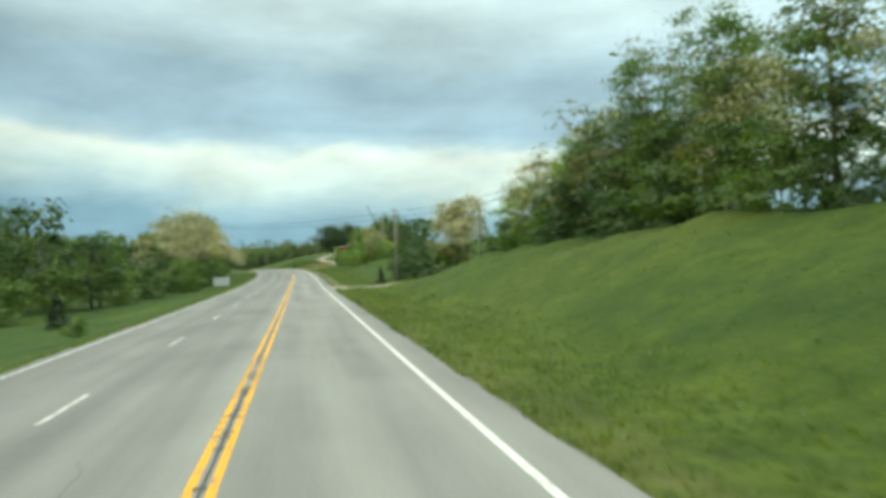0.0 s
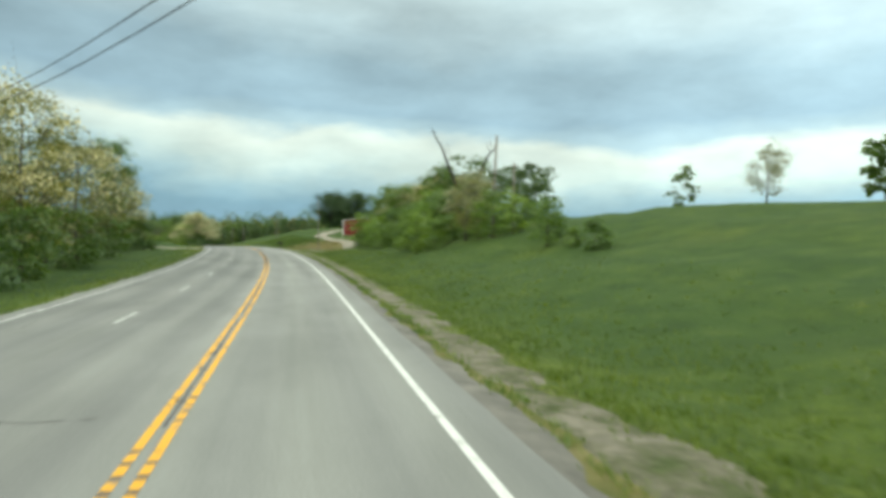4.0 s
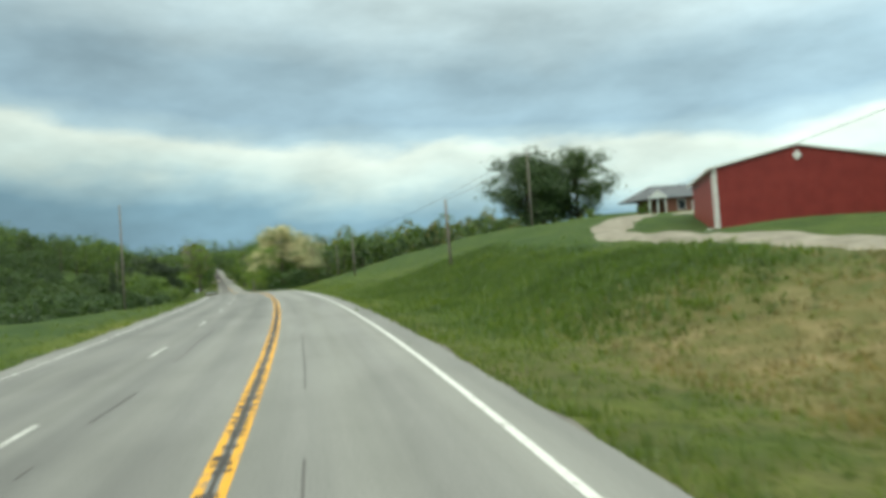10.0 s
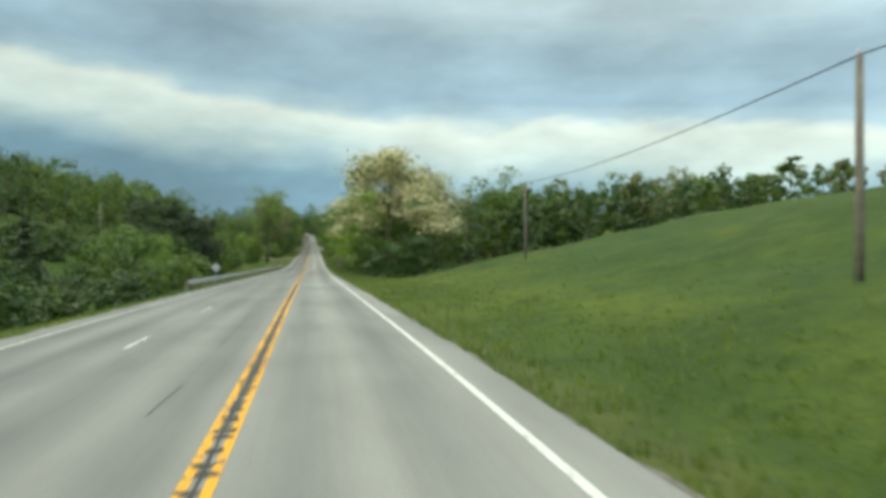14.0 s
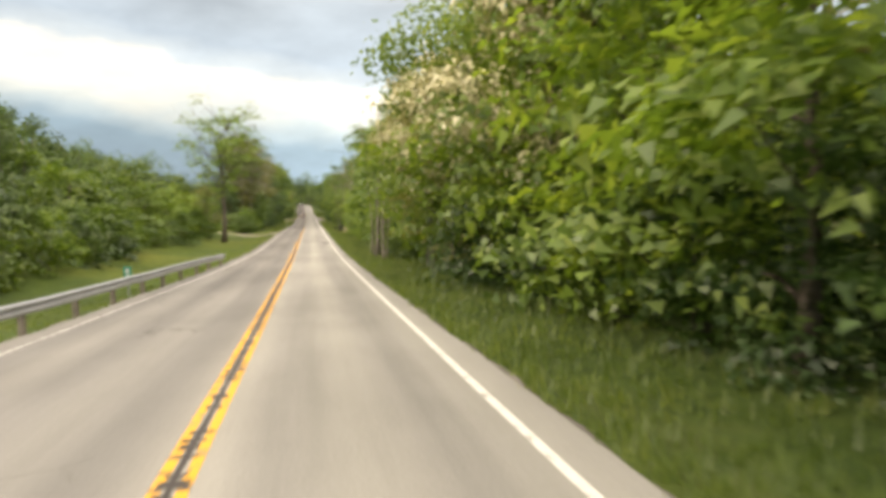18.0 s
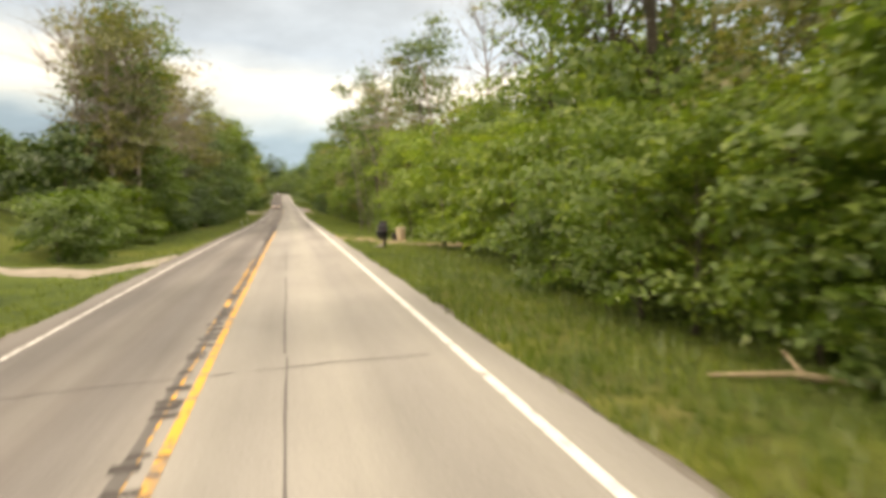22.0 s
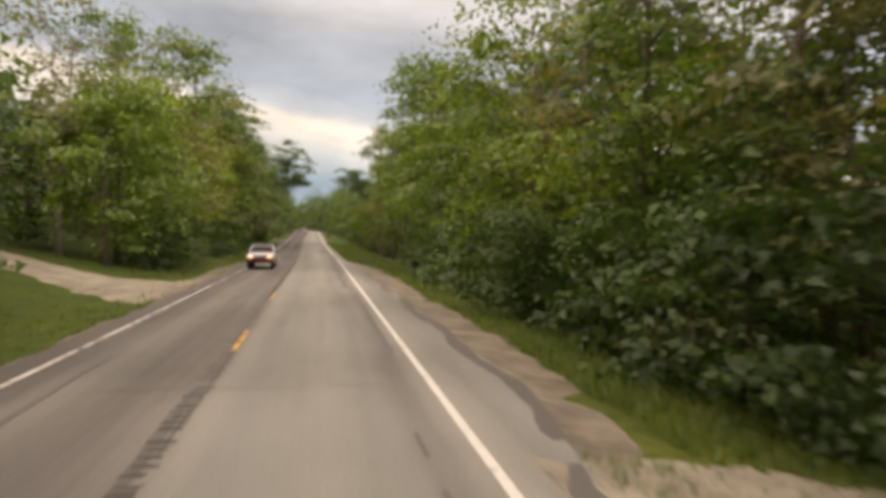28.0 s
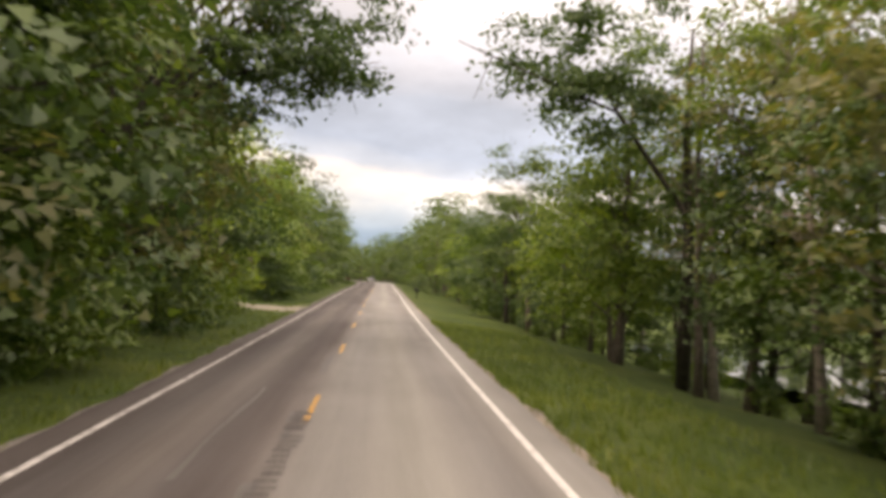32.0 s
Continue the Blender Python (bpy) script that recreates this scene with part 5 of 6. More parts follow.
    row(["underdark", "underdark", "under"], 420, 459, 3.0, 10.0, .5, (.75, 1.05), W)
    row(["light", "broad", "light"], 424, 452, 4.6, 10.0, .7, (1.05, 1.3), W); row(["light"], 453, 466, 4.0, 11.8, .5, (1.1, 1.3), W)
    row(["locust"], 446, 460, 7, 10.2, .6, (1.05, 1.2), W); plant("bloom", 437, 11, 1.1, W); plant("hanging", 455, 8.4, .84, W); plant("hanging", 459.5, 8.8, .88, W); plant("hanging", 451, 8.8, .82, W); plant("tall", 480, 10.6, .8, W); plant("young", 476, 7.9, .8, W); plant("young", 479.2, 8.1, .75, W); plant("young", 482.6, 8.0, .7, W)
    row(["young", "under"], 470, 488, 3.2, 8.9, .6, (.6, .85), W)
    row(["light", "broad"], 462, 490, 3.6, 10.0, .6, (.75, 1.0), W)
    row(["young", "young", "under"], 488, 530, 2.6, 8.9, .5, (.55, .82), W)
    row(["light"], 492, 519, 5.0, 10.8, .6, (.8, 1.0), W)
    row(["under", "bush"], 468, 520, 5.2, 10.8, .8, (.5, .85), W, gaps)
    # light-leaved only: the pale leaf colour imitates backlit foliage
    row(["young"], 518, 552, 2.6, 10.8, .7, (.75, 1.05), W)
    row(["light", "light", "olive", "young", "tall"], 470, 518, 4.6, 12.4, .8, (.95, 1.2), W, gaps)
    row(["light", "olive", "young"], 518, 552, 4.6, 12.6, .8, (.68, .85), W, gaps)
    row(["sparse", "bare", "tall"], 474, 650, 6.5, 12.5, 1.6, (.9, 1.15), W, gaps)
    row(["light", "young", "olive", "under"], 560, 650, 5.0, 12.6, 1.2, (.6, .95), W, gaps)
    plant("light", 604, 11.4, 1.15, W); plant("tall", 611, 11.4, .95, W); plant("broad", 618, 11.5, 1.2, W)
    plant("light", 563.5, 10.4, .75, W); plant("young", 561.5, 10.0, .8, W); plant("light", 568, 11, .85, W); plant("young", 571, 9.6, .6, W); plant("light", 642, 10.6, .85, W); plant("young", 637, 10.2, .95, W); plant("light", 648, 11.2, .8, W)
    row(["bush", "young"], 562, 650, 5.5, 11.2, .8, (.5, .85), W, gaps)
    # all dark-leaved here: leaf colour imitates the deep shadow in the thicket
    row(["underdark"], 664, 704, 3.4, 10.0, .7, (.75, 1.05), W)
    row(["underdark", "underdark", "under"], 704, 724, 3.4, 11.6, .6, (.6, .9), W)
    row(["underdark", "bush", "under"], 724, 768, 4.2, 13.2, .8, (.4, .75), W)
    row(["broad", "dark", "light"], 688, 722, 5.0, 12.4, .8, (.95, 1.2), W, gaps)
    row(["olive", "light", "young"], 640, 656, 4.0, 12.4, .8, (.95, 1.15), W)
    row(["back", "backolive", "back"], 634, 664, 3.0, 18, 1.5, (.75, .95), W)
    row(["farlight", "farbush"], 640, 662, 2.5, 14.8, 1, (.9, 1.2), W)
    row(["light", "olive"], 664, 688, 5.0, 12.2, .8, (.75, .9), W)
    row(["tall", "tall", "sparse", "olive"], 744, 770, 4.5, 12.8, .8, (1.0, 1.2), W)
    plant("tall", 676, 11.2, 1.0, W); plant("tall", 671, 11.8, .95, W); plant("tall", 666.5, 14, .9, W); plant("sparse", 684, 12.5, 1.0, W)
    plant("broad", 735, 13.0, 1.15, W); plant("tall", 729, 13.5, .95, W); plant("young", 742, 20, 1.2, W); plant("light", 752, 24, .7, W)
    plant("tall", 716, 11.6, 1.15, W); plant("tall", 722, 11.2, 1.15, W); plant("tall", 729, 13, 1.1, W)
    row(["tall", "bare", "sparse"], 690, 724, 7.0, 13.5, 1.5, (.9, 1.05), W)
    row(["bush", "underdark"], 764, 870, 7.0, 13.5, .8, (.5, .8), W, ((769, 796),)); plant("bush", 774, 14, .4, W); plant("bush", 779.5, 14.6, .35, W); plant("bush", 786, 14.2, .45, W)
    row(["backdark", "backdark", "back"], 668, 736, 3.2, 17.5, 1.2, (1.15, 1.45), W)
    row(["backdark", "back"], 714, 764, 3.4, 25, 2.5, (.6, .85), W)
    row(["tall", "sparse"], 770, 800, 5.0, 17.5, 1.0, (.7, .9), W)
    row(["dark", "tall", "sparse"], 768, 786, 3.6, 14.6, .8, (.8, .95), W)
    plant("broad", 789, 12.4, .95, W); plant("broad", 793, 13.5, .9, W)
    row(["broad", "light", "tall", "dark"], 798, 880, 4.4, 13.0, 1.2, (.7, .92), W)
    overhang(783, -9.2, 11.8, 8.4, 3.0, 5.5); overhang(784, 13.4, 12.0, -5.6, 1.0); plant("dark", 781, -10.4, 1.2, W); plant("tall", 790, 12.6, 1.0, W); plant("dark", 768, -11, 1.25, W); plant("dark", 774, -11, 1.25, W); plant("underdark", 770, 17, .9, W); plant("underdark", 797, 16.8, .7, W); plant("young", 801, 15.5, .9, W); plant("light", 806, 17, .6, W)
    row(["back", "backdark", "backolive"], 428, 540, 4.0, 17.5, 2, (.75, 1.05), W)
    row(["backolive", "back", "backdark"], 540, 655, 3.6, 18, 2.5, (.55, .85), W, ((556, 566),))
    row(["farbush", "farlight"], 540, 655, 3.0, 14.5, 1.5, (.5, .8), W, ((555, 563),))
    row(["back", "backdark", "backolive"], 664, 766, 4.0, 17.5, 2, (.6, .85), W, ((724, 750),))
    row(["back", "backolive"], 812, 900, 5.0, 18.5, 2, (.7, .95), W)
    row(["back", "backdark"], 428, 655, 6, 27, 3, (.8, 1.1), W)
    row(["back", "backdark", "backolive"], 690, 722, 6, 26, 3, (.7, .9), W)
    row(["back", "backdark", "farlight"], 766, 880, 5, 54, 4, (.7, 1.0), W)
    # left side at the start
    g = "trees below the road"
    for s, lat, k, z in ((70, -40, "backdark", 1.05), (78, -36, "backdark", 1.1), (86, -34, "dark", 1.0), (92, -30, "backdark", 1.1), (98, -36, "dark", 1.02), (80, -44, "back", 1.1), (104, -42, "back", 1.0),
                         (88, -27, "under", 1.2), (76, -29, "under", 1.1), (66, -20.5, "cedar", .45), (58, -16.5, "bush", .5), (52, -15, "bush", .4), (96, -22, "under", 1.1), (104, -20, "underdark", 1.0), (92, -24.5, "dark", .72), (98, -25, "broad", .8),
                         (112, -17, "under", 1.1), (116, -20, "underdark", 1.2), (126, -21, "locust", 1.12), (133, -19, "locust", 1.15), (140, -20, "locust", 1.1), (124, -17.5, "under", 1.1), (131, -15.5, "underdark", 1.0),
                         (138, -15, "under", 1.0), (148, -18, "locust", 1.2), (154, -16.5, "under", 1.0), (158, -19, "olive", 1.1), (166, -18, "locust", 1.05), (170, -16, "under", .9), (176, -18.5, "olive", 1.15),
                         (182, -17, "under", .9), (187, -18.5, "tall", .84), (194, -18, "locust", .9), (200, -18.5, "locust", .86), (203, -16.5, "under", .9), (197, -15.5, "underdark", .9), (160, -26, "broad", .9), (176, -26, "broad", .9)):
        plant(k, s, lat, z, g)
    row(["back", "backdark", "backolive"], 60, 200, 5, -60, 8, (.6, .9), g)
    row(["back", "backdark"], 104, 205, 6, -34, 4, (.6, .85), g)
    g = "bushes along the left bank"
    row(["farlight", "farbush", "farbush"], 226, 252, 3.0, -33, 4, (1.0, 1.4), g)
    row(["farbush", "fardark", "farlight"], 252, 300, 3.5, -30, 3, (.5, .75), g)
    row(["farbush", "fardark"], 250, 330, 3.0, -39, 5, (.5, .75), g)
    row(["fardark", "farbush", "underdark"], 300, 404, 4.0, -23, 2.5, (.45, .7), g)
    row(["farbush", "fardark"], 350, 404, 4.5, -16.5, 1.2, (.45, .65), g)
    # left hillside
    g = "bushes on the hillside"
    scatter(["farbush", "fardark", "fardark", "fardark", "farlight"], 300, 310, 430, -115, -46, (.8, 1.3), g)
    scatter(["farbush", "farlight", "fardark", "fardark", "farbush"], 200, 430, 640, -95, -24, (.7, 1.4), g)
    scatter(["fardark", "farbush"], 130, 325, 430, -50, -24, (.45, .8), g)
    scatter(["backdark", "backdark", "back", "backolive"], 280, 330, 900, -170, -85, (.75, 1.15), g)
    scatter(["back", "backdark"], 80, 430, 640, -85, -42, (.7, .95), g)
    scatter(["back", "backdark", "backdark"], 130, 250, 560, -260, -150, (.95, 1.3), g)
    scatter(["backdark", "back"], 90, 950, 1500, 24, 260, (1.3, 2.0), g)
    scatter(["backdark", "back"], 90, 950, 1500, -260, -24, (1.3, 2.0), g)
    plant("juniper", 448, -16.5, 1.05); plant("juniper", 446, -21, 1.15); plant("juniper", 452, -19.5, 1.1); plant("juniper", 442, -24.5, 1.05); plant("cedar", 396, -26, .9); plant("cedar", 372, -22, .7)
    row(["farlight", "farbush", "under"], 404, 500, 3.2, -16.8, 1.6, (.6, .95), g)
    row(["farbush", "light"], 410, 500, 6, -19, 2, (.5, .62), g, ((436, 456),))
    row(["back", "backdark"], 448, 535, 4.5, -36, 6, (.7, .95), g)
    row(["farlight", "farbush"], 404, 520, 3.2, -22, 3, (1.0, 1.4), g)
    # left-hand wood
    plant("rounded", 521.5, -10.8, 1.0); plant("olive", 527, -13.6, .75)
    gaps = ((541, 551), (684, 699), (806, 817))
    row(["young", "under"], 500, 540, 4.5, -15.0, 1.2, (.8, 1.1), W)
    row(["tall", "sparse", "olive"], 573, 600, 7.5, -12.5, 1.2, (.85, 1.05), W, gaps)
    row(["under", "young", "under"], 551, 574, 2.6, -11.6, .9, (.65, .95), W, gaps)
    row(["underdark"], 574, 620, 3.2, -11.8, .7, (.8, 1.15), W, gaps)
    row(["dark", "dark", "broad"], 580, 618, 4.0, -11.0, .5, (.6, .78), W, gaps)
    row(["underdark", "underdark", "under"], 620, 690, 3.6, -10.2, .7, (.7, 1.0), W, gaps)
    plant("broad", 636, -10.4, 1.2, W); plant("tall", 645, -10, 1.2, W); plant("sparse", 672, -10.2, 1.2, W); plant("tall", 680, -9.8, 1.2, W)
    row(["bare", "sparse", "bare"], 575, 616, 3.4, -12.2, 1.4, (1.1, 1.35), W, gaps)
    row(["bare", "sparse"], 575, 616, 4.0, -15.5, 1.4, (1.2, 1.4), W, gaps)
    plant("dark", 660, -9.6, 1.3, W)
    row(["dark", "olive", "sparse"], 612, 646, 5.2, -11.2, 1.2, (.95, 1.2), W, gaps)
    row(["tall", "broad", "sparse"], 644, 684, 6.0, -10.4, .8, (1.05, 1.25), W, gaps)
    row(["light", "sparse", "olive", "tall"], 699, 738, 4.4, -9.4, .6, (.95, 1.2), W)
    row(["broad", "dark", "olive"], 738, 790, 5.0, -9.6, .6, (1.2, 1.45), W, gaps)
    row(["broad", "dark", "light"], 790, 850, 5.0, -10.4, .8, (1.0, 1.25), W, gaps)
    row(["underdark", "underdark", "under"], 702, 800, 3.4, -8.1, .4, (.5, .8), W, gaps)
    row(["underdark", "under"], 800, 870, 4.4, -9.2, .6, (.65, .95), W, gaps)
    row(["tall", "sparse", "olive"], 690, 870, 9.0, -13.0, 1.4, (.95, 1.15), W, gaps)
    plant("tall", 656, -9.8, 1.1); plant("tall", 664, -9.8, 1.15); plant("dark", 741, -9.4, 1.35); plant("dark", 771, -9.2, 1.3); plant("tall", 577, -11.5, 1.28); plant("tall", 583, -12.8, 1.25); plant("sparse", 573, -12.5, 1.3)
    row(["backdark"], 568, 620, 3.4, -16.0, 2.0, (.6, .85), W)
    row(["backdark", "backdark", "backolive"], 620, 740, 4.0, -17.0, 2.2, (.55, .85), W)
    row(["back", "backdark", "backolive"], 740, 900, 4.0, -17.0, 2.2, (.7, 1.0), W)
    row(["back", "backdark"], 540, 900, 7, -26, 3, (.5, .7), W)
    # the way on past the end
    row(["back", "backdark"], 872, 1260, 4.2, 11.5, 1.5, (1.0, 1.4), W)
    row(["back", "backdark"], 872, 1260, 4.2, -11, 1.5, (1.0, 1.4), W)
    row(["back", "backdark"], 880, 1300, 7, -20, 4, (1.1, 1.4), W)
    row(["back", "backdark"], 880, 1300, 7, 20, 4, (1.1, 1.4), W)
    # dark trees and low brush before the pond
    for s, lat, k, z in ((771, 14.6, "dark", .9), (775.5, 15.4, "dark", .85), (780, 15.0, "dark", .8), (786.5, 15.8, "dark", .72), (776, 16.6, "bush", .5), (781, 17.2, "bush", .45), (785, 16.8, "bush", .5), (790, 17.4, "bush", .55), (794, 16.4, "bush", .6), (773, 15.6, "bush", .5)):
        plant(k, s, lat, z, W)


plant_all()
MASS_LEAF = {k: v for k, v in MASS_LEAF.items() if v}
for tone, mat, label in (("green", FAR_LEAF, "leafy green woodland trees behind the road's edge"), ("olive", FAR_OLIVE, "pale olive woodland trees in young leaf"),
                         ("dark", FAR_DARK, "dark-green woodland trees on the slopes"), ("light", LEAF_LIGHT, "light-green bushes on the hillside")):
    if tone not in MASS_LEAF:
        continue
    v = np.concatenate(MASS_LEAF[tone])
    tagged(new("woodland_" + tone, np_mesh("woodland", v, np.arange(len(v)).reshape(-1, 3), mat)), label, "woodland", kind="stuff")
tagged(part("woodland_trunks", MASS_WOOD, BARK), "grey-brown trunks inside the woodland", "woodland", kind="stuff")


def far_woods():
    """Wooded ridges in the distance."""
    rng = np.random.default_rng(9)
    cs, rs = [], []
    for _ in range(1500):
        if rng.random() < .62:
            s, lat = rng.uniform(250, 2200), rng.uniform(-540, -150)
        else:
            s, lat = rng.uniform(450, 2200), rng.uniform(90, 600)
        h = float(rise(s, lat))
        for k in range(3):
            r = rng.uniform(3, 5.5)
            cs.append(tuple(spot(np.float64(s + rng.normal() * 3), np.float64(lat + rng.normal() * 3), h + rng.uniform(2, 9))))
            rs.append(r)
    for _ in range(420):
        s, lat = rng.uniform(1250, 2400), rng.uniform(-160, 160)
        h = float(rise(s, lat))
        for k in range(3):
            cs.append(tuple(spot(np.float64(s), np.float64(lat + rng.normal() * 3), h + rng.uniform(2, 12))))
            rs.append(rng.uniform(3, 6))
    v, f = leaf_quads(rng, cs, rs, 110000, 1.7, .9, tri=True)
    tagged(new("far_woods", np_mesh("far_woods", v, f, FAR_DARK)), "dark-green woods on distant hills", "woods", kind="stuff")


far_woods()


def grass_stuff(name, n, place, size, mat, label, fat=1.0):
    rng = np.random.default_rng(len(name) + n)
    s, lat = place(rng, n)
    z = rise(s, lat)
    base = spot(s, lat, z - .02)
    k = 5
    base = np.repeat(base, k, 0) + np.concatenate([rng.normal(size=(n * k, 2)) * .09, np.zeros((n * k, 1))], 1)
    az = rng.random(n * k) * 2 * math.pi
    hgt = size * (.5 + rng.random(n * k)) * np.repeat(.6 + .8 * rng.random(n), k)
    side = np.stack([np.cos(az), np.sin(az), 0 * az], -1)
    out = np.stack([-np.sin(az), np.cos(az), 0 * az], -1)
    w = fat * (.012 + .012 * rng.random(n * k))[:, None]
    lean = (rng.random(n * k) * .6)[:, None] * out * hgt[:, None]
    up = np.stack([0 * az, 0 * az, hgt], -1)
    v = np.stack([base - side * w, base + side * w, base + up + lean], 1).reshape(-1, 3)
    tagged(new(name, np_mesh(name, v, np.arange(3 * n * k).reshape(-1, 3), mat)), label, "grass", kind="stuff")


def verge_right(rng, n, a=400, b=800):
    s = rng.uniform(a, b, n)
    inner = np.where((s > 66) & (s < 230), 6.6, np.where((s > 664) & (s < 722), 6.5, right_edge(s) + .12))
    return s, inner + rng.random(n) ** 1.6 * 5.5


def verge_left(rng, n):
    s = rng.uniform(0, 820, n)
    return s, -(left_edge(s) + .14 + rng.random(n) ** 1.5 * 5.0)


def tufts(rng, n):
    s = rng.uniform(70, 225, n)
    s = s + .9 * np.sin(1.1 * s) + 2.0 * np.sin(.31 * s)
    return s, np.where(rng.random(n) < .45, rng.normal(5.1, .13, n), rng.normal(6.5, .4, n))


def hill(rng, n):
    s = rng.uniform(-5, 410, n)
    return s, 6.5 + rng.random(n) ** 2 * 12


grass_stuff("verge_grass", 26000, verge_right, .22, GRASS, "uncut green grass on the road's verge")
grass_stuff("verge_grass", 17001, lambda rng, n: verge_right(rng, n, -8, 400), .16, DEEP_GRASS, "deep-green grass on the road's verge")
grass_stuff("verge_grass", 12000, verge_left, .15, DEEP_GRASS, "green grass on the far verge")
grass_stuff("weeds", 5000, tufts, .13, GRASS, "dry weeds in the gravel shoulder")
grass_stuff("hill_grass", 14000, hill, .09, DEEP_GRASS, "tall meadow grass on the bank", 1.3)


def mound(rng, n):
    s = rng.uniform(246, 290, n) + rng.normal(size=n) * 2
    return s, rng.uniform(7.5, 17, n) + rng.normal(size=n) * 1.1 + .8 * np.sin(.4 * s)


def dry_patch(rng, n):
    return rng.normal(236, 6.5, n), rng.uniform(8, 21, n)


grass_stuff("tall_weeds", 12000, mound, .24, LUSH_GRASS, "tall dark-green weeds on the bank below the barn", 1.5)
grass_stuff("dry_grass", 3500, dry_patch, .16, STRAW, "tan dry grass on the slope below the barn")

# ---- poles and wires ----
def utility_pole(s, lat, h, lean=0.0, arm=False, up=0.0):
    t = thing("utility_pole", "weathered wooden utility pole" + (" with a crossarm" if arm else ""), "pole", "utility poles", facing(s, lat, up - .3, 0) @ pose(0, 0, 0, 0, lean, 0))
    part("shaft", Geo().tube([(0, 0, 0), (0, 0, h * .5), (0, 0, h + .3)], [.12, .105, .085], 10), POLE, t, smooth=True)
    if arm:
        part("crossarm", Geo().box((-1.1, -.06, h - .35), (1.1, .06, h - .23), bevel=.015), POLE, t)
        for x in (-1.0, -.45, .45, 1.0):
            part("insulator", Geo().tube([(x, 0, h - .23), (x, 0, h - .14), (x, 0, h - .06)], [.03, .05, .03], 8), GALV, t)
    else:
        part("insulator", Geo().tube([(0, 0, h + .28), (0, 0, h + .36), (0, 0, h + .46)], [.03, .06, .03], 8), GALV, t)
    return t, on_ground(s, lat, up + h)


def wire(a, b, sag, drop=0.0):
    pts = []
    for u in np.linspace(0, 1, 25):
        p = a.lerp(b, u)
        pts.append(p - Vector((0, 0, 4 * sag * u * (1 - u) + drop)))
    tagged(part("power_line", Geo().tube(pts, [.022] * 25, 5), WIRE), "dark power line hung between poles", "wire")


tops = {}
for name, s, lat, h, lean in (("p0", 30, 28.4, 7.6, 1), ("p1", 80, 12.3, 8.6, 0), ("p2", 66, 19.1, 5.6, 1), ("pl", 136, -16, 11.5, 0), ("p8", 147, 18.6, 8.6, 2), ("p9", 154, 23.0, 6.4, 0), ("p3", 226, 13.0, 6.0, -2),
                              ("p4", 307.6, 31.3, 9.4, 0), ("p6", 281, 13.4, 5.2, -1), ("p5", 335, 14.4, 5.6, 0), ("p7", 380, 19.5, 6.8, 0), ("q1", 324, -16.6, 13.2, 1), ("q2", 537, -45.3, 7, 0), ("q3", 435, -29.6, 7, 0),
                              ("q4", 605, -43, 8, 0), ("q5", 524, -37.5, 6, 0)):
    _, tops[name] = utility_pole(s, lat, h, lean)
behind = on_ground(-60, 24, 11)
for drop in (.25, .85):
    wire(behind, tops["p0"], .7, drop)
    wire(tops["p0"], tops["p1"], 1.5, drop)
    wire(tops["p1"], tops["pl"], .9, drop)
wire(tops["p4"], tops["p5"], .6)
wire(tops["p5"], tops["p7"], .5)
wire(on_ground(313, 52, 3.0), on_ground(236, 29, 8.0), .5)
wire(tops["p4"], tops["p6"], .5)


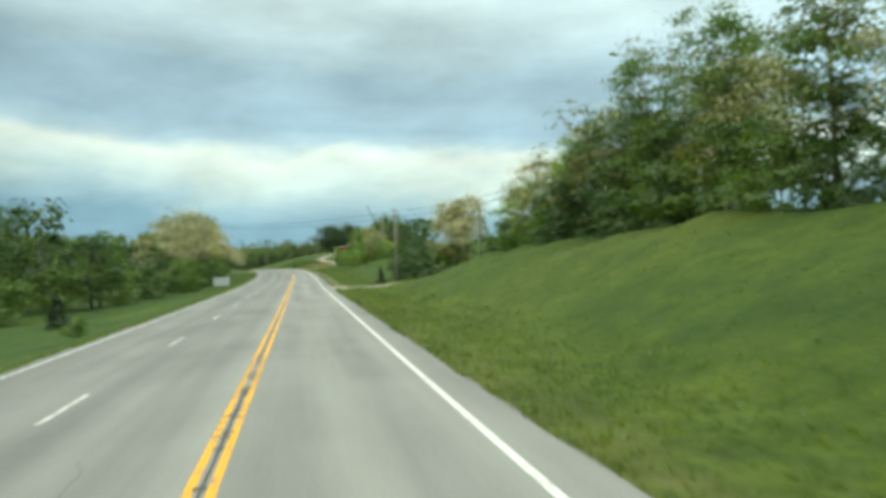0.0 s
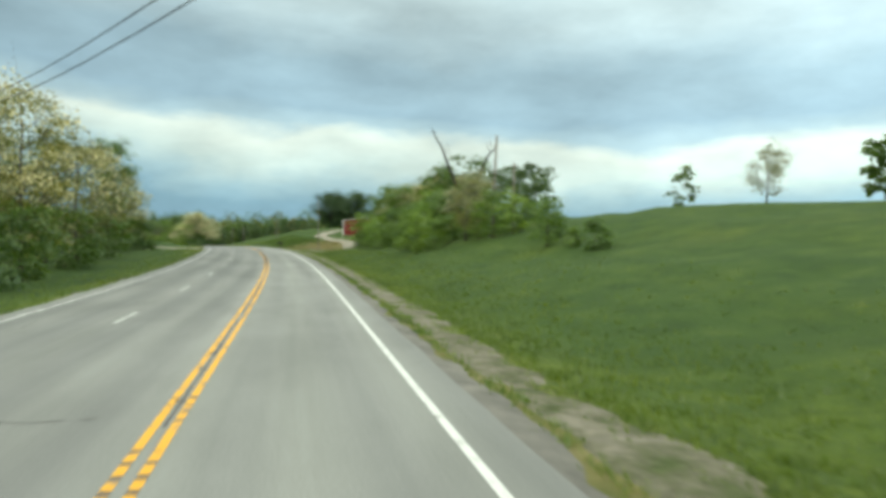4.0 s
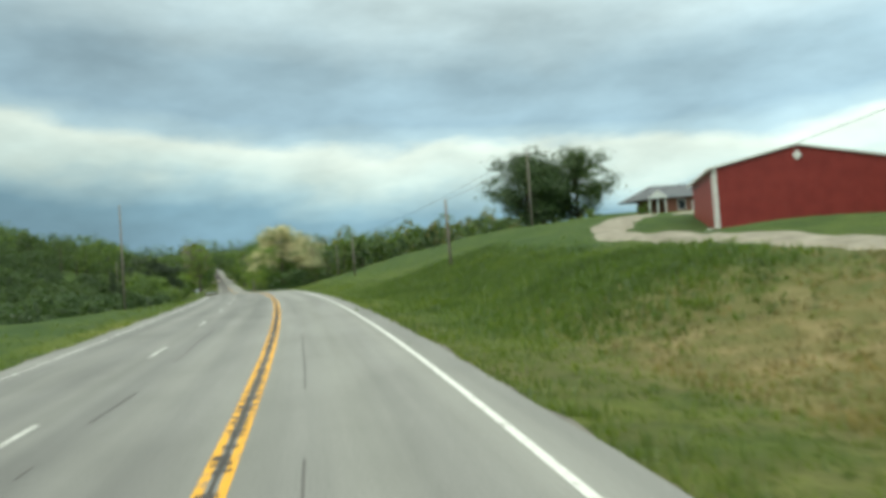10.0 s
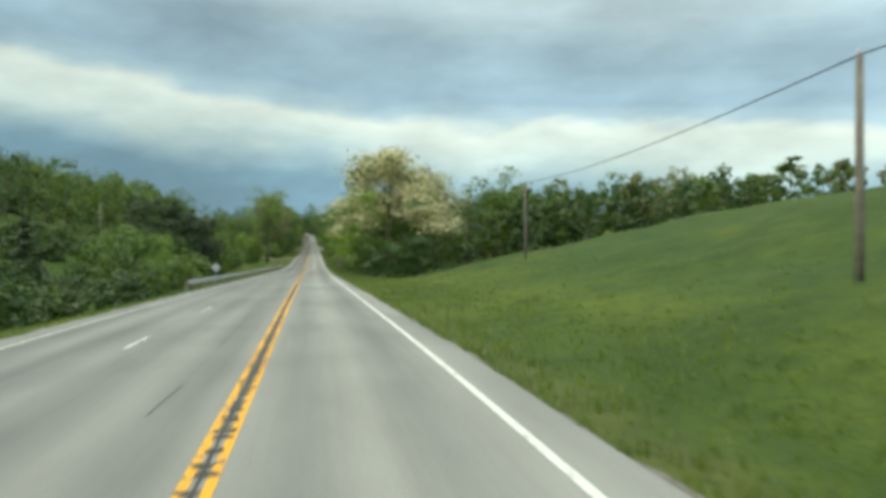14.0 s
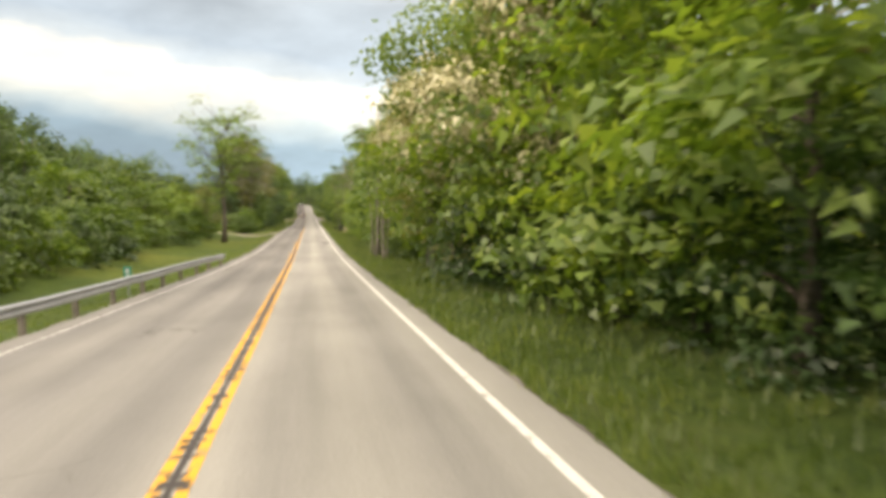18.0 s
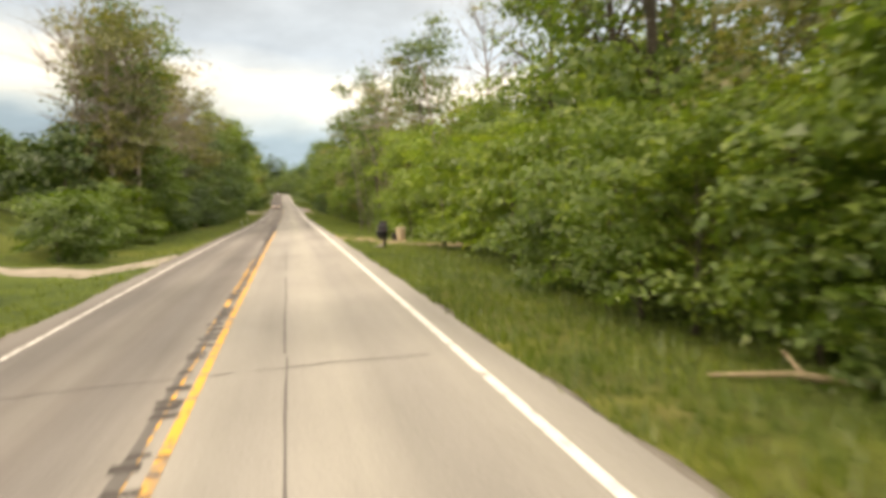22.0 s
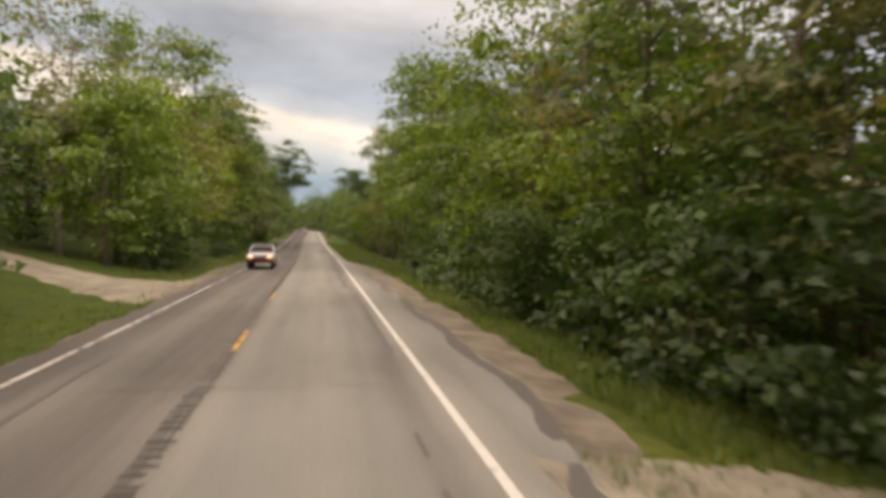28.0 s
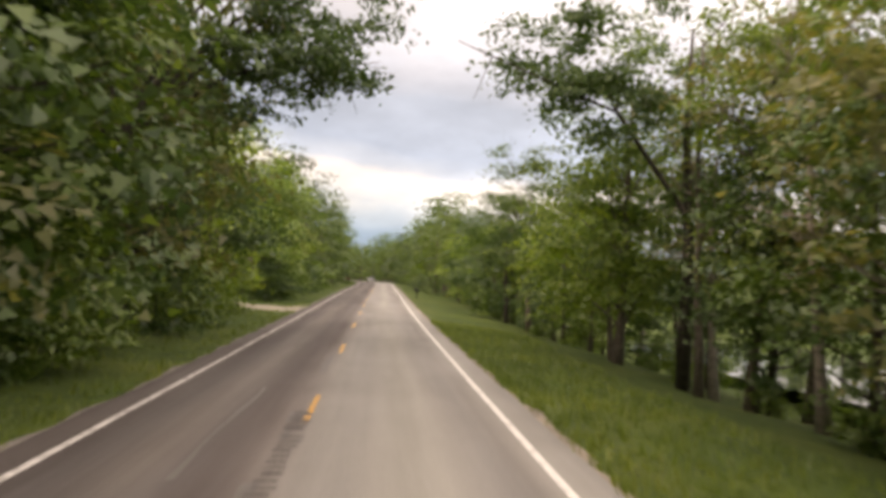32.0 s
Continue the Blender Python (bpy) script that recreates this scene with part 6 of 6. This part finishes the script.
# ---- barn and house ----
def barn():
    o = on_ground(267, 27.3)
    t = thing("barn", "red metal barn with white trim and a low gable roof", "barn", m=Matrix.LocRotScale(Vector((o.x, o.y, o.z - .15)), Euler((0, 0, radians(-16.8))), None))
    wl, ridge, wr, he, hp, hr, dep = 0.0, 4.85, 13.1, 4.05, 4.95, 3.0, 16.0
    part("front_wall", Geo().prism([(wl, 0), (wr, 0), (wr, hr), (ridge, hp), (wl, he)], 0, .15), RED_METAL, t)
    part("back_wall", Geo().prism([(wl, 0), (wr, 0), (wr, hr), (ridge, hp), (wl, he)], dep - .15, dep), RED_METAL, t)
    part("side_wall", Geo().box((wl, .15, 0), (wl + .15, dep - .15, he)), RED_METAL, t)
    part("side_wall", Geo().box((wr - .15, .15, 0), (wr, dep - .15, hr)), RED_METAL, t)
    ribs = Geo()
    for i in range(44):
        x = .3 * i + .15
        if x < wr - .1:
            top = he + (hp - he) * x / ridge if x < ridge else hp + (hr - hp) * (x - ridge) / (wr - ridge)
            ribs.box((x - .02, -.025, .05), (x + .02, 0, top - .12))
    part("wall_ribs", ribs, RED_METAL, t)
    part("roof_panel", Geo().prism([(-.25, he - .09), (ridge, hp + .02), (ridge, hp + .12), (-.25, he + .02)], -.12, dep + .35), ROOF_METAL, t)
    part("roof_panel", Geo().prism([(ridge, hp + .02), (wr + .35, hr - .08), (wr + .35, hr + .03), (ridge, hp + .12)], -.12, dep + .35), ROOF_METAL, t)
    part("rake_trim", Geo().prism([(-.25, he - .13), (ridge, hp - .02), (ridge, hp + .1), (-.25, he - .01)], -.16, -.122), WHITE_TRIM, t)
    part("rake_trim", Geo().prism([(ridge, hp - .02), (wr + .35, hr - .12), (wr + .35, hr + .0), (ridge, hp + .1)], -.16, -.122), WHITE_TRIM, t)
    part("corner_trim", Geo().box((-.03, -.03, 0), (.14, .14, he - .06)), WHITE_TRIM, t)
    part("eave_trim", Geo().box((-.42, -.3, he - .2), (-.36, dep + .3, he - .02)), WHITE_TRIM, t)
    # plain white diamond plate under the ridge, no lamp
    part("wall_plate", Geo().prism([(ridge, hp - .95), (ridge + .27, hp - .62), (ridge, hp - .29), (ridge - .27, hp - .62)], -.11, -.03), WHITE_TRIM, t, "white diamond-shaped wall plate")
    part("downspout", Geo().tube([(-.12, .1, he - .2), (-.12, .1, .25), (-.7, .1, .1)], [.05, .05, .05], 8), WHITE_TRIM, t)


def house():
    o = on_ground(316, 53)
    t = thing("house", "single-storey brick house with a grey shingle roof and white garage door", "house", m=Matrix.LocRotScale(Vector((o.x, o.y, o.z - .3)), Euler((0, 0, heading(316) + radians(-6))), None))
    L, D, H, P = 24.0, 9.0, 2.7, 2.0
    part("wall", Geo().box((2.6, 0, 0), (L, D, H)), BRICK, t)
    part("gable", Geo().prism([(12.5, H), (L, H), (18.2, H + 2.5)], -1.2, -1.0), BRICK, t)
    part("garage_wall", Geo().box((12.5, -1.2, 0), (L, -.01, H)), BRICK, t)
    part("roof", Geo().prism([(0, H - .05), (3.6, H + P), (L - 3, H + P), (L + .5, H - .05)], D / 2, D / 2 + .05), SHINGLE, t)
    g = Geo()
    e = .5
    v = [(-.3, -e, H), (L + e, -e, H), (L + e, D + e, H), (-.3, D + e, H), (2.6, D / 2, H + P), (L - 3, D / 2, H + P), (-.3, -e, H - .15), (L + e, -e, H - .15), (L + e, D + e, H - .15), (-.3, D + e, H - .15)]
    g.add(v, [(0, 1, 5, 4), (2, 3, 4, 5), (1, 2, 5), (3, 0, 4), (6, 7, 1, 0), (7, 8, 2, 1), (8, 9, 3, 2), (9, 6, 0, 3)])
    part("roof", g, SHINGLE, t)
    part("garage_roof", Geo().prism([(12.0, H - .12), (18.2, H + 2.6), (24.5, H - .12), (24.5, H + .02), (18.2, H + 2.75), (12.0, H + .02)], -1.6, 4), SHINGLE, t)
    part("porch_gable", Geo().prism([(-.3, H - .1), (2.7, H - .1), (1.2, H + 1.1)], -.7, -.6), WHITE_TRIM, t)
    for x in (0.0, 1.2, 2.4):
        part("porch_column", Geo().box((x - .09, -.45, 0), (x + .09, -.27, H), bevel=.02), WHITE_TRIM, t)
    d = part("garage_door", Geo().box((14, -1.25, 0), (19, -1.205, 2.2)), WHITE_TRIM, t)
    for z in (.55, 1.1, 1.65):
        part("door_groove", Geo().box((14.02, -1.262, z), (18.98, -1.252, z + .03)), SIGN_BACK, d)
    part("garage_door", Geo().box((20, -1.25, 0), (22.6, -1.205, 2.2)), WHITE_TRIM, t)
    for x in (4.5, 8.6):
        w = part("window", Geo().box((x, -.03, .9), (x + 1.1, .02, 2.2)), DARK_GLASS, t)
        part("window_frame", Geo().box((x - .08, -.05, .82), (x, .0, 2.28)).box((x + 1.1, -.05, .82), (x + 1.18, .0, 2.28)).box((x, -.05, 2.2), (x + 1.1, 0, 2.28)).box((x, -.05, .82), (x + 1.1, 0, .9)), WHITE_TRIM, w)
    part("front_door", Geo().box((6.6, -.04, 0), (7.6, .02, 2.1)), WHITE_TRIM, t)


barn()
house()


# ---- roadside things ----
def mailbox(s, lat, h=1.05, turn=0.0, lean=0.0, label="black mailbox on a dark wooden post", pale=False):
    t = thing("mailbox", label, "mailbox", "mailboxes", facing(s, lat, -.1, turn) @ pose(0, 0, 0, 0, lean, 0))
    part("post", Geo().box((-.06, -.06, 0), (.06, .06, h), bevel=.01), BLACK_WOOD, t)
    part("crosspiece", Geo().box((-.32, -.05, h - .12), (.22, .05, h - .02), bevel=.01), BLACK_WOOD, t)
    arch = [(-.1, h), (.1, h), (.1, h + .14), (.07, h + .2), (0, h + .23), (-.07, h + .2), (-.1, h + .14)]
    part("box", Geo().prism(arch, -.26, .26, pose(-.05, 0, 0, 0, 0, 90)), BLACK_PLASTIC, t)
    part("door", Geo().prism([(x * .96, z) for x, z in arch], -.29, -.262, pose(-.05, 0, 0, 0, 0, -90)), BLACK_PLASTIC, t)
    part("flag", Geo().box((.02, -.13, h + .08), (.05, -.115, h + .26)), MAROON, t)
    return t


mailbox(225, 5.5, 1.1, label="black mailbox on a stout dark wooden post")
mailbox(225.5, 5.95, 1.15, label="black mailbox on a stout dark wooden post")
mailbox(559, 7.7, 1.1, 0, 1)
mailbox(545.4, 6.0, .85, 10, -5, "weathered mailbox on a leaning post with a stone at its foot")
mailbox(705.5, 8.2, .95, 20, 12, "dark mailbox hung on leaning posts")
mailbox(842, 5.6, 1.05)
tagged(part("post_stone", Geo().tube([on_ground(545.4, 5.75, -.05), on_ground(545.4, 5.75, .12), on_ground(545.4, 5.75, .22)], [.26, .24, .1], 9), GRAVEL), "rough pale stone at a mailbox post", "stone")


def bin_(s, lat, r, h, mat, label, lid=True, name="rubbish_bin"):
    t = thing(name, label, "bin", "bins beside the driveway", facing(s, lat, -.02))
    g = Geo().tube([(0, 0, 0), (0, 0, .04), (0, 0, h * .5), (0, 0, h)], [r * .82, r * .86, r * .93, r], 16)
    part("body", g, mat, t, smooth=False)
    part("rim", Geo().tube([(0, 0, h - .06), (0, 0, h), (0, 0, h + .02)], [r * 1.05, r * 1.06, r * 1.0], 16), mat, t)
    if lid:
        part("lid", Geo().tube([(0, 0, h + .02), (0, 0, h + .06), (0, 0, h + .12)], [r * 1.04, r * .98, r * .4], 16), mat, t)
        part("handle", Geo().box((-.12, -.02, h + .1), (.12, .02, h + .16), bevel=.008), mat, t)


bin_(554.3, 7.0, .33, .95, BLACK_PLASTIC, "tall black plastic rubbish bin with a lid")
bin_(553.9, 7.75, .26, .5, BLACK_PLASTIC, "small open black plastic tub", False, "tub")
bin_(553.2, 8.0, .3, .95, TAN_PLASTIC, "tan plastic barrel without a lid", False, "barrel")


def bag(s, lat):
    """A slumped black bag with a tied neck."""
    t = thing("rubbish_bag", "slumped black plastic rubbish bag on the grass by the driveway", "bag", m=facing(s, lat, -.03, 8))
    rr = random.Random(3)
    g = Geo().tube([(x, .04 * math.sin(5 * x), .16 + .05 * math.sin(3 * x + 1)) for x in np.linspace(-.55, .75, 9)], [.1, .22, .27, .25, .2, .22, .2, .15, .05], 11)
    g.v[-1] += np.array([[rr.uniform(-.03, .03) for _ in range(3)] for _ in g.v[-1]])
    g.v[-1][:, 2] = np.maximum(g.v[-1][:, 2], 0)
    part("body", g, BLACK_PLASTIC, t)
    part("neck", Geo().tube([(-.38, 0, .3), (-.42, .02, .45), (-.4, .0, .56)], [.13, .05, .09], 9), BLACK_PLASTIC, t)


bag(658.9, 9.1)


def earth_mound(s, lat, r, h):
    """A low heap of bare earth."""
    o = on_ground(s, lat, -.1)
    rr = np.random.default_rng(6)
    v, f, n = [(0, 0, h)], [], 18
    for k in range(1, 5):
        for q in range(n):
            a = 2 * math.pi * q / n
            u = k / 4 * (1 + .08 * rr.normal())
            v.append((r * u * math.cos(a), .6 * r * u * math.sin(a), h * max(0, math.cos(u * math.pi / 2)) * (1 + .1 * rr.normal())))
    f += [(0, 1 + q, 1 + (q + 1) % n) for q in range(n)]
    for k in range(3):
        f += [(1 + k * n + q, 1 + (k + 1) * n + q, 1 + (k + 1) * n + (q + 1) % n, 1 + k * n + (q + 1) % n) for q in range(n)]
    v = [(o.x + x, o.y + y, o.z + z) for x, y, z in v]
    tagged(part("earth_mound", Geo().add(v, f), EARTH, smooth=True), "low heap of bare reddish earth on the hilltop", "mound")


EARTH = two_tone("bare_red_earth", (.20, .11, .065), (.33, .20, .13), .8, .95, 9, .8)
earth_mound(112, 43, 4.2, 1.1)


def road_sign(s, lat, h, panel, turn, label, mat, name, posts=1, diamond=False, bars=False):
    t = thing(name, label, "sign", m=facing(s, lat, -.2, turn))
    w, k = panel
    for x in ([0.0] if posts == 1 else [-w * .32, w * .32]):
        part("post", Geo().box((x - .04, .0, 0), (x + .04, .06, h), bevel=.01), GALV if posts == 1 else POLE, t)
    if diamond:
        part("panel", Geo().prism([(0, h - w * .7), (w * .7, h), (0, h + w * .7), (-w * .7, h)], -.02, -.004), mat, t)
    else:
        p = part("panel", Geo().box((-w / 2, -.03, h - k), (w / 2, -.004, h), bevel=.01), mat, t)
        if bars:
            part("marking", Geo().box((-w * .2, -.036, h - k * .55), (w * .2, -.031, h - k * .2)).box((-w * .2, -.036, h - k * .85), (w * .2, -.031, h - k * .68)), WHITE_TRIM, p)


road_sign(114.5, -11.2, 1.9, (2.4, 1.3), 4, "large pale grey sign back on two posts", SIGN_BACK, "sign", 2)
road_sign(404, -9.3, 2.3, (.76, .76), 0, "diamond road sign seen from its bare metal back", SIGN_BACK, "diamond_sign", 1, True)
road_sign(445, -6.1, 1.5, (.3, .45), 0, "small green mile marker on a thin post", GREEN_PAINT, "mile_marker", 1, False, True)
for s, lat in ((621, -4.9), (604, -4.6)):
    road_sign(s, lat, 1.0, (.1, .22), 0, "thin roadside marker post with a pale plate", SIGN_BACK, "marker_post", 1)


def guard_rail(s0, s1):
    t = thing("guard_rail", "galvanised steel guard rail on posts along the far edge", "guard rail")

    def lat(s):
        return -float(left_edge(s)) - .15 + (0.35 * max(0, (s - s1 + 10) / 10))
    prof = [(.0, .42), (.07, .46), (.07, .52), (.0, .57), (.0, .60), (.07, .65), (.07, .71), (.0, .75)]
    st = np.linspace(s0, s1, 60)
    v = []
    for s in st:
        for a, z in prof:
            v.append(spot(np.float64(s), np.float64(lat(s) + a), float(rise(s, lat(s))) + z + .12))
    f = [(i * 8 + j, i * 8 + j + 1, i * 8 + 9 + j, i * 8 + 8 + j) for i in range(59) for j in range(7)]
    part("rail", Geo().add(v, f), GALV, t)
    s = s0
    while s < s1:
        o = spot(np.float64(s), np.float64(lat(s) - .12), float(rise(s, lat(s))))
        part("post", Geo().box((o[0] - .07, o[1] - .08, o[2] - .3), (o[0] + .07, o[1] + .08, o[2] + .84), bevel=.01), POLE, t)
        s += 3.8


guard_rail(372, 464)


def fence(name, pts, label, rails=2, h=1.2):
    t = thing(name, label, "fence")
    prev = None
    for s, lat in pts:
        o = on_ground(s, lat)
        part("post", Geo().tube([o - Vector((0, 0, .2)), o + Vector((0, 0, h + .15))], [.09, .08], 8), POLE, t)
        if prev is not None:
            for k in range(rails):
                z = Vector((0, 0, h * (.45 + .5 * k / max(rails - 1, 1))))
                part("rail", Geo().tube([prev + z, o + z + Vector((0, 0, .03 * (-1) ** k))], [.045, .045], 6), POLE, t)
        prev = o
    return t


fence("fence", [(84.5, 16.5), (84, 19), (83, 21.6), (82, 24.4)], "weathered wooden rail fence by the driveway")
fence("gate", [(211, 22.4), (208.3, 22.7), (205.6, 23.0), (202.8, 23.4)], "grey wooden gate posts and rails under the trees", 2, 1.5)
fence("fence", [(468.9, 6.3), (472, 6.6), (476, 6.7), (480, 6.9)], "old grey fence posts at the wood's edge", 0, .8)

log_a, log_b = on_ground(517.2, 6.5, .06), on_ground(517.0, 8.8, .05)
lg = thing("fallen_log", "bare pale fallen log lying in the grass", "log")
part("stem", Geo().tube([log_a, log_a.lerp(log_b, .5) + Vector((0, 0, .08)), log_b], [.03, .055, .075], 8), CUT_WOOD, lg)
part("branch", Geo().tube([log_a.lerp(log_b, .6), log_a.lerp(log_b, .5) + Vector((0, .3, .35))], [.04, .015], 6), CUT_WOOD, lg)


def trunk(s, lat, h, r, lean, mat, label, kind="bare_tree"):
    t = thing(kind, label, "tree", "bare trunks at the wood's edge", facing(s, lat, -.2))
    rr = random.Random(int(s * 10))
    r = r * (.75 if 560 < s < 610 else 1)
    lean = (lean[0] + rr.uniform(-.9, .9), lean[1])
    pts = [(lean[0] * u * u + rr.uniform(-.09, .09) * (0 < u < 1), lean[1] * u + rr.uniform(-.08, .08) * (0 < u < 1), h * u) for u in np.linspace(0, 1, 8)]
    part("stem", Geo().tube(pts, [r * (1.35 - .1 * 0 if i == 0 else 1 - .1 * i) for i in range(8)], 9), mat, t, smooth=True)
    for k in range(5):
        p = Vector(pts[4 + k % 4])
        d = Vector((rr.uniform(-1, 1), rr.uniform(-1, 1), rr.uniform(.6, 1.4))) * 1.3
        part("branch", Geo().tube([p, p + d * .6, p + d + Vector((0, 0, .4))], [r * .3, r * .2, r * .06], 5), mat, t)


for s, lat, h, r, lean in ((473.6, 7.0, 12, .17, (.3, 0)), (474.8, 6.6, 11, .07, (-1.0, 0)), (484, 7.8, 12, .1, (.5, 0)), (467.6, 6.7, 4.6, .14, (-.2, .2)), (469.5, 7.2, 6, .07, (.3, .2)), (500, 10.4, 13, .16, (.5, 0)), (494, 10.2, 12, .15, (-.6, 0)),
                           (486, 10.2, 11, .12, (.2, .2)), (579, 8.0, 11, .09, (-.4, 0)), (588, 14.2, 13, .28, (.2, 0)), (574, 10.0, 9, .13, (-.8, 0)), (565.4, 7.4, 3.4, .055, (-.5, .3)), (549, 9.8, 10, .12, (-1.0, .2)),
                           (637, 10.2, 9, .17, (.3, .2)), (706, 10.0, 12, .19, (-.7, 0)), (729, 12.0, 12, .14, (.2, 0)), (731, 13.0, 12, .13, (-.4, 0)), (716, -9.0, 11, .14, (.8, 0)), (742, -9.0, 12, .14, (.7, .3)),
                           (572, 9.6, 10, .07, (.5, 0)), (577, 10.4, 12, .1, (-.3, .2)), (582, 11, 12, .09, (.4, 0)), (584, 9.4, 9, .06, (-.7, 0)), (592, 10.6, 12, .1, (.3, 0)), (597, 10, 11, .08, (-.5, 0)), (600, 12, 13, .12, (.2, 0)), (722, -9.4, 11, .12, (-.9, 0)), (783, 13.6, 14, .17, (-.3, 0)), (762, 12.0, 13, .16, (.2, 0)), (641, -10, 12, .2, (.2, 0))):
    trunk(s, lat, h, r, lean, PALE_BARK if 460 < s < 640 else BARK, "slim pale-barked trunk with bare branches" if 460 < s < 640 else "grey-brown trunk at the wood's edge")


# ---- vehicles ----
def wheel(t, x, y, r=.34, w=.22):
    wob = part("wheel", Geo().tube([(x - w / 2, y, r), (x - w / 2 + .04, y, r), (x + w / 2 - .04, y, r), (x + w / 2, y, r)], [r * .93, r, r, r * .93], 20), RUBBER, t)
    sx = 1 if x > 0 else -1
    part("rim", Geo().tube([(x + sx * (w / 2 - .01), y, r), (x + sx * (w / 2 + .012), y, r)], [r * .6, r * .5], 16), GALV, wob)


def pickup(s, lat, turn):
    t = thing("pickup_truck", "two-tone pickup truck, silver over maroon, with lit headlamps", "pickup truck", m=Matrix.LocRotScale(Vector(spot(np.float64(s), np.float64(lat), 0.0)), Euler((0, 0, heading(s) + radians(turn))), None))
    w = .86

    def sideways(outline, x0, x1):
        g = Geo()
        k = len(outline)
        v = [(x0, y, z) for y, z in outline] + [(x1, y, z) for y, z in outline]
        return g.add(v, [tuple(range(k)), tuple(range(2 * k - 1, k - 1, -1))] + [(q, k + q, k + (q + 1) % k, (q + 1) % k) for q in range(k)])
    part("lower_body", sideways([(-2.4, .42), (2.45, .42), (2.5, .55), (2.5, .72), (-2.42, .72), (-2.45, .55)], -w, w), MAROON, t)
    part("hood", sideways([(.75, .72), (2.48, .72), (2.46, .92), (2.2, 1.0), (.75, 1.08)], -w * .98, w * .98), SILVER, t)
    part("cab", sideways([(-.75, .72), (.75, .72), (.75, 1.08), (-.75, 1.08)], -w * .98, w * .98), SILVER, t)
    part("bed", sideways([(-2.42, .72), (-.78, .72), (-.78, 1.08), (-2.42, 1.06)], -w * .98, w * .98), SILVER, t)
    g = Geo()
    lo, hi = [(-w * .95, .78), (w * .95, .78), (w * .95, -.72), (-w * .95, -.72)], [(-w * .78, .2), (w * .78, .2), (w * .78, -.6), (-w * .78, -.6)]
    g.add([(x, y, 1.08) for x, y in lo] + [(x, y, 1.55) for x, y in hi], [(0, 1, 5, 4), (1, 2, 6, 5), (2, 3, 7, 6), (3, 0, 4, 7), (4, 5, 6, 7)])
    cabin = part("greenhouse", g, DARK_GLASS, t, "dark windscreen and side glass")
    part("roof", Geo().box((-w * .8, -.64, 1.53), (w * .8, .24, 1.6), bevel=.03), SILVER, t)
    for sx in (-1, 1):
        part("pillar", Geo().tube([(sx * w * .95, .78, 1.07), (sx * w * .78, .2, 1.56)], [.04, .04], 6), SILVER, cabin)
        part("pillar", Geo().tube([(sx * w * .95, -.72, 1.07), (sx * w * .78, -.6, 1.56)], [.05, .05], 6), SILVER, cabin)
        part("headlamp", Geo().box((sx * .62 - .15, 2.47, .74), (sx * .62 + .15, 2.515, .9), bevel=.015), LAMP, t, "lit amber headlamp")
        part("mirror", Geo().box((sx * 1.0 - .09, .6, 1.08), (sx * 1.0 + .09, .68, 1.24), bevel=.02), BLACK_PLASTIC, t)
        for y in (1.55, -1.5):
            wheel(t, sx * .74, y)
    grille = part("grille", Geo().box((-.45, 2.475, .73), (.45, 2.505, .92), bevel=.01), BLACK_PLASTIC, t)
    for z in (.77, .83, .89):
        part("grille_bar", Geo().box((-.44, 2.5, z - .012), (.44, 2.515, z + .012)), GALV, grille)
    part("bumper", Geo().box((-w, 2.46, .46), (w, 2.6, .66), bevel=.03), MAROON, t)
    part("bumper", Geo().box((-w, -2.56, .46), (w, -2.44, .64), bevel=.03), GALV, t)


pickup(707.8, -2.0, 180)


def far_car(s, lat, turn, mat, label):
    t = thing("car", label, "car", m=Matrix.LocRotScale(Vector(spot(np.float64(s), np.float64(lat), 0.0)), Euler((0, 0, heading(s) + radians(turn))), None))
    part("body", Geo().box((-.88, -2.2, .35), (.88, 2.2, .95), bevel=.12), mat, t)
    part("cabin", Geo().box((-.76, -1.7, .93), (.76, .7, 1.45), bevel=.18), DARK_GLASS, t)
    part("roof", Geo().box((-.66, -1.4, 1.43), (.66, .3, 1.5), bevel=.03), mat, t)
    for x in (-.78, .78):
        for y in (1.4, -1.4):
            wheel(t, x, y, .32)
        part("tail_lamp", Geo().box((x - .12, -2.23, .7), (x + .12, -2.19, .84), bevel=.01), MAROON, t)


far_car(985, 1.8, 0, SILVER, "pale car far ahead on the road")
far_car(1015, -1.9, 180, MAROON, "dark red car far ahead in the other lane")


def scrap(s, lat, size, label):
    rr = random.Random(int(s * 7))
    o = on_ground(s, lat, .02)
    pts = [(rr.uniform(-1, 1) * size, rr.uniform(-1, 1) * size, rr.uniform(0, .7) * size) for _ in range(9)]
    bm = bmesh.new()
    for p in pts:
        bm.verts.new(o + Vector(p))
    bmesh.ops.convex_hull(bm, input=bm.verts)
    me = bpy.data.meshes.new("litter")
    bm.to_mesh(me)
    bm.free()
    me.materials.append(WHITE_TRIM)
    tagged(new("litter", me), label, "litter", "litter on the verge")


for s, lat, size in ((714.5, -7.6, .16), (717, -7.0, .1), (729, -6.4, .12), (722, -8.4, .12)):
    scrap(s, lat, size, "crumpled white scrap of litter lying on the verge")
